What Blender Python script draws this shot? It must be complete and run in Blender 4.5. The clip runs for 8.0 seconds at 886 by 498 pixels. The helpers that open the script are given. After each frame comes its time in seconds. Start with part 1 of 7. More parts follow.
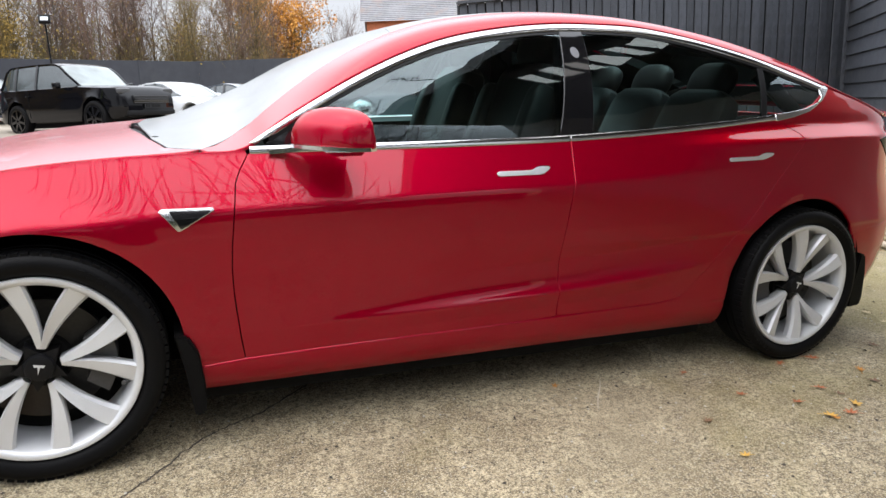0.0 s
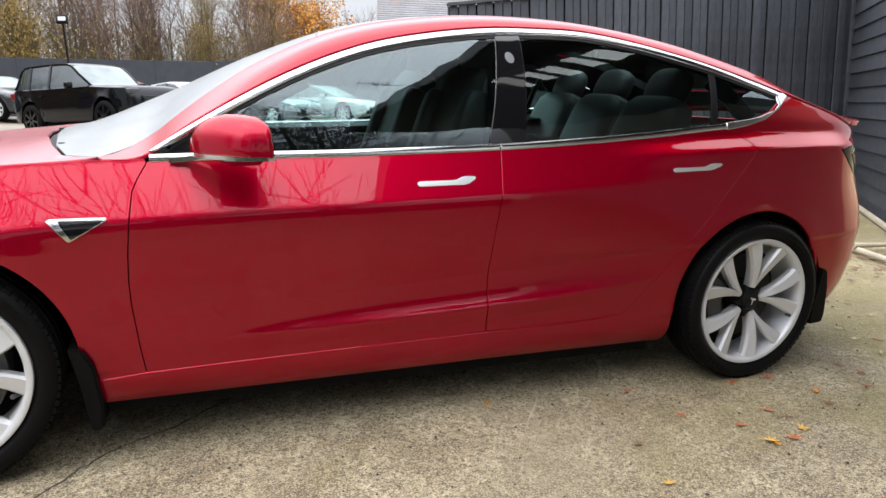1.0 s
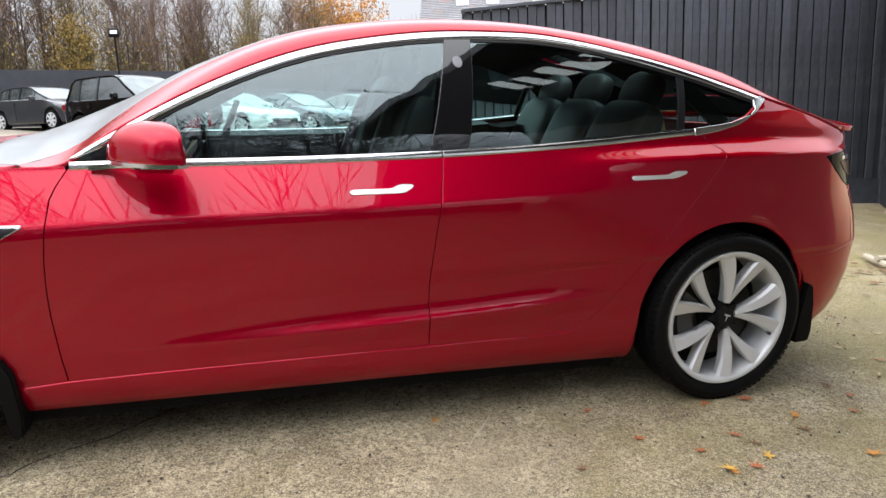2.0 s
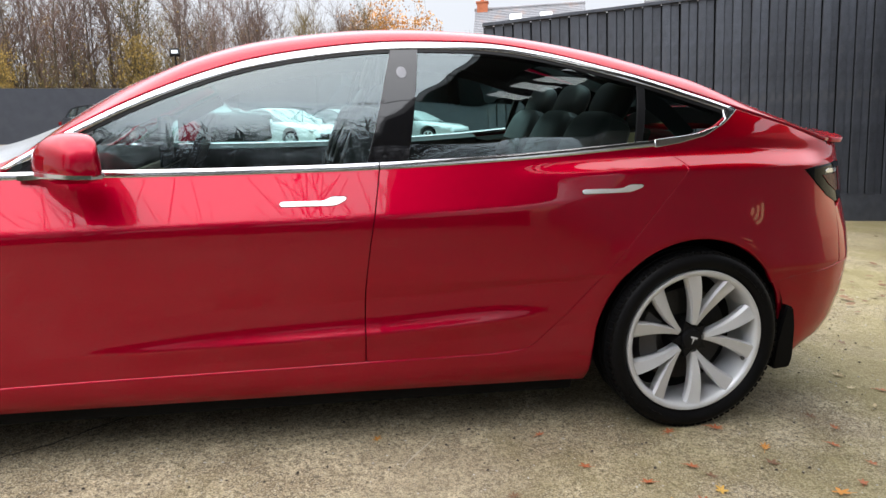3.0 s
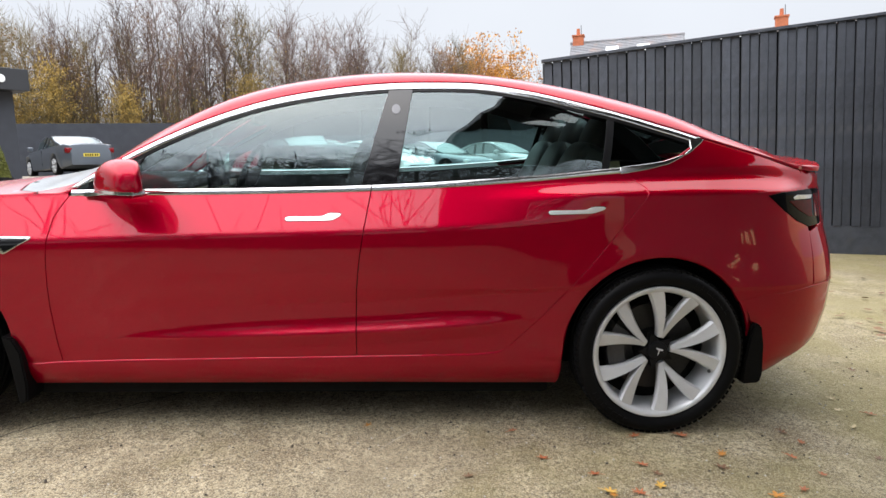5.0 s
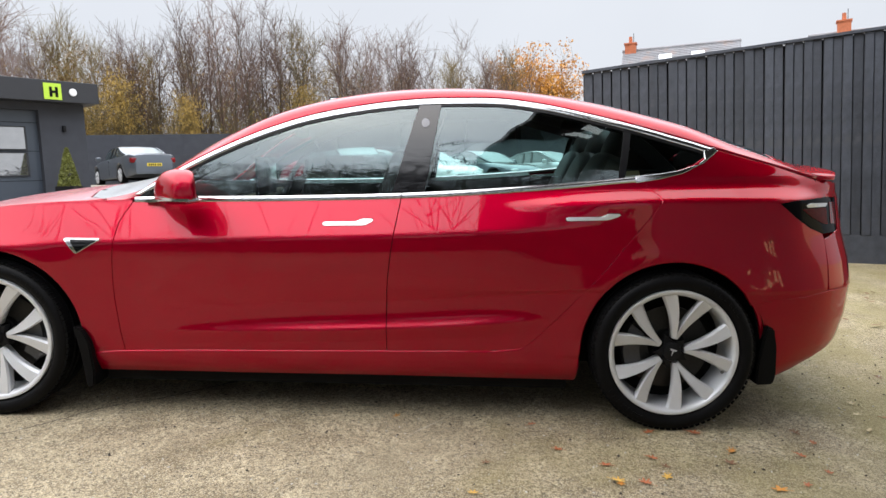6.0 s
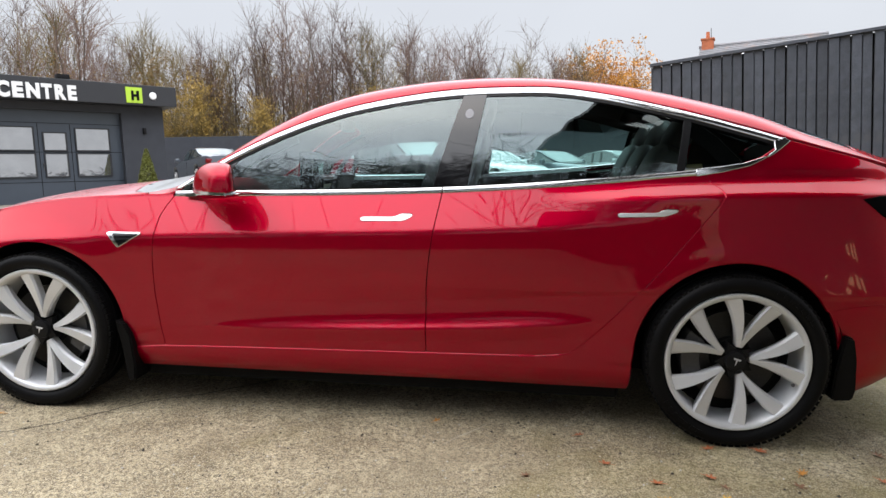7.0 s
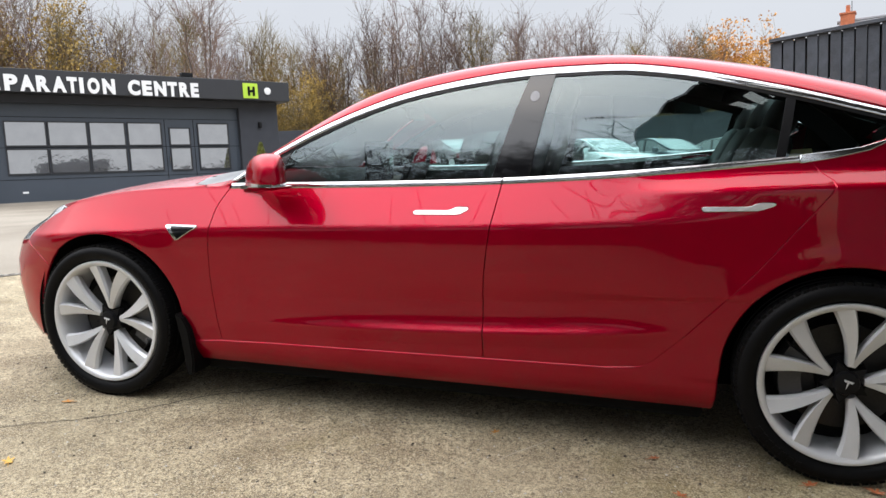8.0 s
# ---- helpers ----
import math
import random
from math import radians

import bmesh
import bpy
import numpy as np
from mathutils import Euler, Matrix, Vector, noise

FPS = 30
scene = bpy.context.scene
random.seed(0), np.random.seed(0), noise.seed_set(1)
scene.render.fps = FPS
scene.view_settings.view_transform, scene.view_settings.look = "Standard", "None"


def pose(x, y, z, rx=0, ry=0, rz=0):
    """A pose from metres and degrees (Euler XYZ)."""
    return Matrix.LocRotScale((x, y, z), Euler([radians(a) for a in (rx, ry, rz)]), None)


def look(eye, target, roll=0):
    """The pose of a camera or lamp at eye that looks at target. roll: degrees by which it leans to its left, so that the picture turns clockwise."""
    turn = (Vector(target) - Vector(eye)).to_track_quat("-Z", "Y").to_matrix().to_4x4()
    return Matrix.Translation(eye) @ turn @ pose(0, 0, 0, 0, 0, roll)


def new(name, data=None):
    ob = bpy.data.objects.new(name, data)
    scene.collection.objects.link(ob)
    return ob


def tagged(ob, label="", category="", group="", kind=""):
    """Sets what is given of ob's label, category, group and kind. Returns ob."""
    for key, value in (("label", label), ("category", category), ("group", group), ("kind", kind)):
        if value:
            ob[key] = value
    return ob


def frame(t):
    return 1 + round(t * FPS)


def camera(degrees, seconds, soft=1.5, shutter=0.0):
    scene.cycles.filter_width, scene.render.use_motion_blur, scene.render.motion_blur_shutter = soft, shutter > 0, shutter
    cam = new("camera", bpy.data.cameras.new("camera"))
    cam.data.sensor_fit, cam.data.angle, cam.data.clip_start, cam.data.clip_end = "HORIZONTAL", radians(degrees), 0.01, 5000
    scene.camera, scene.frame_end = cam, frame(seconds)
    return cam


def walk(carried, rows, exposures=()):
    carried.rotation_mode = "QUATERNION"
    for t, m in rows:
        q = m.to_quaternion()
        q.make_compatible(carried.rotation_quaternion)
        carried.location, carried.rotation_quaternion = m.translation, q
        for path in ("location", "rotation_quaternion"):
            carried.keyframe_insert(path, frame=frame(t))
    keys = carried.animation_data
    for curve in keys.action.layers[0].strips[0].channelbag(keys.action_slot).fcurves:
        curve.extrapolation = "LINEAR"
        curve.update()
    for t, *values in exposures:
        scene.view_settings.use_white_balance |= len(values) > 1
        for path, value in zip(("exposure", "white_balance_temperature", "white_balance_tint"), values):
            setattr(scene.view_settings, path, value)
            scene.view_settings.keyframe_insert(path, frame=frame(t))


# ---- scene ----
import collections
from mathutils import geometry

cam = camera(66.5, 8.0, soft=1.5)
# true up, told in the frame of the car, whose yard slopes down towards its rear
UP = Vector((-0.054, 0.058, 1.0)).normalized()
AX = (Vector((1, 0, 0)) - UP * UP.x).normalized()
AY = UP.cross(AX)
SLOPE = Matrix((AX, AY, UP)).to_4x4()
PATH = [
    (0, (0.365, -2.027, 1.131), (1.106, -0.23, 0.664), 1.7),
    (0.5, (0.515, -2.035, 1.143), (1.235, -0.229, 0.674), 1.8),
    (1, (0.711, -2.061, 1.16), (1.4, -0.242, 0.693), 2.0),
    (1.5, (0.875, -2.075, 1.163), (1.515, -0.238, 0.699), 1.9),
    (3, (1.486, -2.13, 1.154), (1.884, -0.213, 0.745), 1.2),
    (3.5, (1.587, -2.119, 1.143), (1.921, -0.188, 0.743), 1.4),
    (4, (1.71, -2.234, 1.126), (1.886, -0.274, 0.765), 1.1),
    (5.3, (1.892, -2.62, 1.166), (1.983, -0.648, 0.849), 1.1),
    (5.5, (1.915, -2.674, 1.168), (1.974, -0.699, 0.857), 1.1),
    (6, (1.959, -2.74, 1.17), (1.924, -0.763, 0.87), 0.9),
    (6.5, (2.003, -2.68, 1.154), (1.895, -0.705, 0.86), 0.8),
    (7, (2.06, -2.594, 1.135), (1.823, -0.631, 0.835), 0.6),
    (7.5, (2.111, -2.479, 1.128), (1.709, -0.545, 0.815), 0.1),
    (8, (2.218, -2.332, 1.124), (1.662, -0.439, 0.795), -0.3),
]

EXPOSURES = [(0.0, 0.22), (4.0, 0.30), (6.0, 0.15), (8.0, 0.03)]
walk(cam, [(t, SLOPE @ look(eye, target, roll)) for t, eye, target, roll in PATH], EXPOSURES)

# ---- sky and sun: a bright overcast day ----
world = bpy.data.worlds.new("overcast_sky")
scene.world = world
world.use_nodes = True
wn, wl = world.node_tree.nodes, world.node_tree.links
wn.clear()
w_out = wn.new("ShaderNodeOutputWorld")
w_bg = wn.new("ShaderNodeBackground")
w_sky = wn.new("ShaderNodeTexSky")
w_sky.sky_type = "NISHITA"
w_sky.sun_disc = False
w_sky.sun_elevation = radians(74)
w_sky.sun_rotation = radians(239)
w_sky.air_density, w_sky.dust_density, w_sky.ozone_density = 1.0, 6.0, 1.0
w_grey = wn.new("ShaderNodeMixRGB")
w_grey.inputs[0].default_value = 0.86
w_cloud = wn.new("ShaderNodeTexNoise")
w_cloud.inputs["Scale"].default_value = 1.6
w_cloud.inputs["Detail"].default_value = 5.0
w_ramp = wn.new("ShaderNodeValToRGB")
w_ramp.color_ramp.elements[0].position, w_ramp.color_ramp.elements[1].position = 0.3, 0.7
w_ramp.color_ramp.elements[0].color = (8.3, 8.65, 9.4, 1)
w_ramp.color_ramp.elements[1].color = (9.6, 10.0, 10.7, 1)
wl.new(w_cloud.outputs["Fac"], w_ramp.inputs["Fac"])
wl.new(w_sky.outputs["Color"], w_grey.inputs[1])
wl.new(w_ramp.outputs["Color"], w_grey.inputs[2])
w_tc, w_sep, w_grad, w_mul = wn.new("ShaderNodeTexCoord"), wn.new("ShaderNodeSeparateXYZ"), wn.new("ShaderNodeMapRange"), wn.new("ShaderNodeVectorMath")
w_grad.inputs["From Min"].default_value, w_grad.inputs["From Max"].default_value = 0.26, 0.58
w_grad.interpolation_type = "SMOOTHSTEP"
w_grad.inputs["To Min"].default_value, w_grad.inputs["To Max"].default_value = 1.0, 4.1
w_mul.operation = "SCALE"
wl.new(w_tc.outputs["Generated"], w_sep.inputs[0])
wl.new(w_sep.outputs["Z"], w_grad.inputs["Value"])
wl.new(w_grey.outputs["Color"], w_mul.inputs[0])
wl.new(w_grad.outputs[0], w_mul.inputs["Scale"])
wl.new(w_mul.outputs[0], w_bg.inputs["Color"])
w_bg.inputs["Strength"].default_value = 0.088
wl.new(w_bg.outputs["Background"], w_out.inputs["Surface"])

sun = new("sun", bpy.data.lights.new("sun", "SUN"))
sun.data.energy, sun.data.angle, sun.data.color = 1.2, radians(90), (1.0, 0.97, 0.92)
sun.matrix_world = look((-5, -3, 20), (0, 0, 0))


# ---- materials ----
def shader(name):
    m = bpy.data.materials.new(name)
    m.use_nodes = True
    m.node_tree.nodes.clear()
    n, l = m.node_tree.nodes, m.node_tree.links
    return m, n, l, n.new("ShaderNodeOutputMaterial")


def mat(name, col, rough=0.5, metal=0.0, var=0.15, scale=6.0, fine=90.0, bump=0.0, coat=0.0, spec=0.5, rnd=0.0, stain=None, stain_scale=1.5, stain_at=0.55, coat_ior=1.46):
    """A surface with large and fine variation; rnd varies it from object to object; stain is a second colour in patches."""
    m, n, l, out = shader(name)
    p = n.new("ShaderNodeBsdfPrincipled")
    l.new(p.outputs[0], out.inputs[0])
    tc = n.new("ShaderNodeTexCoord")
    big, small = n.new("ShaderNodeTexNoise"), n.new("ShaderNodeTexNoise")
    big.inputs["Scale"].default_value, small.inputs["Scale"].default_value = scale, fine
    big.inputs["Detail"].default_value, small.inputs["Detail"].default_value = 5, 3
    l.new(tc.outputs["Object"], big.inputs["Vector"])
    l.new(tc.outputs["Object"], small.inputs["Vector"])
    add = n.new("ShaderNodeMath")
    add.operation = "ADD"
    l.new(big.outputs["Fac"], add.inputs[0])
    l.new(small.outputs["Fac"], add.inputs[1])
    ramp = n.new("ShaderNodeMapRange")
    ramp.inputs["From Min"].default_value, ramp.inputs["From Max"].default_value = 0.65, 1.35
    ramp.inputs["To Min"].default_value, ramp.inputs["To Max"].default_value = 1 - var, 1 + var
    l.new(add.outputs[0], ramp.inputs["Value"])
    mul = n.new("ShaderNodeVectorMath")
    mul.operation = "SCALE"
    mul.inputs[0].default_value = col
    l.new(ramp.outputs[0], mul.inputs["Scale"])
    last = mul.outputs[0]
    if rnd:
        oi = n.new("ShaderNodeObjectInfo")
        rr = n.new("ShaderNodeMapRange")
        rr.inputs["To Min"].default_value, rr.inputs["To Max"].default_value = 1 - rnd, 1 + rnd
        l.new(oi.outputs["Random"], rr.inputs["Value"])
        m2 = n.new("ShaderNodeVectorMath")
        m2.operation = "SCALE"
        l.new(last, m2.inputs[0])
        l.new(rr.outputs[0], m2.inputs["Scale"])
        last = m2.outputs[0]
    if stain:
        sn = n.new("ShaderNodeTexNoise")
        sn.inputs["Scale"].default_value, sn.inputs["Detail"].default_value = stain_scale, 7
        l.new(tc.outputs["Object"], sn.inputs["Vector"])
        sr = n.new("ShaderNodeMapRange")
        sr.inputs["From Min"].default_value, sr.inputs["From Max"].default_value = stain_at - 0.08, stain_at + 0.1
        l.new(sn.outputs["Fac"], sr.inputs["Value"])
        mx = n.new("ShaderNodeMixRGB")
        mx.inputs[2].default_value = (*stain, 1)
        l.new(sr.outputs[0], mx.inputs[0])
        l.new(last, mx.inputs[1])
        last = mx.outputs[0]
    l.new(last, p.inputs["Base Color"])
    p.inputs["Roughness"].default_value, p.inputs["Metallic"].default_value = rough, metal
    p.inputs["Coat Weight"].default_value, p.inputs["Coat Roughness"].default_value, p.inputs["Coat IOR"].default_value = coat, 0.02, coat_ior
    p.inputs["Specular IOR Level"].default_value = spec
    if bump:
        b = n.new("ShaderNodeBump")
        b.inputs["Strength"].default_value, b.inputs["Distance"].default_value = bump, 0.004
        l.new(add.outputs[0], b.inputs["Height"])
        l.new(b.outputs[0], p.inputs["Normal"])
    return m


def glass(name, tint, ior=1.5, rough=0.0):
    """A thin pane: tinted see-through with a mirror-like gloss that follows Fresnel."""
    m, n, l, out = shader(name)
    mix = n.new("ShaderNodeMixShader")
    tr, gl, fr = n.new("ShaderNodeBsdfTransparent"), n.new("ShaderNodeBsdfGlossy"), n.new("ShaderNodeFresnel")
    tr.inputs[0].default_value = (*tint, 1)
    gl.inputs["Roughness"].default_value = rough
    gl.inputs["Color"].default_value = (0.84, 0.96, 0.99, 1)
    fr.inputs["IOR"].default_value = ior
    l.new(fr.outputs[0], mix.inputs[0])
    l.new(tr.outputs[0], mix.inputs[1])
    l.new(gl.outputs[0], mix.inputs[2])
    l.new(mix.outputs[0], out.inputs[0])
    return m


RED = mat("red_pearl_paint", (0.345, 0.0003, 0.018), rough=0.46, metal=0.85, var=0.04, scale=2, fine=900, coat=1.0, spec=0.0, coat_ior=1.385)
for q in RED.node_tree.nodes:
    if q.type == "BSDF_PRINCIPLED":
        q.inputs["Specular Tint"].default_value = (1.0, 0.004, 0.03, 1)
# the bonnet carries a film of dew; its pale patches also imitate sky sheen
RED_DEW = mat("dewy_red_paint", (0.33, 0.0003, 0.013), rough=0.45, metal=0.94, var=0.06, scale=4, fine=500, coat=1.0, spec=0.0, coat_ior=1.5, bump=0.12, stain=(0.38, 0.22, 0.25), stain_scale=6.0, stain_at=0.66)
for q in RED_DEW.node_tree.nodes:
    if q.type == "BSDF_PRINCIPLED":
        q.inputs["Coat Roughness"].default_value = 0.22
RED_OTHER = mat("plain_red_paint", (0.35, 0.02, 0.02), rough=0.35, var=0.05, coat=1.0)
CHROME = mat("polished_trim", (0.58, 0.59, 0.60), rough=0.16, metal=1.0, var=0.04)
SATIN_METAL = mat("satin_handle_metal", (0.78, 0.79, 0.80), rough=0.38, metal=0.85, var=0.04)
GLOSS_BLACK = mat("gloss_black", (0.006, 0.006, 0.007), rough=0.04, var=0.1)
SATIN_BLACK = mat("satin_black_plastic", (0.007, 0.007, 0.008), rough=0.5, var=0.2, fine=300, bump=0.1, spec=0.16)
LINER = mat("black_felt_liner", (0.008, 0.008, 0.008), rough=0.95, var=0.3, spec=0.1)
RUBBER = mat("tyre_rubber", (0.0045, 0.0045, 0.005), rough=0.5, var=0.25, fine=260, bump=0.15, spec=0.09)
SILVER = mat("silver_wheel_paint", (0.62, 0.63, 0.65), rough=0.40, metal=0.2, var=0.05, fine=500, coat=0.5)
GREY_IRON = mat("brake_iron", (0.035, 0.034, 0.033), rough=0.5, metal=0.8, var=0.2, stain=(0.05, 0.035, 0.025), stain_at=0.62)
CALIPER = mat("grey_caliper", (0.06, 0.06, 0.063), rough=0.5, metal=0.3, var=0.15)
SEAT = mat("black_seat_leather", (0.024, 0.024, 0.026), rough=0.5, var=0.2, fine=400, bump=0.25)
DASH = mat("pale_dash_wood", (0.32, 0.27, 0.21), rough=0.5, var=0.2)
TRIM_GREY = mat("grey_headlining", (0.05, 0.054, 0.055), rough=0.95, var=0.05, scale=1.0, fine=500, spec=0.0)
SCREEN = mat("dark_screen", (0.008, 0.009, 0.012), rough=0.08, var=0.05)
SIDE_GLASS = glass("green_side_glass", (0.68, 0.88, 0.85), 1.86)
DARK_GLASS = glass("dark_privacy_glass", (0.55, 0.68, 0.67), 1.62)


def dewy(name, base, rough, cover):
    """Glass under a film of fine dew, pale and broken by beads; the paleness also imitates sky reflection."""
    m = mat(name, base, rough=rough, var=0.22, scale=7, fine=260, bump=0.25, coat=0.3, stain=(base[0] * 0.45, base[1] * 0.47, base[2] * 0.48), stain_scale=2.2, stain_at=0.68)
    n, l = m.node_tree.nodes, m.node_tree.links
    out = [q for q in n if q.type == "OUTPUT_MATERIAL"][0]
    film = out.inputs[0].links[0].from_socket
    mix, tr = n.new("ShaderNodeMixShader"), n.new("ShaderNodeBsdfTransparent")
    tr.inputs[0].default_value = (0.70, 0.88, 0.84, 1)
    mix.inputs[0].default_value = cover
    l.new(tr.outputs[0], mix.inputs[1])
    l.new(film, mix.inputs[2])
    l.new(mix.outputs[0], out.inputs[0])
    return m


WIND_GLASS = dewy("dewy_windscreen", (0.235, 0.245, 0.25), 0.35, 0.88)
MIRROR = mat("mirror_glass", (0.85, 0.86, 0.87), rough=0.01, metal=1.0, var=0.0)
ROOF_GLASS = dewy("dewy_roof_glass", (0.26, 0.275, 0.285), 0.3, 0.95)
CAR_GLASS = mat("parked_car_glass", (0.025, 0.036, 0.038), rough=0.04, var=0.3, scale=2, spec=0.9)
# Pale tone puts the sky's reflection, with some dew, into the glass colour.
CAR_SCREEN = mat("sky_paled_parked_screen", (0.15, 0.18, 0.18), rough=0.35, var=0.25, scale=2, coat=0.4, stain=(0.10, 0.12, 0.12), stain_scale=1.6)
LAMP_RED = mat("red_lamp_lens", (0.16, 0.006, 0.008), rough=0.06, var=0.1, spec=0.3)
LAMP_SMOKED = mat("smoked_lamp_cover", (0.003, 0.003, 0.004), rough=0.05, var=0.1, spec=0.03)
LAMP_MAROON = mat("maroon_lamp_lens", (0.085, 0.002, 0.004), rough=0.25, var=0.3, spec=0.04)
LAMP_CLEAR = mat("clear_lamp_lens", (0.50, 0.52, 0.53), rough=0.12, metal=0.2, var=0.2, coat=1.0)
LAMP_AMBER = mat("amber_lamp_lens", (0.5, 0.16, 0.02), rough=0.1, var=0.1, coat=1.0)
WHITE_PLASTIC = mat("white_plastic", (0.75, 0.75, 0.74), rough=0.45, var=0.06)


def loc(bm_verts, m):
    for v in bm_verts:
        v.co = m @ v.co


def put(ob, label="", category="", group="", kind=""):
    return tagged(ob, label, category, group, kind)


def mesh_of(name, bm, material, smooth=True, auto=0.6):
    me = bpy.data.meshes.new(name)
    bm.normal_update()
    if smooth:
        for f in bm.faces:
            f.smooth = True
        for e in bm.edges:
            if len(e.link_faces) == 2 and e.calc_face_angle(0) > auto:
                e.smooth = False
    bm.to_mesh(me)
    bm.free()
    for m in (material if isinstance(material, (list, tuple)) else [material]):
        me.materials.append(m)
    return me


def part(name, bm, material, parent=None, label="", smooth=True, auto=0.6):
    ob = new(name, mesh_of(name, bm, material, smooth, auto) if isinstance(bm, bmesh.types.BMesh) else bm)
    if parent:
        ob.parent = parent
    if label:
        ob["label"] = label
    return ob


def thing(name, m, label, category, group="", kind=""):
    ob = new(name)
    ob.empty_display_size = 0.1
    ob.matrix_world = m
    return tagged(ob, label, category, group, kind)


def box(bm, x0, x1, y0, y1, z0, z1, bevel=0.0, m=None):
    geo = bmesh.ops.create_cube(bm, size=1.0, matrix=Matrix.Translation(((x0 + x1) / 2, (y0 + y1) / 2, (z0 + z1) / 2)) @ Matrix.Diagonal((x1 - x0, y1 - y0, z1 - z0, 1)))
    vs = geo["verts"]
    if bevel:
        es = list({e for v in vs for e in v.link_edges})
        r = bmesh.ops.bevel(bm, geom=es, offset=bevel, segments=2, profile=0.5, affect="EDGES")
        vs = list({v for f in r["faces"] for v in f.verts} | {v for v in vs if v.is_valid})
    if m is not None:
        loc(vs, m)
    return vs


def bx(*a, bevel=0.0, m=None):
    bm = bmesh.new()
    box(bm, *a, bevel=bevel, m=m)
    return bm


def tube(bm, a, b, r0, r1=None, n=8, caps=True):
    a, b = Vector(a), Vector(b)
    r1 = r0 if r1 is None else r1
    q = (b - a).to_track_quat("Z", "Y").to_matrix()
    rings = []
    for c, r in ((a, r0), (b, r1)):
        rings.append([bm.verts.new(c + q @ Vector((r * math.cos(2 * math.pi * i / n), r * math.sin(2 * math.pi * i / n), 0))) for i in range(n)])
    for i in range(n):
        bm.faces.new((rings[0][i], rings[0][(i + 1) % n], rings[1][(i + 1) % n], rings[1][i]))
    if caps:
        bm.faces.new(rings[0][::-1])
        bm.faces.new(rings[1])


def lathe(bm, prof, n=64, axis_m=None):
    """Turns a list of (radius, height) round z."""
    rings = []
    for r, h in prof:
        rings.append([bm.verts.new((r * math.cos(2 * math.pi * i / n), r * math.sin(2 * math.pi * i / n), h)) for i in range(n)])
    for a, b in zip(rings, rings[1:]):
        for i in range(n):
            bm.faces.new((a[i], a[(i + 1) % n], b[(i + 1) % n], b[i]))
    if axis_m is not None:
        loc([v for r in rings for v in r], axis_m)


def prism(bm, pts, d0, d1, m=None):
    """A polygon in x, z drawn out along y."""
    a = [bm.verts.new((x, d0, z)) for x, z in pts]
    b = [bm.verts.new((x, d1, z)) for x, z in pts]
    n = len(pts)
    bm.faces.new(a)
    bm.faces.new(b[::-1])
    for i in range(n):
        bm.faces.new((a[(i + 1) % n], a[i], b[i], b[(i + 1) % n]))
    bmesh.ops.recalc_face_normals(bm, faces=list(bm.faces))
    if m is not None:
        loc(a + b, m)


def rail(bm, pts, w, h, up=(0, 0, 1)):
    """A flat bar of width w and height h along a line of points."""
    pts = [Vector(p) for p in pts]
    up = Vector(up)
    rings = []
    for i, p in enumerate(pts):
        t = (pts[min(i + 1, len(pts) - 1)] - pts[max(i - 1, 0)]).normalized()
        s = t.cross(up).normalized()
        u = s.cross(t).normalized()
        rings.append([bm.verts.new(p + s * a * w / 2 + u * b * h / 2) for a, b in ((-1, -1), (1, -1), (1, 1), (-1, 1))])
    for a, b in zip(rings, rings[1:]):
        for i in range(4):
            bm.faces.new((a[i], a[(i + 1) % 4], b[(i + 1) % 4], b[i]))
    bm.faces.new(rings[0][::-1])
    bm.faces.new(rings[-1])


def gz(x, y):
    """The height of the yard: a slope round the car that levels off further away."""
    p = -0.0541 * x + 0.0580 * y
    if p < -0.6:
        return -0.6 - 0.4 * (1 - math.exp((p + 0.6) / 0.4))
    t = min(1.0, max(0.0, (p - 0.4) / 0.9))
    q = p - 0.42 * t * t * (3 - 2 * t)
    return q if q < 1.3 else 1.3 + 0.3 * (1 - math.exp(-(q - 1.3) / 0.3))


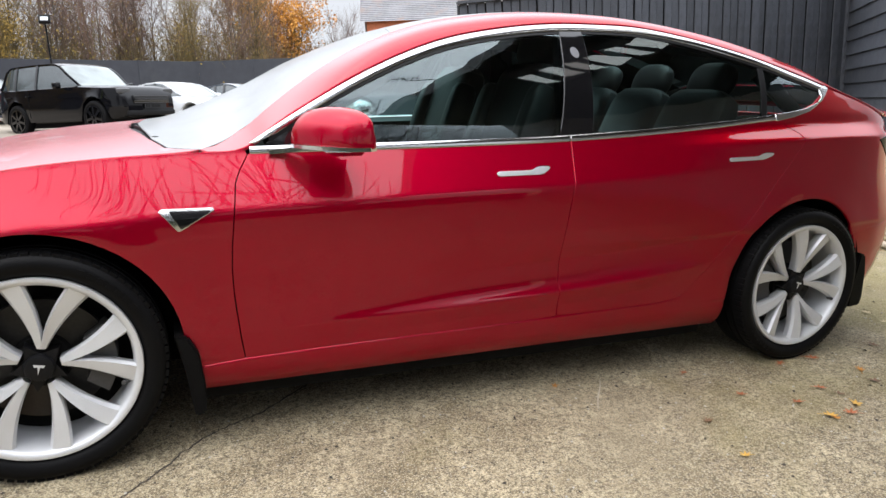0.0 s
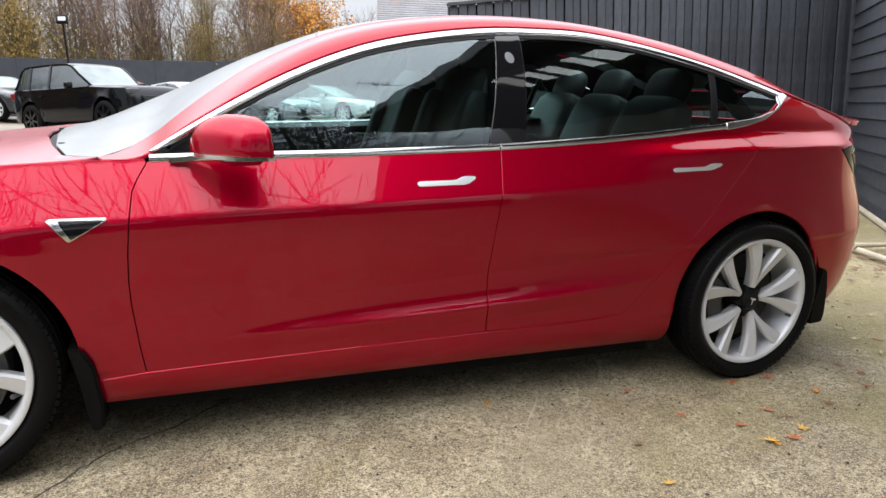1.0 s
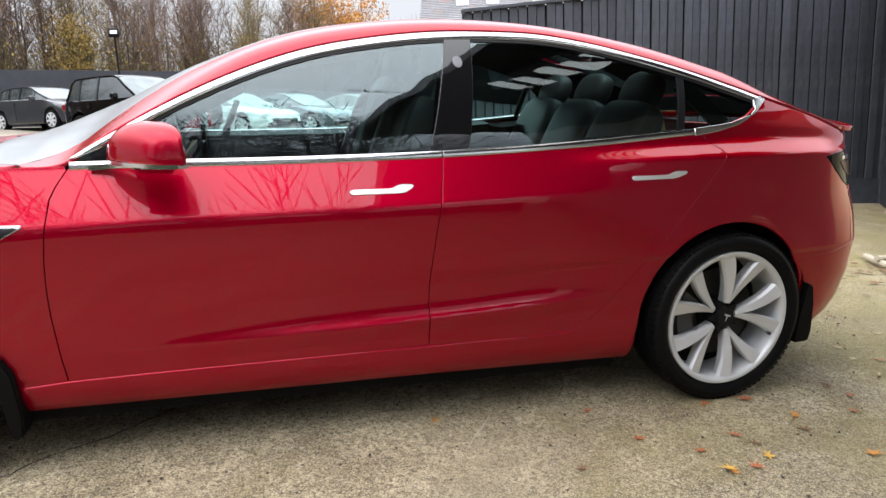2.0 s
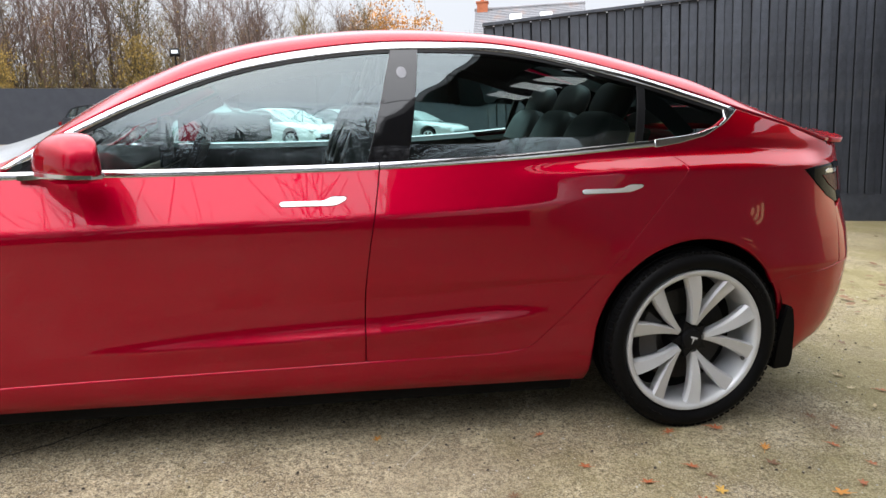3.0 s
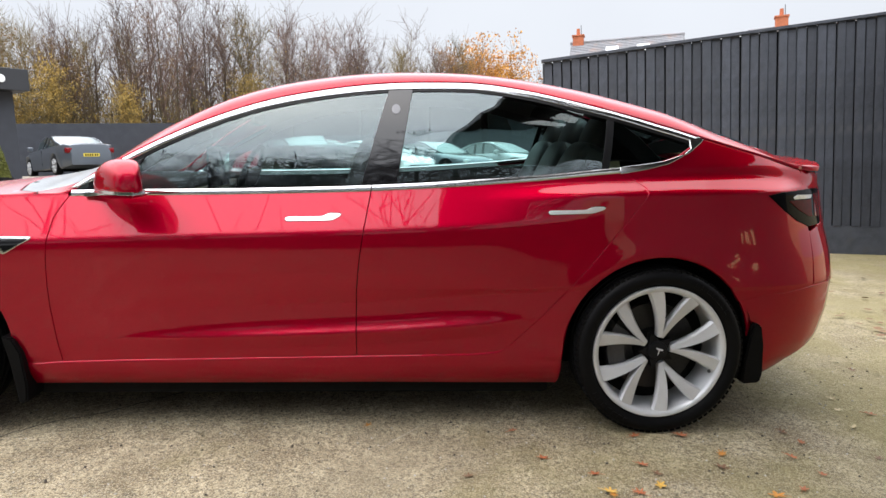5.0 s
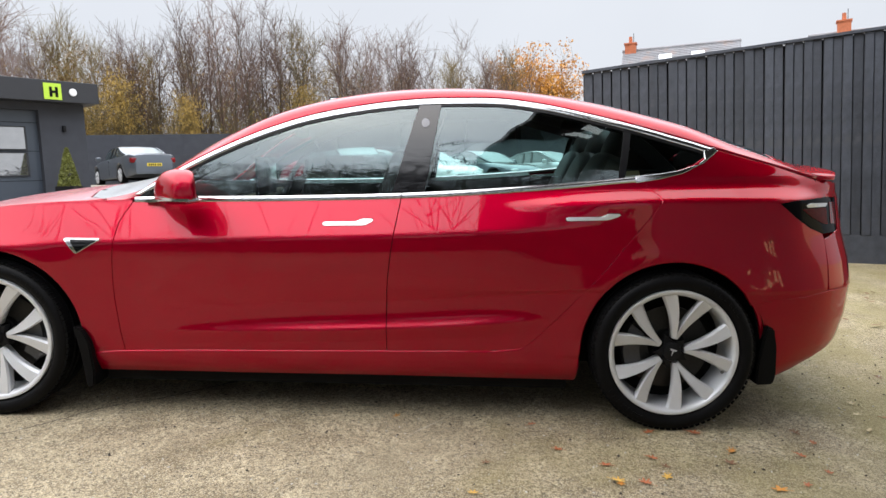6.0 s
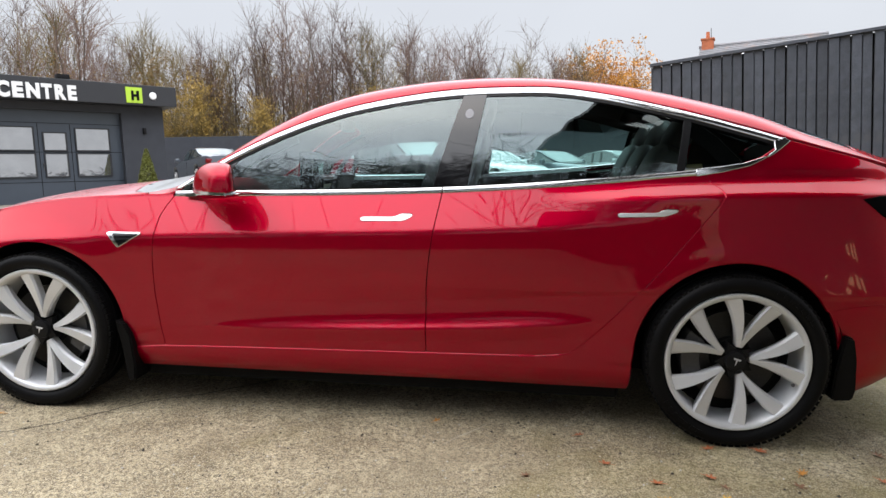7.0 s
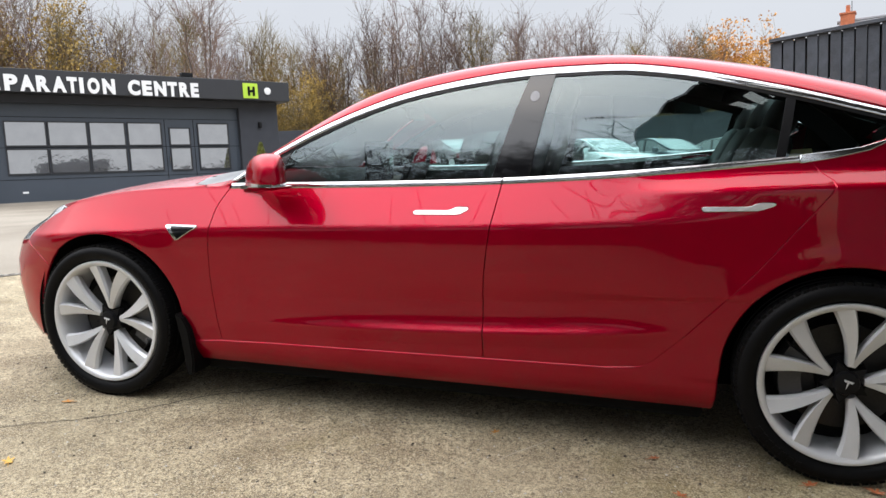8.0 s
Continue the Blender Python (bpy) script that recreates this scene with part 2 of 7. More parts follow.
# ---- the large structure: ground, fences, walls ----
def ground_material():
    m, n, l, out = shader("worn_concrete")
    p = n.new("ShaderNodeBsdfPrincipled")
    l.new(p.outputs[0], out.inputs[0])
    geo = n.new("ShaderNodeNewGeometry")

    def noise_tex(scale, detail=6, rough=0.6):
        t = n.new("ShaderNodeTexNoise")
        t.inputs["Scale"].default_value, t.inputs["Detail"].default_value, t.inputs["Roughness"].default_value = scale, detail, rough
        l.new(geo.outputs["Position"], t.inputs["Vector"])
        return t.outputs["Fac"]

    def ramp(v, lo, hi, a=0.0, b=1.0):
        r = n.new("ShaderNodeMapRange")
        for k, x in (("From Min", lo), ("From Max", hi), ("To Min", a), ("To Max", b)):
            r.inputs[k].default_value = x
        l.new(v, r.inputs["Value"])
        return r.outputs[0]

    def mixc(f, a, b):
        x = n.new("ShaderNodeMixRGB")
        for i, v in ((0, f), (1, a), (2, b)):
            if isinstance(v, tuple):
                x.inputs[i].default_value = (*v, 1)
            else:
                l.new(v, x.inputs[i])
        return x.outputs[0]

    sep = n.new("ShaderNodeSeparateXYZ")
    l.new(geo.outputs["Position"], sep.inputs[0])
    base = mixc(ramp(noise_tex(3.5, 8), 0.36, 0.66), (0.30, 0.235, 0.138), (0.68, 0.57, 0.375))
    grain = noise_tex(60, 5, 0.8)
    mott = noise_tex(22, 5, 0.7)
    base = mixc(ramp(mott, 0.38, 0.60, 0.6, 0.0), base, (0.22, 0.175, 0.105))
    base = mixc(ramp(grain, 0.40, 0.54, 0.95, 0.0), base, (0.10, 0.08, 0.052))
    sand = noise_tex(170, 3, 0.7)
    base = mixc(ramp(sand, 0.38, 0.50, 0.75, 0.0), base, (0.075, 0.060, 0.036))
    base = mixc(ramp(sand, 0.54, 0.66, 0.0, 0.6), base, (0.78, 0.69, 0.50))
    vor = n.new("ShaderNodeTexVoronoi")
    vor.inputs["Scale"].default_value = 120
    l.new(geo.outputs["Position"], vor.inputs["Vector"])
    base = mixc(ramp(vor.outputs["Distance"], 0.12, 0.34, 0.5, 0.0), base, (0.80, 0.73, 0.58))
    # moss spreads over the end by the fence
    my = n.new("ShaderNodeMath")
    my.operation = "ADD"
    l.new(ramp(sep.outputs["X"], 1.0, 4.2, -0.12, 0.15), my.inputs[0])
    l.new(noise_tex(1.3, 7, 0.65), my.inputs[1])
    base = mixc(ramp(my.outputs[0], 0.50, 0.72, 0.0, 0.66), base, (0.225, 0.192, 0.072))
    # broad dark damp patches
    base = mixc(ramp(noise_tex(0.8, 6), 0.52, 0.70, 0.0, 0.45), base, (0.28, 0.235, 0.155))
    # beyond the drain the yard is smoother and greyer
    away = n.new("ShaderNodeVectorMath")
    away.operation = "DOT_PRODUCT"
    away.inputs[1].default_value = (-0.821, 0.571, 0.0)
    l.new(geo.outputs["Position"], away.inputs[0])
    far = ramp(away.outputs["Value"], 3.42, 3.46)
    base = mixc(far, base, mixc(ramp(noise_tex(0.6, 5), 0.4, 0.65), (0.20, 0.172, 0.135), (0.275, 0.242, 0.195)))
    l.new(base, p.inputs["Base Color"])
    p.inputs["Roughness"].default_value = 0.8
    p.inputs["Specular IOR Level"].default_value = 0.35
    b = n.new("ShaderNodeBump")
    b.inputs["Strength"].default_value, b.inputs["Distance"].default_value = 0.75, 0.012
    l.new(grain, b.inputs["Height"])
    l.new(b.outputs[0], p.inputs["Normal"])
    return m


CONCRETE = ground_material()
FENCE_PAINT = mat("black_stained_boards", (0.047, 0.052, 0.064), rough=0.6, var=0.4, scale=9, fine=120, bump=0.3, rnd=0.22, stain=(0.062, 0.065, 0.072), stain_scale=7, stain_at=0.62)
GREY_WALL = mat("dark_grey_render", (0.034, 0.037, 0.046), rough=0.75, var=0.18, scale=3, fine=60, bump=0.2, stain=(0.04, 0.043, 0.05), stain_at=0.6)
DOOR_GREY = mat("slate_grey_door_paint", (0.048, 0.060, 0.078), rough=0.45, var=0.08, scale=2)
CANOPY_GREY = mat("canopy_black_sheet", (0.020, 0.021, 0.025), rough=0.5, var=0.15, scale=2)
SIGN_WHITE = mat("white_letter_plastic", (0.80, 0.80, 0.80), rough=0.4, var=0.03)
SIGN_GREEN = mat("lime_sign_panel", (0.46, 0.68, 0.05), rough=0.4, var=0.04)

# ground: one sheet, fine round the car, coarse to the horizon
axis = sorted({-600, -250, -120, -70, -45, -32, -26, *range(-22, 23, 1), 26, 32, 45, 70, 120, 250, 600} | {i / 2 for i in range(-12, 24)})
gbm = bmesh.new()
gv = [[gbm.verts.new((x, y, gz(x, y))) for x in axis] for y in axis]
for j in range(len(axis) - 1):
    for i in range(len(axis) - 1):
        gbm.faces.new((gv[j][i], gv[j][i + 1], gv[j + 1][i + 1], gv[j + 1][i]))
ground = part("ground", gbm, CONCRETE)
tagged(ground, "worn concrete yard, mossy and stained, sloping gently", "ground", kind="structure")


def along(a, b):
    """The pose at a whose x runs level towards b."""
    return Matrix.Translation(a) @ Matrix.Rotation(math.atan2(b[1] - a[1], b[0] - a[0]), 4, "Z")


# the tall black fence of upright boards behind the car
FA, FB = (3.48, 4.85, 0.0), (8.50, 4.22, 0.0)
fence_m = along(FA, FB)
FL = math.hypot(FB[0] - FA[0], FB[1] - FA[1])
fence = thing("fence_black", fence_m, "tall black-stained fence of overlapping upright boards", "fence", kind="structure")
board_meshes = {}
random.seed(3)


def fence_top(u):
    return 2.09 + 0.088 * u


def rise(u, v=0):
    p = fence_m @ Vector((u, v, 0))
    return gz(p.x, p.y)


u, k = 0.0, 0
while u < FL - 0.01:
    wdt = random.choice((0.092, 0.098, 0.104))
    z0, z1 = rise(u) + 0.30, fence_top(u + wdt / 2)
    bm = bmesh.new()
    off = random.uniform(-0.004, 0.004) - (0.016 if k % 2 else 0.0)
    prism(bm, [(0.004, z0), (wdt - 0.007, z0), (wdt - 0.007, z1), (0.004, z1)], off, off + 0.022)
    bmesh.ops.bevel(bm, geom=[e for e in bm.edges], offset=0.003, segments=1, affect="EDGES")
    ob = part("board", bm, FENCE_PAINT, fence, smooth=False)
    ob.matrix_basis = pose(u, 0, 0, 0, random.uniform(-0.12, 0.12), random.uniform(-0.4, 0.4))
    u += wdt
    k += 1
# Black sheet stands in for the shade in the gaps.
bm = bmesh.new()
prism(bm, [(0, 0.1), (FL, -0.1), (FL, fence_top(FL) - 0.01), (0, fence_top(0) - 0.01)], 0.032, 0.040)
part("backing", bm, LINER, fence, "black sheet standing in for shade between the boards", smooth=False)
bm = bmesh.new()
rail(bm, [(uu, 0.0, fence_top(uu) + 0.015) for uu in np.linspace(-0.03, FL, 8)], 0.075, 0.03)
part("capping_rail", bm, FENCE_PAINT, fence, smooth=False)
bm = bmesh.new()
rail(bm, [(uu, 0.012, rise(uu) + 0.15) for uu in np.linspace(0, FL, 12)], 0.04, 0.31)
part("gravel_board", bm, FENCE_PAINT, fence, "plain dark board along the foot of the fence", smooth=False)
for uu in (0.06, 2.4, FL - 0.05):
    part("post", bx(uu - 0.05, uu + 0.05, 0.04, 0.14, rise(uu) - 0.1, fence_top(uu) - 0.03, bevel=0.006), FENCE_PAINT, fence, smooth=False)
# the return of the fence, running away from its corner
ret_m = along(FA, (8.6, 13.0, 0))
fence_ret = thing("fence_return", ret_m, "black-stained board fence running back from the corner", "fence", kind="structure")
bm = bmesh.new()
prism(bm, [(0.05, 0.2), (9, 0.5), (9, 2.4), (0.05, 2.09)], 0.01, 0.04)
part("boarding", bm, FENCE_PAINT, fence_ret, smooth=False)

# the timber-clad side wall that meets the fence
WA, WB = (8.50, 4.22, 0.0), (4.6, -0.35, 0.0)
wall_m = along(WA, (6.0, 1.29, 0))
side_wall = thing("wall_clad", wall_m, "building wall of dark grey horizontal boards", "wall", kind="structure")
WL = 3.4
bm = bx(0, WL, 0.03, 0.20, -0.6, 3.0)
part("wall_core", bm, GREY_WALL, side_wall, smooth=False)
part("corner_post", bx(-0.09, 0.02, -0.05, 0.22, -0.6, 3.0, bevel=0.006), FENCE_PAINT, side_wall, smooth=False)
zc = -0.45
while zc < 2.85:
    bm = bmesh.new()
    vs = [(0, 0.03, zc), (WL, 0.03, zc), (WL, 0.03, zc + 0.17), (0, 0.03, zc + 0.17), (0, 0.0, zc + 0.004), (WL, 0.0, zc + 0.004), (WL, 0.018, zc + 0.17), (0, 0.018, zc + 0.17)]
    v = [bm.verts.new(c) for c in vs]
    for f in ((4, 5, 6, 7), (0, 4, 7, 3), (5, 1, 2, 6), (0, 1, 5, 4), (7, 6, 2, 3)):
        bm.faces.new([v[i] for i in f])
    bmesh.ops.recalc_face_normals(bm, faces=bm.faces)
    part("cladding_board", bm, FENCE_PAINT, side_wall, smooth=False)
    zc += 0.172
side_wall.matrix_world = wall_m @ Matrix.Diagonal((1, 1, 1, 1))

# ---- the preparation building across the yard ----
GD = Vector((0.571, 0.821, 0.0)).normalized()
GP = Vector((-12.24, 10.27, 0.0))
garage_m = Matrix.Translation(GP) @ Matrix.Rotation(math.atan2(GD.y, GD.x), 4, "Z") @ Matrix.Rotation(radians(-0.7), 4, "Y")
G0 = 0.80
garage = thing("garage_building", garage_m, "low dark grey workshop with a flat canopy fascia and wide sectional door", "building", kind="structure")
# local x runs along the front, y back into the building; the door opens between x0 and x1
DX0, DX1, DZ1 = -0.35, 5.86, 3.24
EX = 7.05
bm = bmesh.new()
box(bm, DX1, EX, 0, 0.3, G0 - 0.5, 3.5)
box(bm, -6.0, DX0, 0, 0.3, G0 - 0.5, 3.5)
box(bm, DX0, DX1, 0, 0.3, DZ1, 3.5)
part("front_wall", bm, GREY_WALL, garage, smooth=False)
part("end_wall", bx(EX - 0.3, EX, 0.3, 8, G0 - 0.5, 3.5), GREY_WALL, garage, smooth=False)
part("back_wall", bx(-6, EX, 8, 8.3, G0 - 0.5, 3.5), GREY_WALL, garage, smooth=False)
part("roof", bx(-6, EX, -0.1, 8.3, 3.5, 3.62), CANOPY_GREY, garage, smooth=False)
part("canopy_fascia", bx(-6, EX + 0.22, -0.45, 0.05, 3.43, 3.98, bevel=0.012), CANOPY_GREY, garage, "flat black fascia above the door", smooth=False)
part("canopy_return", bx(EX + 0.02, EX + 0.22, 0.05, 8.3, 3.43, 3.98, bevel=0.012), CANOPY_GREY, garage, smooth=False)
part("workshop_floor", bx(-6, EX - 0.3, 0.05, 8, G0 - 0.1, G0 + 0.01), GREY_WALL, garage, smooth=False)
# sectional door with glazed rows
door = part("sectional_door", bx(DX0, DX1, 0.16, 0.20, G0 + 0.01, DZ1), DOOR_GREY, garage, "slate grey sectional door with two rows of windows", smooth=False)
PANE_GLASS = mat("mirrored_workshop_glazing", (0.50, 0.50, 0.50), rough=0.05, metal=0.9, var=0.05, scale=1.5, fine=3.0, bump=0.5)
COLS = [(0.07, 0.91), (0.99, 1.83), (1.92, 2.74), (2.84, 3.66), (3.91, 4.43), (4.69, 5.53)]


def door_window(a, b, z0, z1):
    w = part("window", bx(a, b, 0.145, 0.158, z0, z1), PANE_GLASS, door, smooth=False)
    bm = bmesh.new()
    for q in ((a - 0.03, a, z0 - 0.03, z1 + 0.03), (b, b + 0.03, z0 - 0.03, z1 + 0.03), (a, b, z0 - 0.03, z0), (a, b, z1, z1 + 0.03)):
        box(bm, q[0], q[1], 0.12, 0.158, q[2], q[3])
    part("window_frame", bm, CANOPY_GREY, w, smooth=False)


for ci, (a, b) in enumerate(COLS):
    top = 2.66 if ci == 4 else 2.79
    door_window(a, b, 2.23, top)
    door_window(a, b, 1.55, 2.12)
for zz in (1.40, 2.175, 2.92):
    part("panel_joint", bx(DX0, DX1, 0.154, 0.16, zz - 0.006, zz + 0.006), LINER, door, smooth=False)
for xx in (3.78, 4.56):
    part("pass_door_edge", bx(xx - 0.006, xx + 0.006, 0.152, 0.16, G0 + 0.05, 2.9), LINER, door, smooth=False)
bm = bmesh.new()
tube(bm, (3.84, 0.10, 1.72), (3.84, 0.10, 1.90), 0.012)
tube(bm, (3.84, 0.10, 1.81), (3.84, 0.16, 1.81), 0.01)
part("door_handle", bm, CHROME, door)
part("vent_plate", bx(0.30, 0.42, 0.14, 0.16, 1.06, 1.11, bevel=0.004), SIGN_WHITE, door, "small white plate on the door")


def lettering(text, x, z, h, depth, material, parent, m_y, name, stretch=1.0, bold=0.0):
    cu = bpy.data.curves.new(name, "FONT")
    cu.body = text
    cu.size = h / 0.72
    cu.extrude = depth / 2
    cu.offset = bold
    tmp = new(name, cu)
    dg = bpy.context.evaluated_depsgraph_get()
    me = bpy.data.meshes.new_from_object(tmp.evaluated_get(dg))
    bpy.data.objects.remove(tmp)
    me.materials.append(material)
    ob = part(name, me, None, parent)
    ob.matrix_basis = Matrix.Translation((x, m_y, z)) @ Matrix.Rotation(radians(90), 4, "X") @ Matrix.Diagonal((stretch, 1, 1, 1))
    return ob


def letter_to(ch, x0, x1):
    """One fascia letter, drawn to the width it has."""
    ob = lettering(ch, 0, 3.50, 0.345, 0.03, SIGN_WHITE, garage, -0.47, "letter", 1.0, 0.026)
    xs_ = [v.co.x for v in ob.data.vertices]
    k_ = (x1 - x0) / (max(xs_) - min(xs_))
    ob.matrix_basis = Matrix.Translation((x0 - min(xs_) * k_, -0.47, 3.475)) @ Matrix.Rotation(radians(90), 4, "X") @ Matrix.Diagonal((k_, 1, 1, 1))


for ch, x0, x1 in (("P", -0.97, -0.70), ("R", -0.64, -0.36), ("E", -0.29, -0.05), ("P", 0.04, 0.31), ("A", 0.35, 0.65), ("R", 0.69, 0.97), ("A", 1.02, 1.32), ("T", 1.34, 1.56), ("I", 1.61, 1.70), ("O", 1.79, 2.06), ("N", 2.13, 2.42),
                   ("C", 2.73, 3.02), ("E", 3.08, 3.32), ("N", 3.39, 3.69), ("T", 3.74, 3.98), ("R", 4.05, 4.31), ("E", 4.36, 4.57)):
    nudge = 0.05 * min(1.0, (4.6 - x0) / 1.9)
    letter_to(ch, x0 + nudge, x1 + nudge)
sign = part("logo_panel", bx(5.84, 6.28, -0.475, -0.45, 3.48, 3.90, bevel=0.004), SIGN_GREEN, garage, "lime green square with a black letter", smooth=False)
lettering("H", 5.97, 3.57, 0.23, 0.012, LINER, sign, -0.482, "logo_letter", 0.95, 0.02)
bm = bmesh.new()
lathe(bm, [(0.0, 0.0), (0.09, 0.0), (0.10, -0.01), (0.10, -0.03)], 24, Matrix.Translation((6.58, -0.485, 3.70)) @ Matrix.Rotation(radians(90), 4, "X"))
part("round_lamp", bm, SIGN_WHITE, garage, "round white wall lamp on the fascia")
part("wall_box", bx(6.42, 6.50, -0.08, 0, 2.68, 2.85, bevel=0.01), SATIN_BLACK, garage)
part("floodlight", bx(4.2, 4.5, -0.35, -0.15, 3.98, 4.12, bevel=0.01), SATIN_BLACK, garage)

# dark boundary walls at the far side of the yard
def boundary(name, a, b, h, label):
    m = along((a[0], a[1], 0), (b[0], b[1], 0))
    ln = math.hypot(b[0] - a[0], b[1] - a[1])
    w = thing(name, m, label, "wall", kind="structure")
    n_p = max(1, int(ln / 2.4))
    for i in range(n_p):
        part("wall_panel", bx(ln * i / n_p + 0.01, ln * (i + 1) / n_p - 0.01, 0, 0.06, 0.2, h, bevel=0.004), GREY_WALL, w, smooth=False)
        part("post", bx(ln * i / n_p - 0.05, ln * i / n_p + 0.05, -0.02, 0.1, 0.2, h + 0.02), GREY_WALL, w, smooth=False)
    return w


boundary("wall_far", (-17.0, 24.0), (2.1, 31.0), 3.6, "dark grey boarded boundary wall")
boundary("wall_far_east", (2.1, 31.0), (16.0, 26.5), 3.6, "dark grey boarded boundary wall")

# ---- the red saloon ----
MID = 0.895                       # the car's centre line
HUBS = (0.0, 2.875)
ARCH_R, HUB_Z = 0.386, 0.336


def curve(xs, ys):
    """A smooth line through knots, as a function of arrays."""
    xs, ys = np.array(xs, float), np.array(ys, float)
    m = np.gradient(ys, xs)
    sl = np.diff(ys) / np.diff(xs)
    m[0], m[-1] = sl[0], sl[-1]

    def f(x):
        x = np.clip(np.asarray(x, float), xs[0], xs[-1])
        i = np.clip(np.searchsorted(xs, x, side="right") - 1, 0, len(xs) - 2)
        h = xs[i + 1] - xs[i]
        t = (x - xs[i]) / h
        return (ys[i] * (2 * t ** 3 - 3 * t ** 2 + 1) + m[i] * h * (t ** 3 - 2 * t ** 2 + t)
                + ys[i + 1] * (3 * t ** 2 - 2 * t ** 3) + m[i + 1] * h * (t ** 3 - t ** 2))
    return f


# the outline in plan, from the middle of the nose round the near side to the middle of the tail
plan_knots = [(-0.840, 0.895), (-0.832, 0.70), (-0.80, 0.48), (-0.735, 0.29), (-0.64, 0.155), (-0.50, 0.065), (-0.30, 0.012), (0.0, -0.006), (0.45, 0.0), (1.2, 0.0),
              (2.3, 0.0), (2.875, -0.010), (3.20, 0.010), (3.43, 0.055), (3.60, 0.140), (3.725, 0.262), (3.815, 0.45), (3.862, 0.68), (3.875, 0.895)]
pk = np.array(plan_knots)
chord = np.r_[0, np.cumsum(np.hypot(*np.diff(pk, axis=0).T))]
dense = np.linspace(0, chord[-1], 1200)
plan_x, plan_y = curve(chord, pk[:, 0])(dense), curve(chord, pk[:, 1])(dense)
plan_s = np.r_[0, np.cumsum(np.hypot(np.diff(plan_x), np.diff(plan_y)))]
tan_x, tan_y = np.gradient(plan_x, plan_s), np.gradient(plan_y, plan_s)
tl = np.hypot(tan_x, tan_y)
tan_x, tan_y = tan_x / tl, tan_y / tl
S_END = plan_s[-1]


def s_of(x):
    return np.interp(x, plan_x, plan_s)


low_line = curve([0.4, 0.7, 1.31, 1.68, 1.99, 2.2, 2.5], [0.372, 0.380, 0.399, 0.414, 0.433, 0.452, 0.48])
mid_line = curve([-0.7, -0.4, 0.0, 0.56, 1.1, 1.68, 2.34, 2.63, 3.0, 3.33, 3.6], [0.66, 0.685, 0.72, 0.755, 0.778, 0.800, 0.843, 0.872, 0.925, 0.968, 0.972])
ledge_line = curve([2.0, 2.4, 2.79, 3.05, 3.3, 3.7], [0.915, 0.942, 0.962, 0.969, 0.974, 0.978])
belt_line = curve([-0.85, -0.7, -0.5, -0.25, 0.0, 0.26, 0.6, 1.3, 1.73, 2.12, 2.35, 2.73, 3.05, 3.4, 3.7],
                  [0.64, 0.705, 0.775, 0.838, 0.885, 0.912, 0.925, 0.943, 0.960, 0.986, 1.006, 1.046, 1.066, 1.060, 1.045])
chrome_top = curve([0.58, 0.61, 0.805, 1.04, 1.283, 1.535, 1.793, 1.97, 2.157, 2.35, 2.534, 2.784, 3.03, 3.10], [0.935, 0.955, 1.075, 1.196, 1.288, 1.344, 1.377, 1.384, 1.382, 1.355, 1.313, 1.252, 1.183, 1.160])

GX, GZ = np.arange(-0.86, 3.92, 0.012), np.arange(0.08, 1.48, 0.005)


def smoothstep(a, b, x):
    t = np.clip((x - a) / (b - a), 0, 1)
    return t * t * (3 - 2 * t)


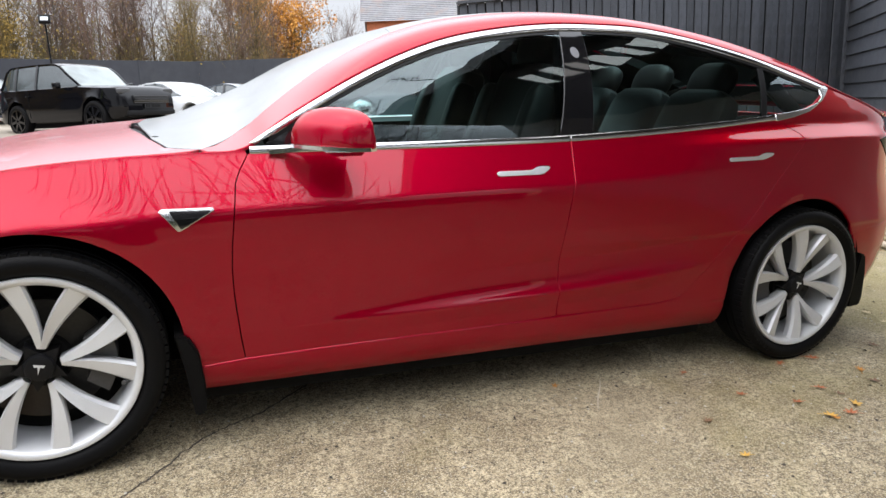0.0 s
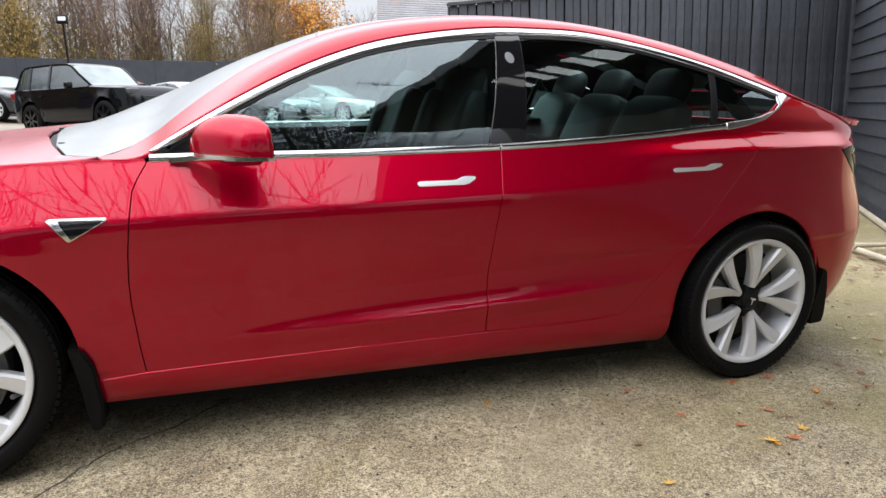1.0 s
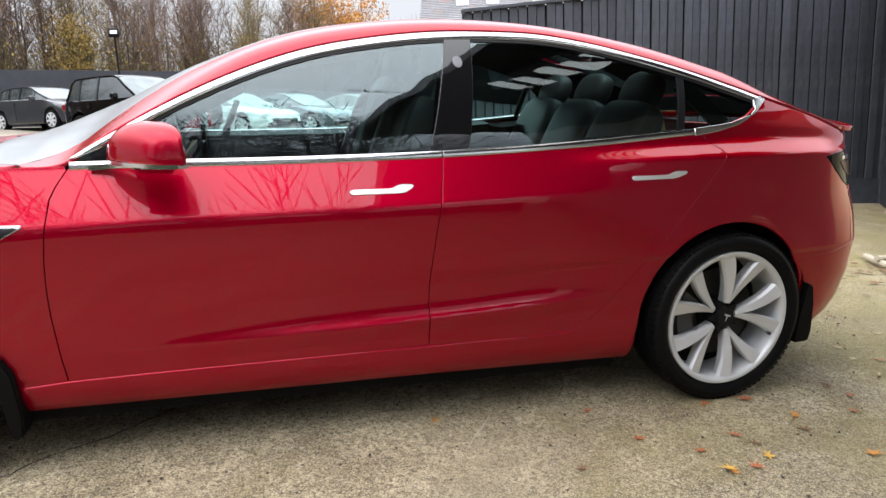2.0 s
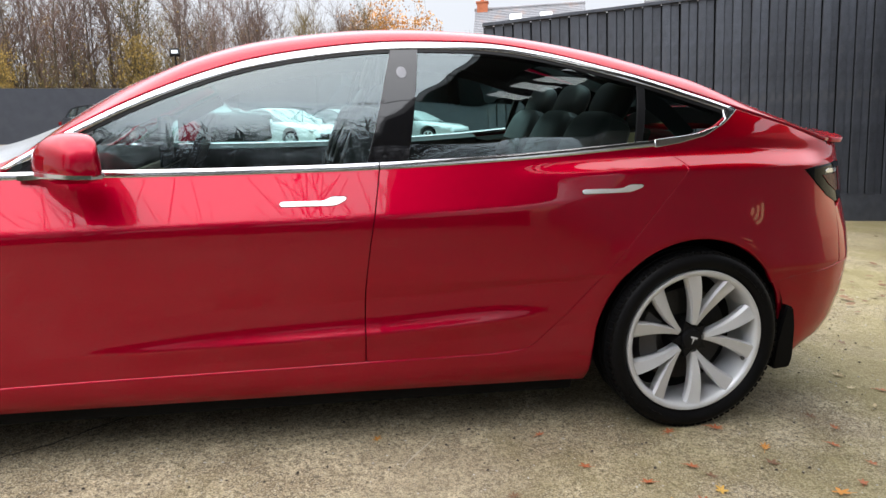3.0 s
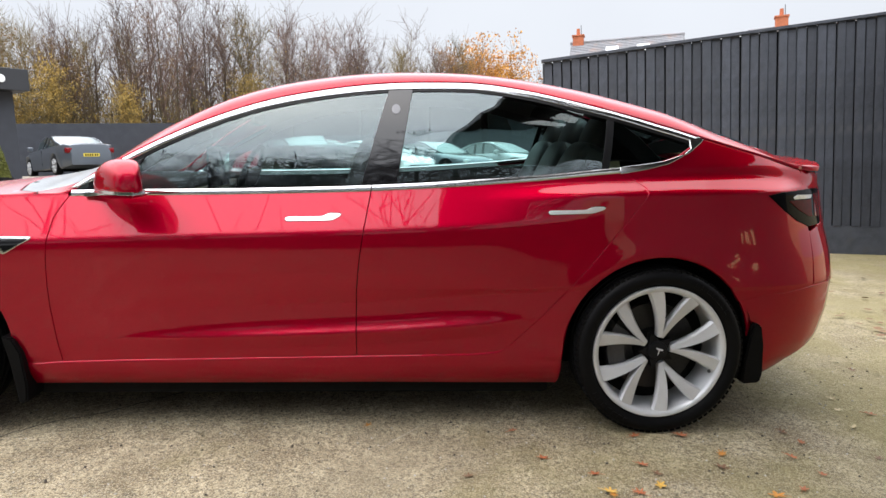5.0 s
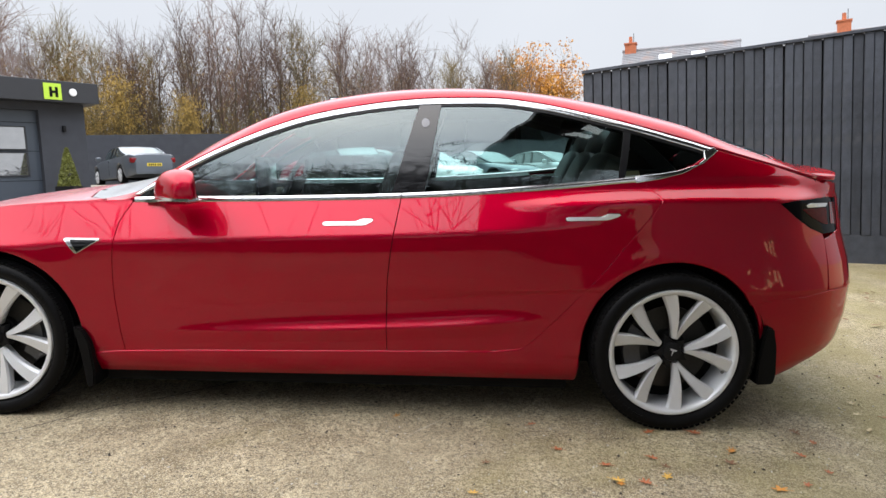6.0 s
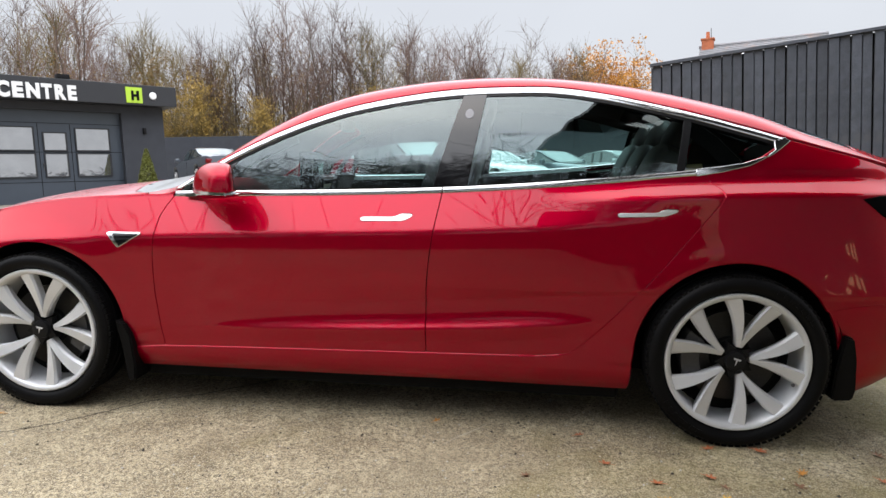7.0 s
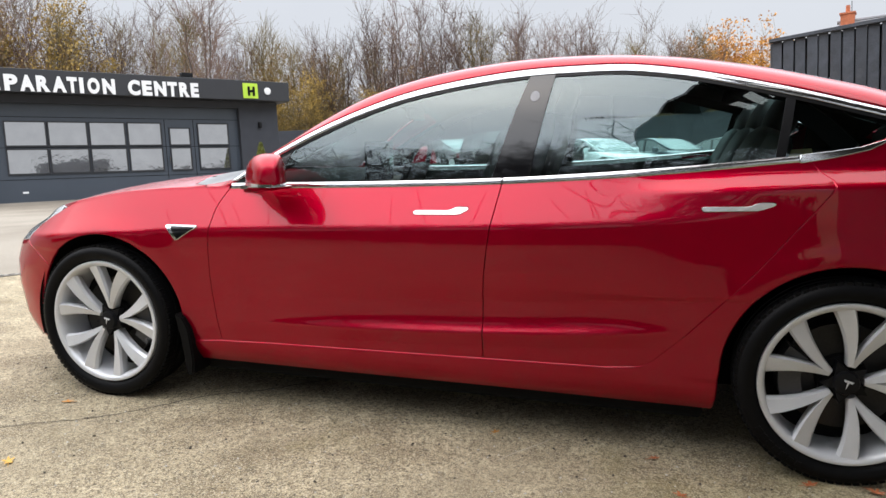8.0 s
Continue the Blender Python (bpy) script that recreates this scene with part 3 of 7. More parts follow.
depth_table = np.zeros((len(GX), len(GZ)))
for ix, x in enumerate(GX):
    zl, zm, zb = float(low_line(x)), float(mid_line(x)), float(belt_line(x))
    a = float(smoothstep(0.55, 1.5, x) * (1 - smoothstep(2.0, 2.42, x)))
    lean = 0.30 * float(smoothstep(2.5, 3.2, x))
    up_h = np.linspace(0, 1, 13)
    gl_h = np.linspace(0.02, 0.60, 14)
    gl_y = 0.098 + (0.20 + lean) * gl_h + 1.0 * gl_h ** 2
    foot_z = [0.08, 0.15, 0.19, 0.212, 0.24, 0.266, zl - 0.06, zl - 0.004, zl + 0.010, zl + 0.024, zl + 0.045, zl + 0.075, zl + 0.11, 0.58]
    foot_y = [0.16, 0.105, 0.066, 0.049, 0.037, 0.031, 0.028 - 0.004 * a, 0.022 - 0.0125 * a, 0.0218 - 0.0010 * a, 0.0214 + 0.0058 * a, 0.021 + 0.0098 * a, 0.0197 + 0.0125 * a, 0.0182 + 0.0138 * a, 0.0125 + 0.0060 * a]
    # the door's crease, and the ledge over the rear wheel that takes over from it
    zr = float(ledge_line(x))
    front = np.interp(GZ, [*foot_z, 0.64, zm - 0.07, zm - 0.014, *(zm + 0.006 + (zb - zm - 0.006) * up_h), *(zb + gl_h)], [*foot_y, 0.0085, 0.0042, 0.003, *(0.005 + 0.093 * up_h), *gl_y])
    rear = np.interp(GZ, [*foot_z, 0.70, zr - 0.10, zr - 0.008, *(zr + 0.004 + (zb - zr - 0.004) * up_h), *(zb + gl_h)], [*foot_y, 0.011, 0.012, 0.015, *np.interp(up_h, [0, 0.52, 0.64, 1.0], [0.018, 0.080, 0.088, 0.098]), *gl_y])
    wr = float(smoothstep(2.12, 2.62, x))
    side = front * (1 - wr) + rear * wr
    nose = np.interp(GZ, [0.08, 0.14, 0.2, 0.3, 0.45, 0.56, 0.64, 0.70, 0.76, 0.82, 1.5], [0.26, 0.13, 0.06, 0.02, 0.0, 0.004, 0.03, 0.08, 0.17, 0.30, 1.0])
    tail = np.interp(GZ, [0.08, 0.18, 0.22, 0.28, 0.34, 0.45, 0.60, 0.70, 0.82, 0.94, 0.975, 1.0, 1.03, 1.07, 1.3], [0.34, 0.20, 0.12, 0.060, 0.034, 0.010, 0.0, 0.018, 0.054, 0.078, 0.084, 0.094, 0.096, 0.115, 0.36])
    wn_, wt_ = float(1 - smoothstep(-0.72, -0.30, x)), float(smoothstep(3.25, 3.66, x))
    d = side * (1 - wn_) * (1 - wt_) + nose * wn_ + tail * wt_
    # lips of the wheel arches swell out
    for hx in HUBS:
        r = np.hypot(x - hx, GZ - HUB_Z)
        lip = np.exp(-((r - 0.40) / 0.050) ** 2) * (GZ > 0.30)
        d = d - 0.007 * lip
    depth_table[ix] = d


def blur(t, n, axis):
    k = np.exp(-0.5 * (np.arange(-3 * n, 3 * n + 1) / n) ** 2)
    k /= k.sum()
    p = np.pad(t, [(3 * n, 3 * n) if i == axis else (0, 0) for i in range(2)], mode="edge")
    return np.apply_along_axis(lambda v: np.convolve(v, k, "valid"), axis, p)


depth_table = blur(blur(depth_table, 1, 1), 3, 0)


def depth(x, z):
    """How far in from the plan outline the skin lies (bicubic look-up)."""
    fx = np.clip((np.asarray(x) - GX[0]) / 0.012, 1, len(GX) - 3)
    fz = np.clip((np.asarray(z) - GZ[0]) / 0.005, 1, len(GZ) - 3)
    i, j = fx.astype(int), fz.astype(int)
    u, v = fx - i, fz - j

    def w(t):
        return ((1 - t) ** 3 / 6, (3 * t ** 3 - 6 * t ** 2 + 4) / 6, (-3 * t ** 3 + 3 * t ** 2 + 3 * t + 1) / 6, t ** 3 / 6)
    wu, wv = w(u), w(v)
    out = 0
    for a in range(4):
        for b in range(4):
            out = out + wu[a] * wv[b] * depth_table[i + a - 1, j + b - 1]
    return out


def skin(s, z, inset=0.0):
    """A point of the near side's skin, by the way s along the plan outline and its height."""
    s, z = np.asarray(s, float), np.asarray(z, float)
    x, y = np.interp(s, plan_s, plan_x), np.interp(s, plan_s, plan_y)
    tx, ty = np.interp(s, plan_s, tan_x), np.interp(s, plan_s, tan_y)
    d = depth(x, z) + inset
    return np.stack([x - ty * d, y + tx * d, z], -1)


def skin_y(x, z):
    return float(skin(s_of(x), z)[..., 1])


# the upper surfaces: bonnet, screens, roof and boot lid
edge_z = curve([-0.85, -0.7, -0.5, -0.25, 0.0, 0.26, 0.45, 0.60, 0.66, 0.805, 1.04, 1.283, 1.535, 1.793, 1.97, 2.157, 2.35, 2.534, 2.784, 3.03, 3.3, 3.5, 3.72, 3.85],
               [0.64, 0.705, 0.775, 0.838, 0.885, 0.912, 0.922, 0.945, 0.992, 1.083, 1.204, 1.296, 1.352, 1.385, 1.392, 1.390, 1.363, 1.321, 1.260, 1.192, 1.118, 1.068, 1.044, 1.03])
mid_z = curve([-0.85, -0.80, -0.7, -0.55, -0.3, 0.0, 0.12, 0.3, 0.62, 0.97, 1.25, 1.55, 1.9, 2.24, 2.56, 2.87, 3.12, 3.36, 3.56, 3.74, 3.88],
              [0.62, 0.67, 0.738, 0.80, 0.868, 0.925, 0.938, 0.964, 1.092, 1.260, 1.366, 1.426, 1.452, 1.440, 1.396, 1.328, 1.268, 1.186, 1.112, 1.075, 1.05])
EXS = np.linspace(-0.84, 3.87, 500)
edge_y_tab = np.array([skin_y(x, float(edge_z(x))) for x in EXS])
edge_y_tab = np.convolve(np.pad(edge_y_tab, 6, mode="edge"), np.ones(13) / 13, "valid")


# round the nose the edge lies further back than its station
edge_x_tab = np.array([float(skin(s_of(x), float(edge_z(x)))[..., 0]) for x in EXS])
edge_x_tab = np.where(EXS < 0.5, np.convolve(np.pad(edge_x_tab, 6, mode="edge"), np.ones(13) / 13, "valid"), EXS)


def top(x, v):
    """A point of the upper skin; v runs from 0 at the near edge to 1 at the middle and 2 at the far edge."""
    x, v = np.asarray(x, float), np.asarray(v, float)
    q = np.where(v > 1, 2 - v, v)
    ey, ez, mz = np.interp(x, EXS, edge_y_tab), edge_z(x), mid_z(x)
    y = ey + (MID - ey) * q
    swell = 3.0 - 1.75 * smoothstep(0.22, 0.42, x) * (1 - smoothstep(0.6, 0.92, x))
    shoulder = 0.45 * smoothstep(0.8, 1.15, x) * (1 - smoothstep(2.9, 3.2, x))
    z = ez + (mz - ez) * ((1 - shoulder) * (1 - (1 - q) ** swell) + shoulder * (1 - (1 - q) ** 14))
    back = (np.interp(x, EXS, edge_x_tab) - x) * (1 - q) ** 2.5 * (1 - smoothstep(-0.35, -0.10, x))
    return np.stack([x + back, np.where(v > 1, 2 * MID - y, y), z], -1)


def inside(poly, pts):
    px, py = poly[:, 0], poly[:, 1]
    qx, qy = np.roll(px, -1), np.roll(py, -1)
    res = np.zeros(len(pts), bool)
    for i in range(len(poly)):
        cond = (py[i] > pts[:, 1]) != (qy[i] > pts[:, 1])
        with np.errstate(divide="ignore", invalid="ignore"):
            xi = (qx[i] - px[i]) * (pts[:, 1] - py[i]) / (qy[i] - py[i]) + px[i]
        res ^= cond & (pts[:, 0] < xi)
    return res


def resample(poly, step, aspect=1.0):
    out = []
    for a, b in zip(poly, poly[1:] + poly[:1]):
        n = max(1, int(math.hypot((b[0] - a[0]) * aspect, b[1] - a[1]) / step))
        out += [(a[0] + (b[0] - a[0]) * i / n, a[1] + (b[1] - a[1]) * i / n) for i in range(n)]
    return out


def panel(poly, fmap, du, dv, rim=0.012, step=None, aspect=1.0, fold=0.0016):
    """A pressed panel: the polygon in the surface's own coordinates, laid on the surface, with a folded rim. Returns a mesh maker's data."""
    poly = resample(poly, step or min(du, dv), aspect)
    arr = np.array(poly)
    us = np.arange(arr[:, 0].min() + du * 0.5, arr[:, 0].max(), du)
    vs = np.arange(arr[:, 1].min() + dv * 0.5, arr[:, 1].max(), dv)
    g = np.array([(a, b) for b in vs for a in us])
    g = g[inside(arr, g)] if len(g) else np.zeros((0, 2))
    # drop points too close to the border
    if len(g):
        sc = np.array([1 / du, 1 / dv])
        keep = np.ones(len(g), bool)
        for c in range(0, len(g), 2000):
            dd = (((g[c:c + 2000, None, :] - arr[None]) * sc) ** 2).sum(-1).min(1)
            keep[c:c + 2000] = dd > 0.16
        g = g[keep]
    nb = len(arr)
    allp = np.r_[arr, g]
    res = geometry.delaunay_2d_cdt([Vector((a * aspect, b)) for a, b in allp], [(i, (i + 1) % nb) for i in range(nb)], [list(range(nb))], 1, 1e-6)
    vv = np.array([(p.x / aspect, p.y) for p in res[0]])
    faces = [tuple(f) for f in res[2]]
    co = fmap(vv[:, 0], vv[:, 1])
    e = 0.002
    t1 = fmap(vv[:, 0] + e, vv[:, 1]) - fmap(vv[:, 0] - e, vv[:, 1])
    t2 = fmap(vv[:, 0], vv[:, 1] + e) - fmap(vv[:, 0], vv[:, 1] - e)
    nr = np.cross(t1, t2)
    nr /= np.linalg.norm(nr, axis=1)[:, None] + 1e-12
    f0 = np.array(faces)
    fn = np.cross(co[f0[:, 1]] - co[f0[:, 0]], co[f0[:, 2]] - co[f0[:, 0]])
    if (np.einsum("ij,ij->i", fn, nr[f0[:, 0]]) < 0).mean() > 0.5:
        faces = [f[::-1] for f in faces]
    # border loop of the result
    used = {}
    for f in faces:
        for i in range(len(f)):
            used[(f[i], f[(i + 1) % len(f)])] = 1
    border = [ed for ed in used if (ed[1], ed[0]) not in used]
    verts = [tuple(c) for c in co]
    norms = [tuple(c) for c in nr]
    if rim:
        back = {}
        front = {}
        out = collections.defaultdict(lambda: np.zeros(3))
        for a, b in border:
            w = np.cross(co[b] - co[a], nr[a])
            w = w / (np.linalg.norm(w) + 1e-12)
            out[a] += w
            out[b] += w
        for q, w in out.items():
            w = w / (np.linalg.norm(w) + 1e-12)
            slant = nr[q] + w
            front[q], back[q] = len(verts), len(verts) + 1
            verts.append(tuple(co[q] + w * fold * 0.75 - nr[q] * fold * 0.45))
            norms.append(tuple(slant / np.linalg.norm(slant)))
            verts.append(tuple(co[q] + w * fold - nr[q] * rim))
            norms.append(tuple(w))
        for a, b in border:
            faces.append((b, a, front[a], front[b]))
            faces.append((front[b], front[a], back[a], back[b]))
    return verts, faces, norms


def mirror_data(data):
    verts, faces, norms = data
    return [(x, 2 * MID - y, z) for x, y, z in verts], [f[::-1] for f in faces], [(x, -y, z) for x, y, z in norms]


def panel_ob(name, data, material, parent, label=""):
    verts, faces, norms = data
    me = bpy.data.meshes.new(name)
    me.from_pydata(verts, [], faces)
    me.polygons.foreach_set("use_smooth", [True] * len(faces))
    me.update()
    vn = np.array(norms)
    mn = np.array([tuple(v.normal) for v in me.vertices])
    zero = (np.abs(vn).sum(1) < 1e-6)
    vn[zero] = mn[zero]
    me.normals_split_custom_set_from_vertices([tuple(v) for v in vn])
    me.materials.append(material)
    return part(name, me, None, parent, label)


def both(name, data, material, parent, label=""):
    a = panel_ob(name, data, material, parent, label)
    panel_ob(name, mirror_data(data), material, parent, label)
    return a


car = thing("red_saloon", SLOPE.copy(), "glossy deep red electric saloon parked on the concrete yard", "car")


def arc(hx, r, a0, a1, n=28):
    return [(hx + r * math.cos(radians(a0 + (a1 - a0) * i / n)), HUB_Z + r * math.sin(radians(a0 + (a1 - a0) * i / n))) for i in range(n + 1)]


def side_poly(pts):
    return [(float(s_of(x)), z) for x, z in pts]


GAP = 0.0030
door_front = [(0.592, 0.915), (0.565, 0.870), (0.550, 0.835), (0.539, 0.75), (0.530, 0.66), (0.527, 0.581), (0.530, 0.50), (0.537, 0.434), (0.546, 0.355), (0.556, 0.287)]
b_seam = [(1.730, 0.952), (1.718, 0.88), (1.704, 0.80), (1.692, 0.72), (1.682, 0.63), (1.677, 0.563), (1.676, 0.43), (1.678, 0.312)]
r_edge = [(2.733, 1.040), (2.755, 1.010), (2.788, 0.985), (2.796, 0.965), (2.782, 0.940), (2.727, 0.868), (2.660, 0.782), (2.586, 0.685), (2.516, 0.602), (2.446, 0.524), (2.385, 0.455), (2.325, 0.395), (2.28, 0.352), (2.235, 0.325), (2.180, 0.316)]


def sill_z(x):
    return 0.282 + 0.0155 * (x - 0.55)


def shift(line, dx, dz=0.0):
    return [(x + dx, z + dz) for x, z in line]


def belt_run(x0, x1, n=14, dz=-0.006):
    return [(x0 + (x1 - x0) * i / n, float(belt_line(x0 + (x1 - x0) * i / n)) + dz) for i in range(n + 1)]


fd = shift(door_front, GAP)[::-1] + belt_run(0.60, 1.728 - GAP)[:-1] + shift(b_seam, -GAP) + [(1.4, sill_z(1.4) + 0.004), (1.0, sill_z(1.0) + 0.004)]
both("front_door", panel(side_poly(fd), skin, 0.018, 0.0075, step=0.01), RED, car)
rd = shift(b_seam, GAP)[::-1] + belt_run(1.732 + GAP, 2.728)[:-1] + shift(r_edge, -GAP, 0.0) + [(2.0, sill_z(2.0) + 0.006)]
both("rear_door", panel(side_poly(rd), skin, 0.018, 0.0075, step=0.01), RED, car)

# front wing: from the bumper joint to the door
a1 = math.degrees(math.asin((0.262 - HUB_Z) / ARCH_R))
fw = [(0.548 - GAP, 0.278), (0.44, 0.272)] + arc(0.0, ARCH_R, a1, 143) + [(-0.40, 0.628), (-0.475, 0.668)] + [(-0.44, 0.735), (-0.30, 0.80)] \
    + [(-0.2, float(belt_line(-0.2)) - 0.004), (0.0, float(belt_line(0)) - 0.004), (0.26, float(belt_line(0.26)) - 0.002), (0.45, 0.920), (0.585, 0.925)] + shift(door_front, -GAP)
both("front_wing", panel(side_poly(fw), skin, 0.018, 0.0075, step=0.01), RED, car)
# sill and rear quarter, one pressing: along the doors, round the wheel to the bumper joint, and up the rear pillar
a0r = 180 - math.degrees(math.asin((0.302 - HUB_Z) / ARCH_R))
qp = [(2.12, 0.3095), (1.7, 0.3015), (1.2, 0.2935), (0.8, 0.286), (0.553, 0.279), (0.43, 0.269), (0.43, 0.188), (1.05, 0.188), (1.7, 0.190), (2.478, 0.184), (2.484, 0.25), (2.4845, 0.302)] + arc(2.875, ARCH_R, a0r, 32)[1:] + [(3.30, 0.560), (3.44, 0.572), (3.55, 0.590), (3.555, 0.80)] \
    + [(3.545, 0.826), (3.457, 0.853), (3.370, 0.898), (3.283, 0.960), (3.36, 0.976), (3.60, 0.985), (3.70, 0.985)] + [(3.70, 1.04), (3.5, float(edge_z(3.5)) - 0.007), (3.3, float(edge_z(3.3)) - 0.007), (3.10, 1.161), (3.055, 1.172), (3.02, 1.150), (2.95, 1.105), (2.85, 1.070), (2.74, 1.044)] + shift(r_edge, GAP + 0.0025, 0.0)


def quarter_skin(s, z):
    """The skin, with the sill standing a little proud of the doors."""
    x = np.interp(s, plan_s, plan_x)
    return skin(s, z, -0.005 * (1 - smoothstep(2.15, 2.46, x)) * (1 - smoothstep(0.31, 0.35, z)))


both("rear_quarter", panel(side_poly(qp), quarter_skin, 0.018, 0.0075, fold=0.0085, step=0.01), RED, car, "red quarter panel and sill in one pressing")
# bumpers wrap round the corners to the middle
S_MID_F, S_MID_R = 0.0, float(S_END)
fb = [(0.0, 0.14), (float(s_of(-0.60)), 0.14), (float(s_of(-0.44)), 0.17)] + side_poly([(-0.372, 0.235), (-0.383, 0.30)] + arc(0.0, ARCH_R, 178, 144, 10) + [(-0.40, 0.623), (-0.477, 0.662), (-0.60, 0.648), (-0.72, 0.632)]) + [(0.0, 0.62)]
both("front_bumper", panel(fb, skin, 0.03, 0.018), RED, car)
rb = side_poly(arc(2.875, ARCH_R, 31.5, -12, 12) + [(3.275, 0.225), (3.36, 0.200), (3.46, 0.226), (3.60, 0.290)])
rb = rb[:1] + side_poly([(3.30, 0.555), (3.44, 0.567), (3.56, 0.585)]) + [(S_MID_R, 0.60), (S_MID_R, 0.34), (float(s_of(3.72)), 0.325)] + rb[::-1][:-1]
both("rear_bumper", panel(rb, skin, 0.025, 0.015), RED, car)
rf = [(float(s_of(3.56)), 0.592), (S_MID_R, 0.606), (S_MID_R, 1.035), (float(s_of(3.705)), 1.035), (float(s_of(3.705)), 0.985), (float(s_of(3.69)), 0.835), (float(s_of(3.558)), 0.80)]
both("boot_face", panel(rf, skin, 0.03, 0.02), RED, car)

# upper panels
hood = [(-0.695, 0.31), (-0.76, 0.5), (-0.785, 1.0), (-0.76, 1.5), (-0.695, 1.69), (-0.60, 1.795), (-0.45, 1.90), (-0.33, 1.978), (-0.2, 1.992), (0.30, 1.992), (0.455, 1.96), (0.36, 1.89), (0.312, 1.70), (0.255, 1.35), (0.228, 1.0), (0.255, 0.65), (0.312, 0.30), (0.36, 0.11), (0.455, 0.04), (0.30, 0.008), (-0.2, 0.008), (-0.33, 0.022), (-0.45, 0.10), (-0.60, 0.205)]
panel_ob("bonnet", panel(hood, top, 0.03, 0.05, aspect=1.0, step=0.03), RED_DEW, car, "red bonnet under a film of dew")
lamp_top = [(-0.30, 0.004), (-0.45, 0.004), (-0.60, 0.004), (-0.700, 0.02), (-0.690, 0.30), (-0.60, 0.20), (-0.45, 0.095), (-0.33, 0.018)]
both("headlamp_crown", panel(lamp_top, top, 0.02, 0.02, step=0.015), LAMP_CLEAR, car, "upper face of the clear headlamp")
cowl = [(0.458, 0.043), (0.364, 0.112), (0.316, 0.30), (0.259, 0.65), (0.232, 1.0), (0.259, 1.35), (0.316, 1.70), (0.364, 1.888), (0.458, 1.957), (0.50, 1.92), (0.40, 1.86), (0.36, 1.70), (0.315, 1.35), (0.285, 1.0), (0.315, 0.65), (0.36, 0.30), (0.40, 0.14), (0.50, 0.08)]
panel_ob("cowl", panel(cowl, lambda x, v: top(x, v) - np.array([0, 0, 0.018]), 0.03, 0.05, step=0.03), SATIN_BLACK, car, "black plastic scuttle below the windscreen")
screen = [(0.464, 0.047), (0.372, 0.117), (0.326, 0.30), (0.29, 0.65), (0.27, 1.0), (0.29, 1.35), (0.326, 1.70), (0.372, 1.883), (0.464, 1.953), (0.58, 1.79), (0.8, 1.735), (1.0, 1.695), (1.15, 1.685), (1.19, 1.4), (1.22, 1.0), (1.19, 0.6), (1.15, 0.315), (1.0, 0.305), (0.8, 0.265), (0.58, 0.21)]
panel_ob("windscreen", panel(screen, top, 0.04, 0.06, rim=0.004, step=0.04), WIND_GLASS, car, "misted windscreen").visible_shadow = False
rail_poly = [(0.46, 0.042), (0.478, 0.006), (0.60, 0.0), (1.0, 0.0), (1.6, 0.0), (2.2, 0.0), (2.8, 0.0), (3.08, 0.0), (3.3, 0.004), (3.5, 0.01), (3.42, 0.09), (3.34, 0.12), (3.0, 0.19), (2.4, 0.28), (2.0, 0.315), (1.6, 0.32), (1.155, 0.31), (1.0, 0.30), (0.8, 0.26), (0.58, 0.205), (0.495, 0.068)]
both("roof_rail", panel(rail_poly, top, 0.025, 0.02, step=0.02), RED, car)
roof = [(1.156, 0.315), (1.196, 0.6), (1.226, 1.0), (1.196, 1.4), (1.156, 1.685), (1.6, 1.675), (2.0, 1.68), (2.40, 1.715), (2.46, 1.5), (2.48, 1.0), (2.46, 0.5), (2.40, 0.285), (2.0, 0.32), (1.6, 0.325)]
panel_ob("glass_roof", panel(roof, top, 0.05, 0.06, step=0.04), ROOF_GLASS, car, "black glass roof panel")
rscr = [(2.405, 0.285), (2.465, 0.5), (2.485, 1.0), (2.465, 1.5), (2.405, 1.715), (3.0, 1.805), (3.33, 1.875), (3.36, 1.5), (3.37, 1.0), (3.36, 0.5), (3.33, 0.125), (3.0, 0.195)]
panel_ob("rear_screen", panel(rscr, top, 0.05, 0.06, rim=0.004, step=0.04), DARK_GLASS, car).visible_shadow = False
boot = [(3.34, 0.125), (3.37, 0.5), (3.38, 1.0), (3.37, 1.5), (3.34, 1.875), (3.51, 1.985), (3.60, 1.99), (3.67, 1.85), (3.735, 1.5), (3.765, 1.0), (3.735, 0.5), (3.67, 0.15), (3.60, 0.01), (3.51, 0.015)]


def boot_top(x, v):
    p = top(x, v)
    p[..., 2] += 0.022 * smoothstep(3.46, 3.70, p[..., 0] + 0.05 * np.abs(p[..., 1] - MID) ** 2)
    return p


panel_ob("boot_lid", panel(boot, boot_top, 0.02, 0.03, rim=0.02, step=0.02), RED, car)

# wipers lie along the foot of the screen
for va, vb, xa, xb in ((0.34, 1.02, 0.335, 0.258), (1.05, 1.70, 0.256, 0.340)):
    bm = bmesh.new()
    pts = [Vector(top(xa + (xb - xa) * q, va + (vb - va) * q)) + Vector((0, 0, -0.010)) for q in np.linspace(0, 1, 8)]
    rail(bm, pts, 0.010, 0.010)
    w = part("wiper", bm, SATIN_BLACK, car, "black wiper arm")
    bm = bmesh.new()
    lathe(bm, [(0.0, 0.012), (0.010, 0.011), (0.014, 0.005), (0.014, -0.02)], 16, Matrix.Translation(pts[0]))
    part("spindle_cap", bm, SATIN_BLACK, w)

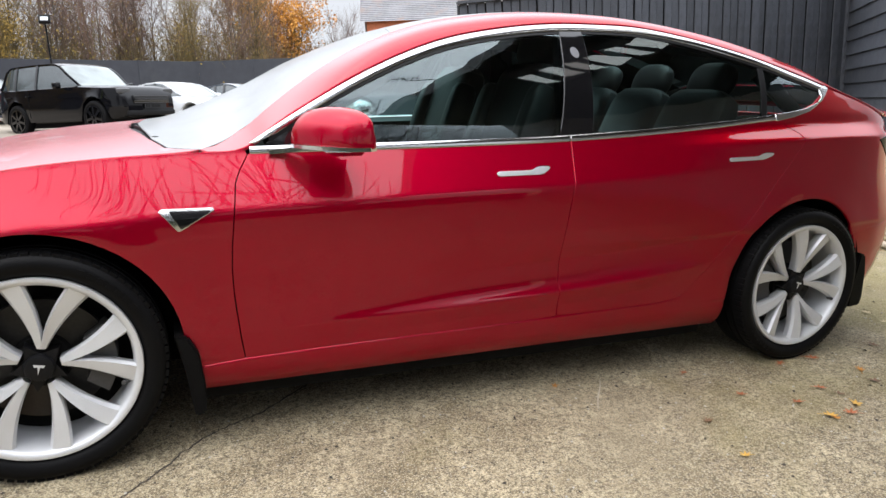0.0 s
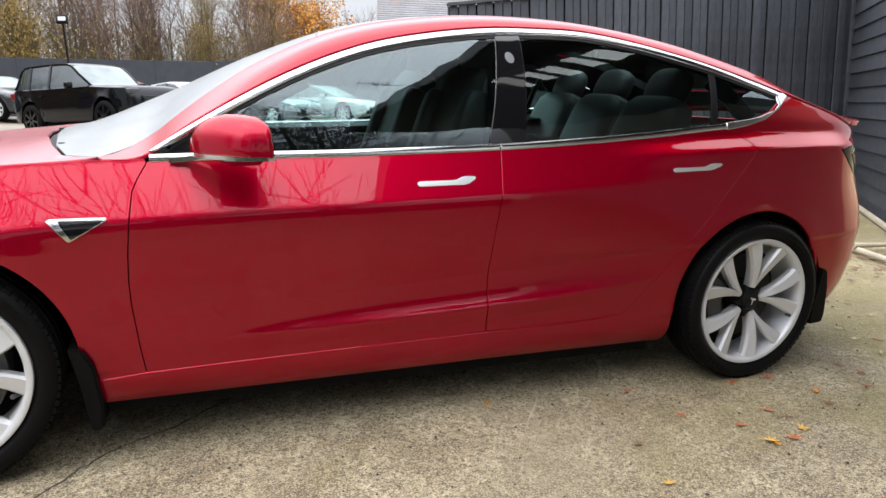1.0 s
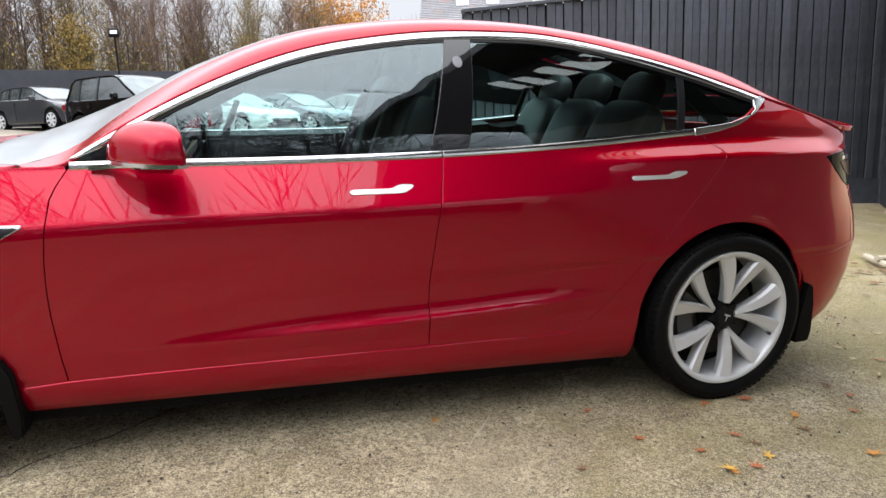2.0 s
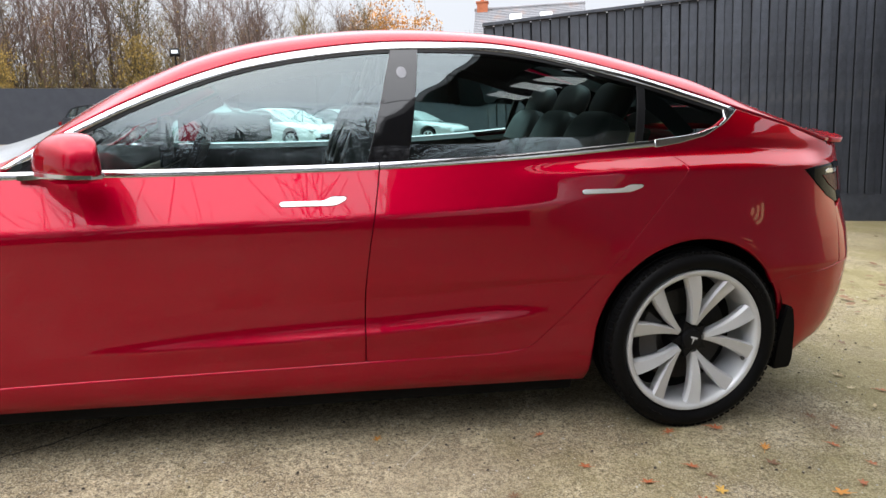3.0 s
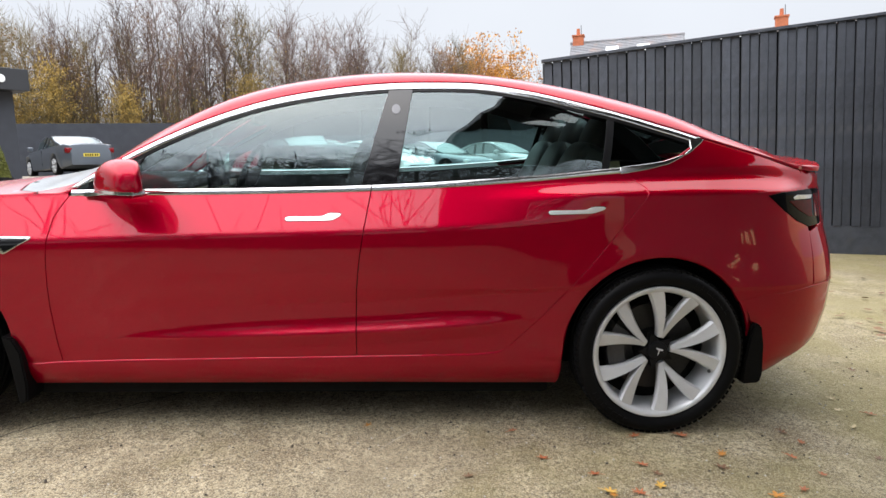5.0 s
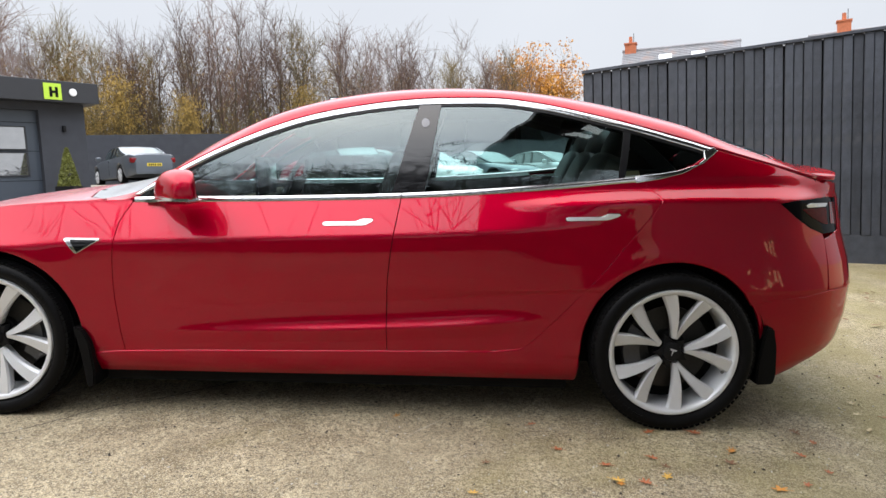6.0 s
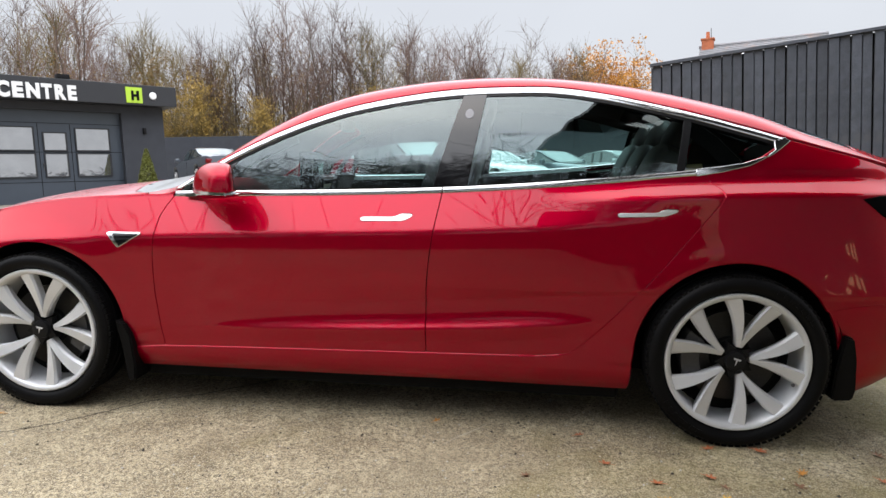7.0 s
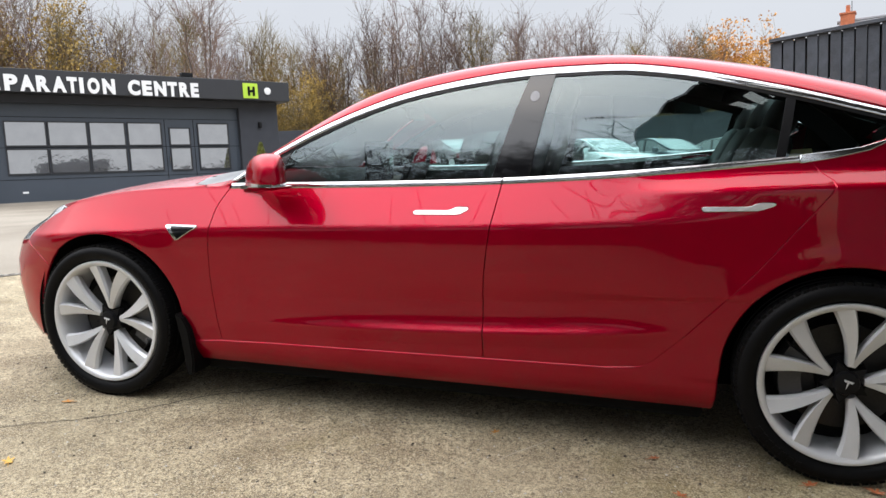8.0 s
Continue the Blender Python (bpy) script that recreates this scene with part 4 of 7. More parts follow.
# lamps
tl_poly = [(3.290, 0.960), (3.375, 0.902), (3.460, 0.858), (3.55, 0.829), (3.66, 0.832), (3.685, 0.90), (3.69, 0.975), (3.60, 0.980), (3.36, 0.971)]
tail_lamp = both("tail_lamp", panel(side_poly(tl_poly), lambda s, z: skin(s, z, -0.002), 0.014, 0.012), LAMP_SMOKED, car, "smoked dark tail lamp")
tl_in = [(3.405, 0.936), (3.47, 0.900), (3.55, 0.872), (3.585, 0.868), (3.585, 0.936)]
panel_ob("red_lens", panel(side_poly(tl_in), lambda s, z: skin(s, z, -0.0045), 0.012, 0.01, rim=0.002), LAMP_MAROON, tail_lamp, "dark red lens")
tl_bar = [(3.43, 0.950), (3.44, 0.943), (3.585, 0.942), (3.60, 0.955), (3.46, 0.958)]
panel_ob("lamp_strip", panel(side_poly(tl_bar), lambda s, z: skin(s, z, -0.0045), 0.012, 0.006, rim=0.002), LAMP_CLEAR, tail_lamp, "pale reflector strip")
tl_clear = [(3.615, 0.868), (3.665, 0.866), (3.672, 0.955), (3.622, 0.958)]
panel_ob("clear_lens", panel(side_poly(tl_clear), lambda s, z: skin(s, z, -0.0045), 0.012, 0.01, rim=0.002), LAMP_RED, tail_lamp, "red and clear outer lens")
hl_poly = [(-0.285, 0.824), (-0.30, 0.800), (-0.44, 0.735), (-0.475, 0.672), (-0.60, 0.653), (-0.70, 0.648), (-0.735, 0.672), (-0.70, 0.700), (-0.60, 0.738), (-0.5, 0.771), (-0.38, 0.803)]
both("headlamp", panel(side_poly(hl_poly), lambda s, z: skin(s, z, -0.001), 0.015, 0.012), LAMP_CLEAR, car, "clear swept-back headlamp")


# side glazing, on the skin inset a little
def arch_top(x, off):
    return float(chrome_top(x)) - off


def pane(name, lo_l, lo_r, hi_l, hi_r, material, inset=0.006):
    """A pane between the belt and the arch; the ends lean from the low to the high station."""
    n = 20
    lo = [(lo_l + (lo_r - lo_l) * i / n, float(belt_line(lo_l + (lo_r - lo_l) * i / n)) + 0.012) for i in range(n + 1)]
    hi = [(hi_r + (hi_l - hi_r) * i / n, arch_top(hi_r + (hi_l - hi_r) * i / n, 0.034)) for i in range(n + 1)]
    ob = both(name, panel(side_poly(lo + hi), lambda s, z: skin(s, z, inset), 0.04, 0.03, rim=0.004), material, car)
    return ob


pane("front_window", 0.80, 1.700, 0.86, 1.800, SIDE_GLASS)
pane("rear_window", 1.822, 2.632, 1.885, 2.665, SIDE_GLASS)
q_lo = [(2.655 + 0.32 * i / 8, float(belt_line(2.655 + 0.32 * i / 8)) + 0.014 + (0.03 * (i / 8) ** 2)) for i in range(9)]
q_poly = q_lo + [(3.005, 1.135), (2.995, 1.160), (2.9, arch_top(2.9, 0.034)), (2.80, arch_top(2.80, 0.034)), (2.69, arch_top(2.69, 0.034))]
both("quarter_window", panel(side_poly(q_poly), lambda s, z: skin(s, z, 0.006), 0.03, 0.03, rim=0.004), DARK_GLASS, car)
# black fillers: the mirror corner, the middle pillar, the bar before the quarter window
corner = [(0.64, float(belt_line(0.64)) + 0.012), (0.80, float(belt_line(0.80)) + 0.012), (0.86, arch_top(0.86, 0.03)), (0.78, arch_top(0.78, 0.03)), (0.70, arch_top(0.70, 0.03))]
both("mirror_corner", panel(side_poly(corner), lambda s, z: skin(s, z, 0.004), 0.03, 0.03, rim=0.004), GLOSS_BLACK, car)
pil = [(1.690, float(belt_line(1.69)) + 0.010), (1.826, float(belt_line(1.826)) + 0.010), (1.888, arch_top(1.888, 0.028)), (1.792, arch_top(1.792, 0.028))]
both("middle_pillar", panel(side_poly(pil), lambda s, z: skin(s, z, 0.001), 0.03, 0.03, rim=0.01), GLOSS_BLACK, car, "gloss black door pillar")
bar = [(2.630, float(belt_line(2.63)) + 0.010), (2.657, float(belt_line(2.657)) + 0.010), (2.692, arch_top(2.692, 0.028)), (2.664, arch_top(2.664, 0.028))]
both("window_bar", panel(side_poly(bar), lambda s, z: skin(s, z, 0.003), 0.03, 0.03, rim=0.01), SATIN_BLACK, car)
pil_dot = [(1.822 + 0.016 * math.cos(a), 1.272 + 0.024 * math.sin(a) * 0.8) for a in np.linspace(0, 2 * math.pi, 20)[:-1]]
panel_ob("pillar_sensor", panel(side_poly(pil_dot), lambda s, z: skin(s, z, -0.001), 0.02, 0.02, rim=0.002), mat("sensor_cover", (0.17, 0.17, 0.185), rough=0.25, var=0.05), car, "small oval camera cover")
# rubber round the windows
seal = [(x, arch_top(x, 0.022)) for x in np.linspace(0.66, 3.0, 60)] + [(x, arch_top(x, 0.036)) for x in np.linspace(3.0, 0.66, 60)]
both("window_seal", panel(side_poly(seal), lambda s, z: skin(s, z, 0.002), 0.03, 0.007, rim=0.01, step=0.02), SATIN_BLACK, car)
# cloth edging inside, over the back of the bright trim
liner = [(x, arch_top(x, -0.006)) for x in np.linspace(0.70, 2.98, 60)] + [(x, arch_top(x, 0.046)) for x in np.linspace(2.98, 0.70, 60)]
both("door_edging", panel(side_poly(liner), lambda s, z: skin(s, z, 0.024), 0.03, 0.012, rim=0.004, step=0.02), SATIN_BLACK, car, "black cloth edging inside the window arch")


def crowned(mid_of, half):
    """The skin raised into a rounded bead about a line."""
    def f(s, z):
        w = np.clip((z - mid_of(np.interp(s, plan_s, plan_x))) / half, -1.15, 1.15)
        return skin(s, z, -0.002 - 0.0042 * (1 - w * w))
    return f


# bright trim: belt and arch, meeting at the rear
arch_line = [(x, float(chrome_top(x))) for x in np.linspace(0.60, 3.045, 90)]
in_line = [(x, float(chrome_top(x)) - 0.024) for x in np.linspace(3.0, 0.68, 90)]
both("bright_arch_trim", panel(side_poly(arch_line + [(3.06, 1.17)] + in_line), crowned(lambda x: chrome_top(x) - 0.012, 0.012), 0.02, 0.004, rim=0.01, step=0.015), CHROME, car, "polished metal window trim")


def belt_trim(x0, x1):
    xs = np.linspace(x0, x1, 40)
    lo = [(x, float(belt_line(x)) - 0.008) for x in xs]
    hi = [(x, float(belt_line(x)) + 0.013) for x in xs[::-1]]
    return panel(side_poly(lo + hi), crowned(lambda x: belt_line(x) + 0.0025, 0.0105), 0.02, 0.0035, rim=0.012, step=0.015)


both("belt_trim", belt_trim(0.60, 1.727), CHROME, car, "polished metal belt trim")
both("belt_trim", belt_trim(1.733, 2.70), CHROME, car, "polished metal belt trim")
hook = [(2.704, 1.036), (2.80, 1.053), (2.90, 1.078), (2.99, 1.122), (3.062, 1.172), (3.045, 1.182), (3.005, 1.168), (3.005, 1.136), (2.97, 1.112), (2.88, 1.083), (2.80, 1.070), (2.704, 1.058)]
both("quarter_trim", panel(side_poly(hook), lambda s, z: skin(s, z, -0.0055), 0.012, 0.005, rim=0.012, step=0.01, fold=0.004), CHROME, car, "polished metal trim")


# door handles: a flush bar that kicks up at its rear end
hf = [(1.409, 0.846), (1.413, 0.839), (1.42, 0.8375), (1.575, 0.842), (1.590, 0.846), (1.612, 0.861), (1.617, 0.868), (1.612, 0.872), (1.580, 0.8725), (1.568, 0.870), (1.548, 0.859), (1.535, 0.857), (1.42, 0.854), (1.412, 0.851)]
hf = [(x, 0.851 + (z - 0.851) * 0.80) for x, z in hf]
both("door_handle", panel(side_poly(hf), lambda s, z: skin(s, z, -0.003), 0.012, 0.006, rim=0.008, step=0.005), SATIN_METAL, car, "flush satin metal door handle")
hr = [(2.411, 0.884), (2.415, 0.877), (2.422, 0.8755), (2.575, 0.884), (2.592, 0.889), (2.620, 0.902), (2.628, 0.910), (2.622, 0.914), (2.588, 0.914), (2.575, 0.911), (2.556, 0.900), (2.54, 0.897), (2.42, 0.892), (2.413, 0.889)]
hr = [(x, 0.890 + (z - 0.890) * 0.80) for x, z in hr]
both("door_handle", panel(side_poly(hr), lambda s, z: skin(s, z, -0.003), 0.012, 0.006, rim=0.008, step=0.005), SATIN_METAL, car, "flush satin metal door handle")
# dark recess line round each handle
for pts in (hf, hr):
    cx, cz = sum(p[0] for p in pts) / len(pts), sum(p[1] for p in pts) / len(pts)
    big = [(cx + (x - cx) * 1.025, cz + (z - cz) * 1.22) for x, z in pts]
    both("handle_gap", panel(side_poly(big), lambda s, z: skin(s, z, -0.0008), 0.012, 0.006, rim=0, step=0.006), SATIN_BLACK, car)

# wing repeater: a bright wedge with a dark face
vent = [(0.334, 0.765), (0.348, 0.751), (0.381, 0.709), (0.388, 0.708), (0.398, 0.714), (0.482, 0.766), (0.480, 0.771), (0.342, 0.770)]
vt = both("wing_repeater", panel(side_poly(vent), lambda s, z: skin(s, z, -0.006), 0.012, 0.008, rim=0.01, step=0.006), CHROME, car, "bright metal wedge on the front wing")
vent_in = [(0.366, 0.758), (0.391, 0.7150), (0.400, 0.7195), (0.473, 0.7640), (0.362, 0.7650)]
panel_ob("dark_face", panel(side_poly(vent_in), lambda s, z: skin(s, z, -0.0085), 0.012, 0.008, rim=0.002, step=0.006), GLOSS_BLACK, vt)

# ---- dark inner body, so that no daylight shows through the joints ----
for nm, dims in (("battery_pan", (0.42, 2.46, 0.11, 2 * MID - 0.11, 0.125, 0.52)), ("front_beam", (-0.62, -0.36, 0.22, 2 * MID - 0.22, 0.16, 0.62)), ("rear_beam", (3.30, 3.55, 0.32, 2 * MID - 0.32, 0.30, 0.88)),
                 ("front_underbody", (-0.4, 0.44, 0.36, 2 * MID - 0.36, 0.17, 0.80)), ("rear_underbody", (2.44, 3.32, 0.36, 2 * MID - 0.36, 0.17, 0.92))):
    part(nm, bx(*dims, bevel=0.015), LINER, car, smooth=False)
for sgn in (1, -1):
    for hx in HUBS:
        bm = bmesh.new()
        pr = arc(hx, ARCH_R + 0.012, -14, 194, 30)
        y0, y1 = (0.030, 0.36) if sgn > 0 else (2 * MID - 0.030, 2 * MID - 0.36)
        va = [bm.verts.new((x, y0, z)) for x, z in pr]
        vb = [bm.verts.new((x, y1, z)) for x, z in pr]
        for i in range(len(pr) - 1):
            bm.faces.new((va[i], va[i + 1], vb[i + 1], vb[i]))
        bm.faces.new(vb)
        part("wheel_liner", bm, LINER, car)
    # inner faces of the doors and wings
    for (xa, xb, za) in ((0.44, 2.42, 0.30),):
        bm = bmesh.new()
        n = 30
        rows = []
        for i in range(n + 1):
            x = xa + (xb - xa) * i / n
            rows.append([(x, skin_y(x, za) + 0.035, za), (x, 0.065, 0.5), (x, skin_y(x, float(belt_line(x)) - 0.03) + 0.03, float(belt_line(x)) - 0.03), (x, skin_y(x, float(belt_line(x))) + 0.035, float(belt_line(x)) + 0.004), (x, 0.26, float(belt_line(x)) - 0.01), (x, 0.26, 0.4)])
        vv = [[bm.verts.new((p[0], p[1] if sgn > 0 else 2 * MID - p[1], p[2])) for p in r] for r in rows]
        for a, b in zip(vv, vv[1:]):
            for k in range(5):
                bm.faces.new((a[k], b[k], b[k + 1], a[k + 1]))
        bmesh.ops.recalc_face_normals(bm, faces=bm.faces)
        part("door_lining", bm, SATIN_BLACK, car, "black inner door trim")
    # quarter and wing backing
    for x0, x1 in ((0.40, 0.62), (2.42, 3.46)):
        bm = bmesh.new()
        rows = []
        for i in range(13):
            x = x0 + (x1 - x0) * i / 12
            zs = [max(0.30, (HUB_Z + math.sqrt(max(0, (ARCH_R + 0.012) ** 2 - (x - 2.875) ** 2))) if abs(x - 2.875) < ARCH_R + 0.012 else 0.30)]
            zt = float(belt_line(x)) - 0.02
            rows.append([(x, skin_y(x, z) + 0.03, z) for z in np.linspace(zs[0], zt, 6)] + [(x, 0.45, zt)])
        vv = [[bm.verts.new((p[0], p[1] if sgn > 0 else 2 * MID - p[1], p[2])) for p in r] for r in rows]
        for a, b in zip(vv, vv[1:]):
            for k in range(6):
                bm.faces.new((a[k], b[k], b[k + 1], a[k + 1]))
        part("inner_panel", bm, LINER, car)

# ---- mud flaps ----
for sgn in (1, -1):
    for pts, yy in (([(0.352, 0.395), (0.392, 0.385), (0.420, 0.33), (0.436, 0.20), (0.432, 0.135), (0.40, 0.128), (0.392, 0.18), (0.378, 0.28)], 0.0),
                    ([(3.262, 0.45), (3.296, 0.44), (3.312, 0.36), (3.318, 0.24), (3.308, 0.200), (3.24, 0.195), (3.232, 0.21), (3.238, 0.30)], 0.02)):
        bm = bmesh.new()
        prism(bm, pts, yy - 0.006, yy + 0.20)
        bmesh.ops.bevel(bm, geom=list(bm.edges), offset=0.006, segments=2, affect="EDGES")
        if sgn < 0:
            for v in bm.verts:
                v.co.y = 2 * MID - v.co.y
            bmesh.ops.reverse_faces(bm, faces=list(bm.faces))
        part("mud_flap", bm, RUBBER, car, "black plastic mud flap")

# ---- wheels ----
R_T = 0.336


def make_wheel(spin):
    """A wheel about its own middle, facing -y."""
    to_y = Matrix.Rotation(radians(90), 4, "X")     # z of the lathe points to -y
    hub = thing("wheel", Matrix.Identity(4), "", "")
    bm = bmesh.new()
    prof = [(0.262, -0.09), (0.268, 0.085), (0.276, 0.098), (0.287, 0.106), (0.302, 0.110), (0.314, 0.108), (0.3245, 0.1005), (0.331, 0.090), (0.3350, 0.074), (0.336, 0.060),
            (0.3362, 0.052), (0.329, 0.050), (0.329, 0.042), (0.3364, 0.040), (0.3366, 0.012), (0.329, 0.010), (0.329, 0.002), (0.3366, 0.0), (0.3364, -0.04), (0.335, -0.075), (0.325, -0.10), (0.302, -0.110), (0.262, -0.09)]
    lathe(bm, prof, 96, to_y)
    bmesh.ops.recalc_face_normals(bm, faces=bm.faces)
    tyre = part("tyre", bm, RUBBER, hub, "black low-profile tyre", auto=0.5)
    # shoulder blocks of the tread
    bm = bmesh.new()
    for i in range(84):
        a = 2 * math.pi * i / 84
        m = Matrix.Rotation(a, 4, "Y") @ Matrix.Translation((0, 0, 0.3335))
        box(bm, -0.0090, 0.0090, -0.096, -0.056, -0.012, 0.0027, m=m)
        box(bm, -0.0090, 0.0090, -0.036, -0.016, -0.008, 0.0030, m=m)
    part("tread", bm, RUBBER, tyre, smooth=False)["kind"] = "stuff"
    # raised sidewall marks
    bm = bmesh.new()
    box(bm, -0.009, 0.009, -0.0018, 0.0018, -0.008, 0.008)
    mark_mesh = mesh_of("sidewall_mark", bm, RUBBER, smooth=False)
    for c0 in (25, 205):
        for i in range(7):
            mk_ = part("sidewall_mark", mark_mesh, None, tyre)
            mk_.matrix_basis = Matrix.Rotation(radians(c0 + i * 5.2), 4, "Y") @ Matrix.Translation((0, -0.1095, 0.303))
    bm = bmesh.new()
    prof = [(0.236, -0.085), (0.238, 0.06), (0.243, 0.082), (0.2475, 0.094), (0.2535, 0.099), (0.2615, 0.1015), (0.2665, 0.1000), (0.2685, 0.0955), (0.2680, 0.088), (0.262, -0.085)]
    lathe(bm, prof, 96, to_y)
    bmesh.ops.recalc_face_normals(bm, faces=bm.faces)
    part("rim", bm, SILVER, hub, "silver alloy rim")
    # ten blades in five pairs
    bm = bmesh.new()
    for k in range(5):
        base = radians(spin + 72 * k)
        for sg in (-1, 1):
            # sections from the hub out: radius, angle of the crest, of the broad side, of the inner edge, face heights
            secs = []
            for q in np.linspace(0, 1, 9):
                r = 0.054 + q * (0.2520 - 0.054)
                spread = radians(4.5 + 14.5 * q ** 0.85)
                wout = (0.009 + 0.027 * q)
                win = (0.009 + 0.022 * q)
                yf = 0.072 + 0.022 * math.sin(q * math.pi / 2) - 0.006 * (1 - q)
                crest = base + sg * spread
                t = Vector((math.cos(crest) * sg, 0, -math.sin(crest) * sg))
                rad = Vector((math.sin(crest), 0, math.cos(crest)))
                c = rad * r
                secs.append([c - t * win + Vector((0, -(yf - 0.009), 0)), c - t * win * 0.78 + Vector((0, -(yf + 0.002), 0)), c + t * wout * 0.72 + Vector((0, -(yf - 0.002 - 0.005 * q), 0)),
                             c + t * wout + Vector((0, -(yf - 0.012 - 0.008 * q), 0)), c + t * wout * 0.75 + Vector((0, -(yf - 0.045), 0)), c - t * win * 0.8 + Vector((0, -(yf - 0.045), 0))])
            rings = [[bm.verts.new(p) for p in s] for s in secs]
            for a, b in zip(rings, rings[1:]):
                for i in range(6):
                    bm.faces.new((a[i], a[(i + 1) % 6], b[(i + 1) % 6], b[i]))
            bm.faces.new(rings[0])
            bm.faces.new(rings[-1][::-1])
    bmesh.ops.recalc_face_normals(bm, faces=bm.faces)
    part("spokes", bm, SILVER, hub, "silver blades in five pairs", auto=0.35)
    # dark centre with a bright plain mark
    bm = bmesh.new()
    star = []
    for i in range(10):
        rr = 0.074 if i % 2 else 0.040
        a = radians(spin + 36 * i)
        star.append((rr * math.sin(a), rr * math.cos(a)))
    prism(bm, star, -0.066, -0.03)
    lathe(bm, [(0.0, 0.083), (0.026, 0.083), (0.036, 0.080), (0.040, 0.070), (0.040, 0.03)], 32, to_y)
    centre = part("centre_cap", bm, SATIN_BLACK, hub, "black centre cap")
    bm = bmesh.new()
    mk = Matrix.Rotation(radians(spin * 1.3), 4, "Y")
    prism(bm, [(-0.015, 0.013), (0.015, 0.013), (0.011, 0.006), (0.003, 0.007), (0.0, -0.016), (-0.003, 0.007), (-0.011, 0.006)], -0.0855, -0.082, m=mk)
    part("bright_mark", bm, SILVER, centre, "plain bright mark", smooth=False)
    bm = bmesh.new()
    lathe(bm, [(0.06, 0.0), (0.178, 0.0), (0.178, -0.024), (0.06, -0.024)], 64, to_y)
    part("brake_disc", bm, GREY_IRON, hub, "grey iron brake disc", auto=0.4)
    bm = bmesh.new()
    lathe(bm, [(0.0, 0.02), (0.075, 0.02), (0.08, 0.0)], 40, to_y)
    part("hub_bell", bm, LINER, hub)
    # Black disc in place of the shade behind the spokes.
    bm = bmesh.new()
    lathe(bm, [(0.0, -0.05), (0.236, -0.05)], 40, to_y)
    part("inner_shade", bm, LINER, hub, "black disc standing in for shade behind the spokes")
    bm = bmesh.new()
    a = radians(spin + 98)
    tube(bm, (0.238 * math.sin(a), -0.062, 0.238 * math.cos(a)), (0.222 * math.sin(a), -0.090, 0.222 * math.cos(a)), 0.0055, n=10)
    tube(bm, (0.222 * math.sin(a), -0.090, 0.222 * math.cos(a)), (0.219 * math.sin(a), -0.096, 0.219 * math.cos(a)), 0.007, n=10)
    part("valve", bm, CALIPER, hub)
    return hub


for hx, spin, caliper_side in ((0.0, 9.0, 1), (2.875, 12.5, -1)):
    for sgn in (1, -1):
        w = make_wheel(spin)
        w.parent = car
        if sgn > 0:
            w.matrix_basis = pose(hx, 0.083, HUB_Z)
        else:
            w.matrix_basis = pose(hx, 2 * MID - 0.083, HUB_Z, 0, 0, 180)
        bm = bmesh.new()
        side_a = 90 if caliper_side > 0 else -90
        outer = [(0.196 * math.sin(radians(side_a + q)), 0.196 * math.cos(radians(side_a + q))) for q in np.linspace(-32, 32, 12)]
        inner = [(0.128 * math.sin(radians(side_a + q)), 0.128 * math.cos(radians(side_a + q))) for q in np.linspace(30, -30, 12)]
        prism(bm, outer + inner, -0.045, 0.03)
        part("brake_caliper", bm, CALIPER, w, "grey brake caliper")

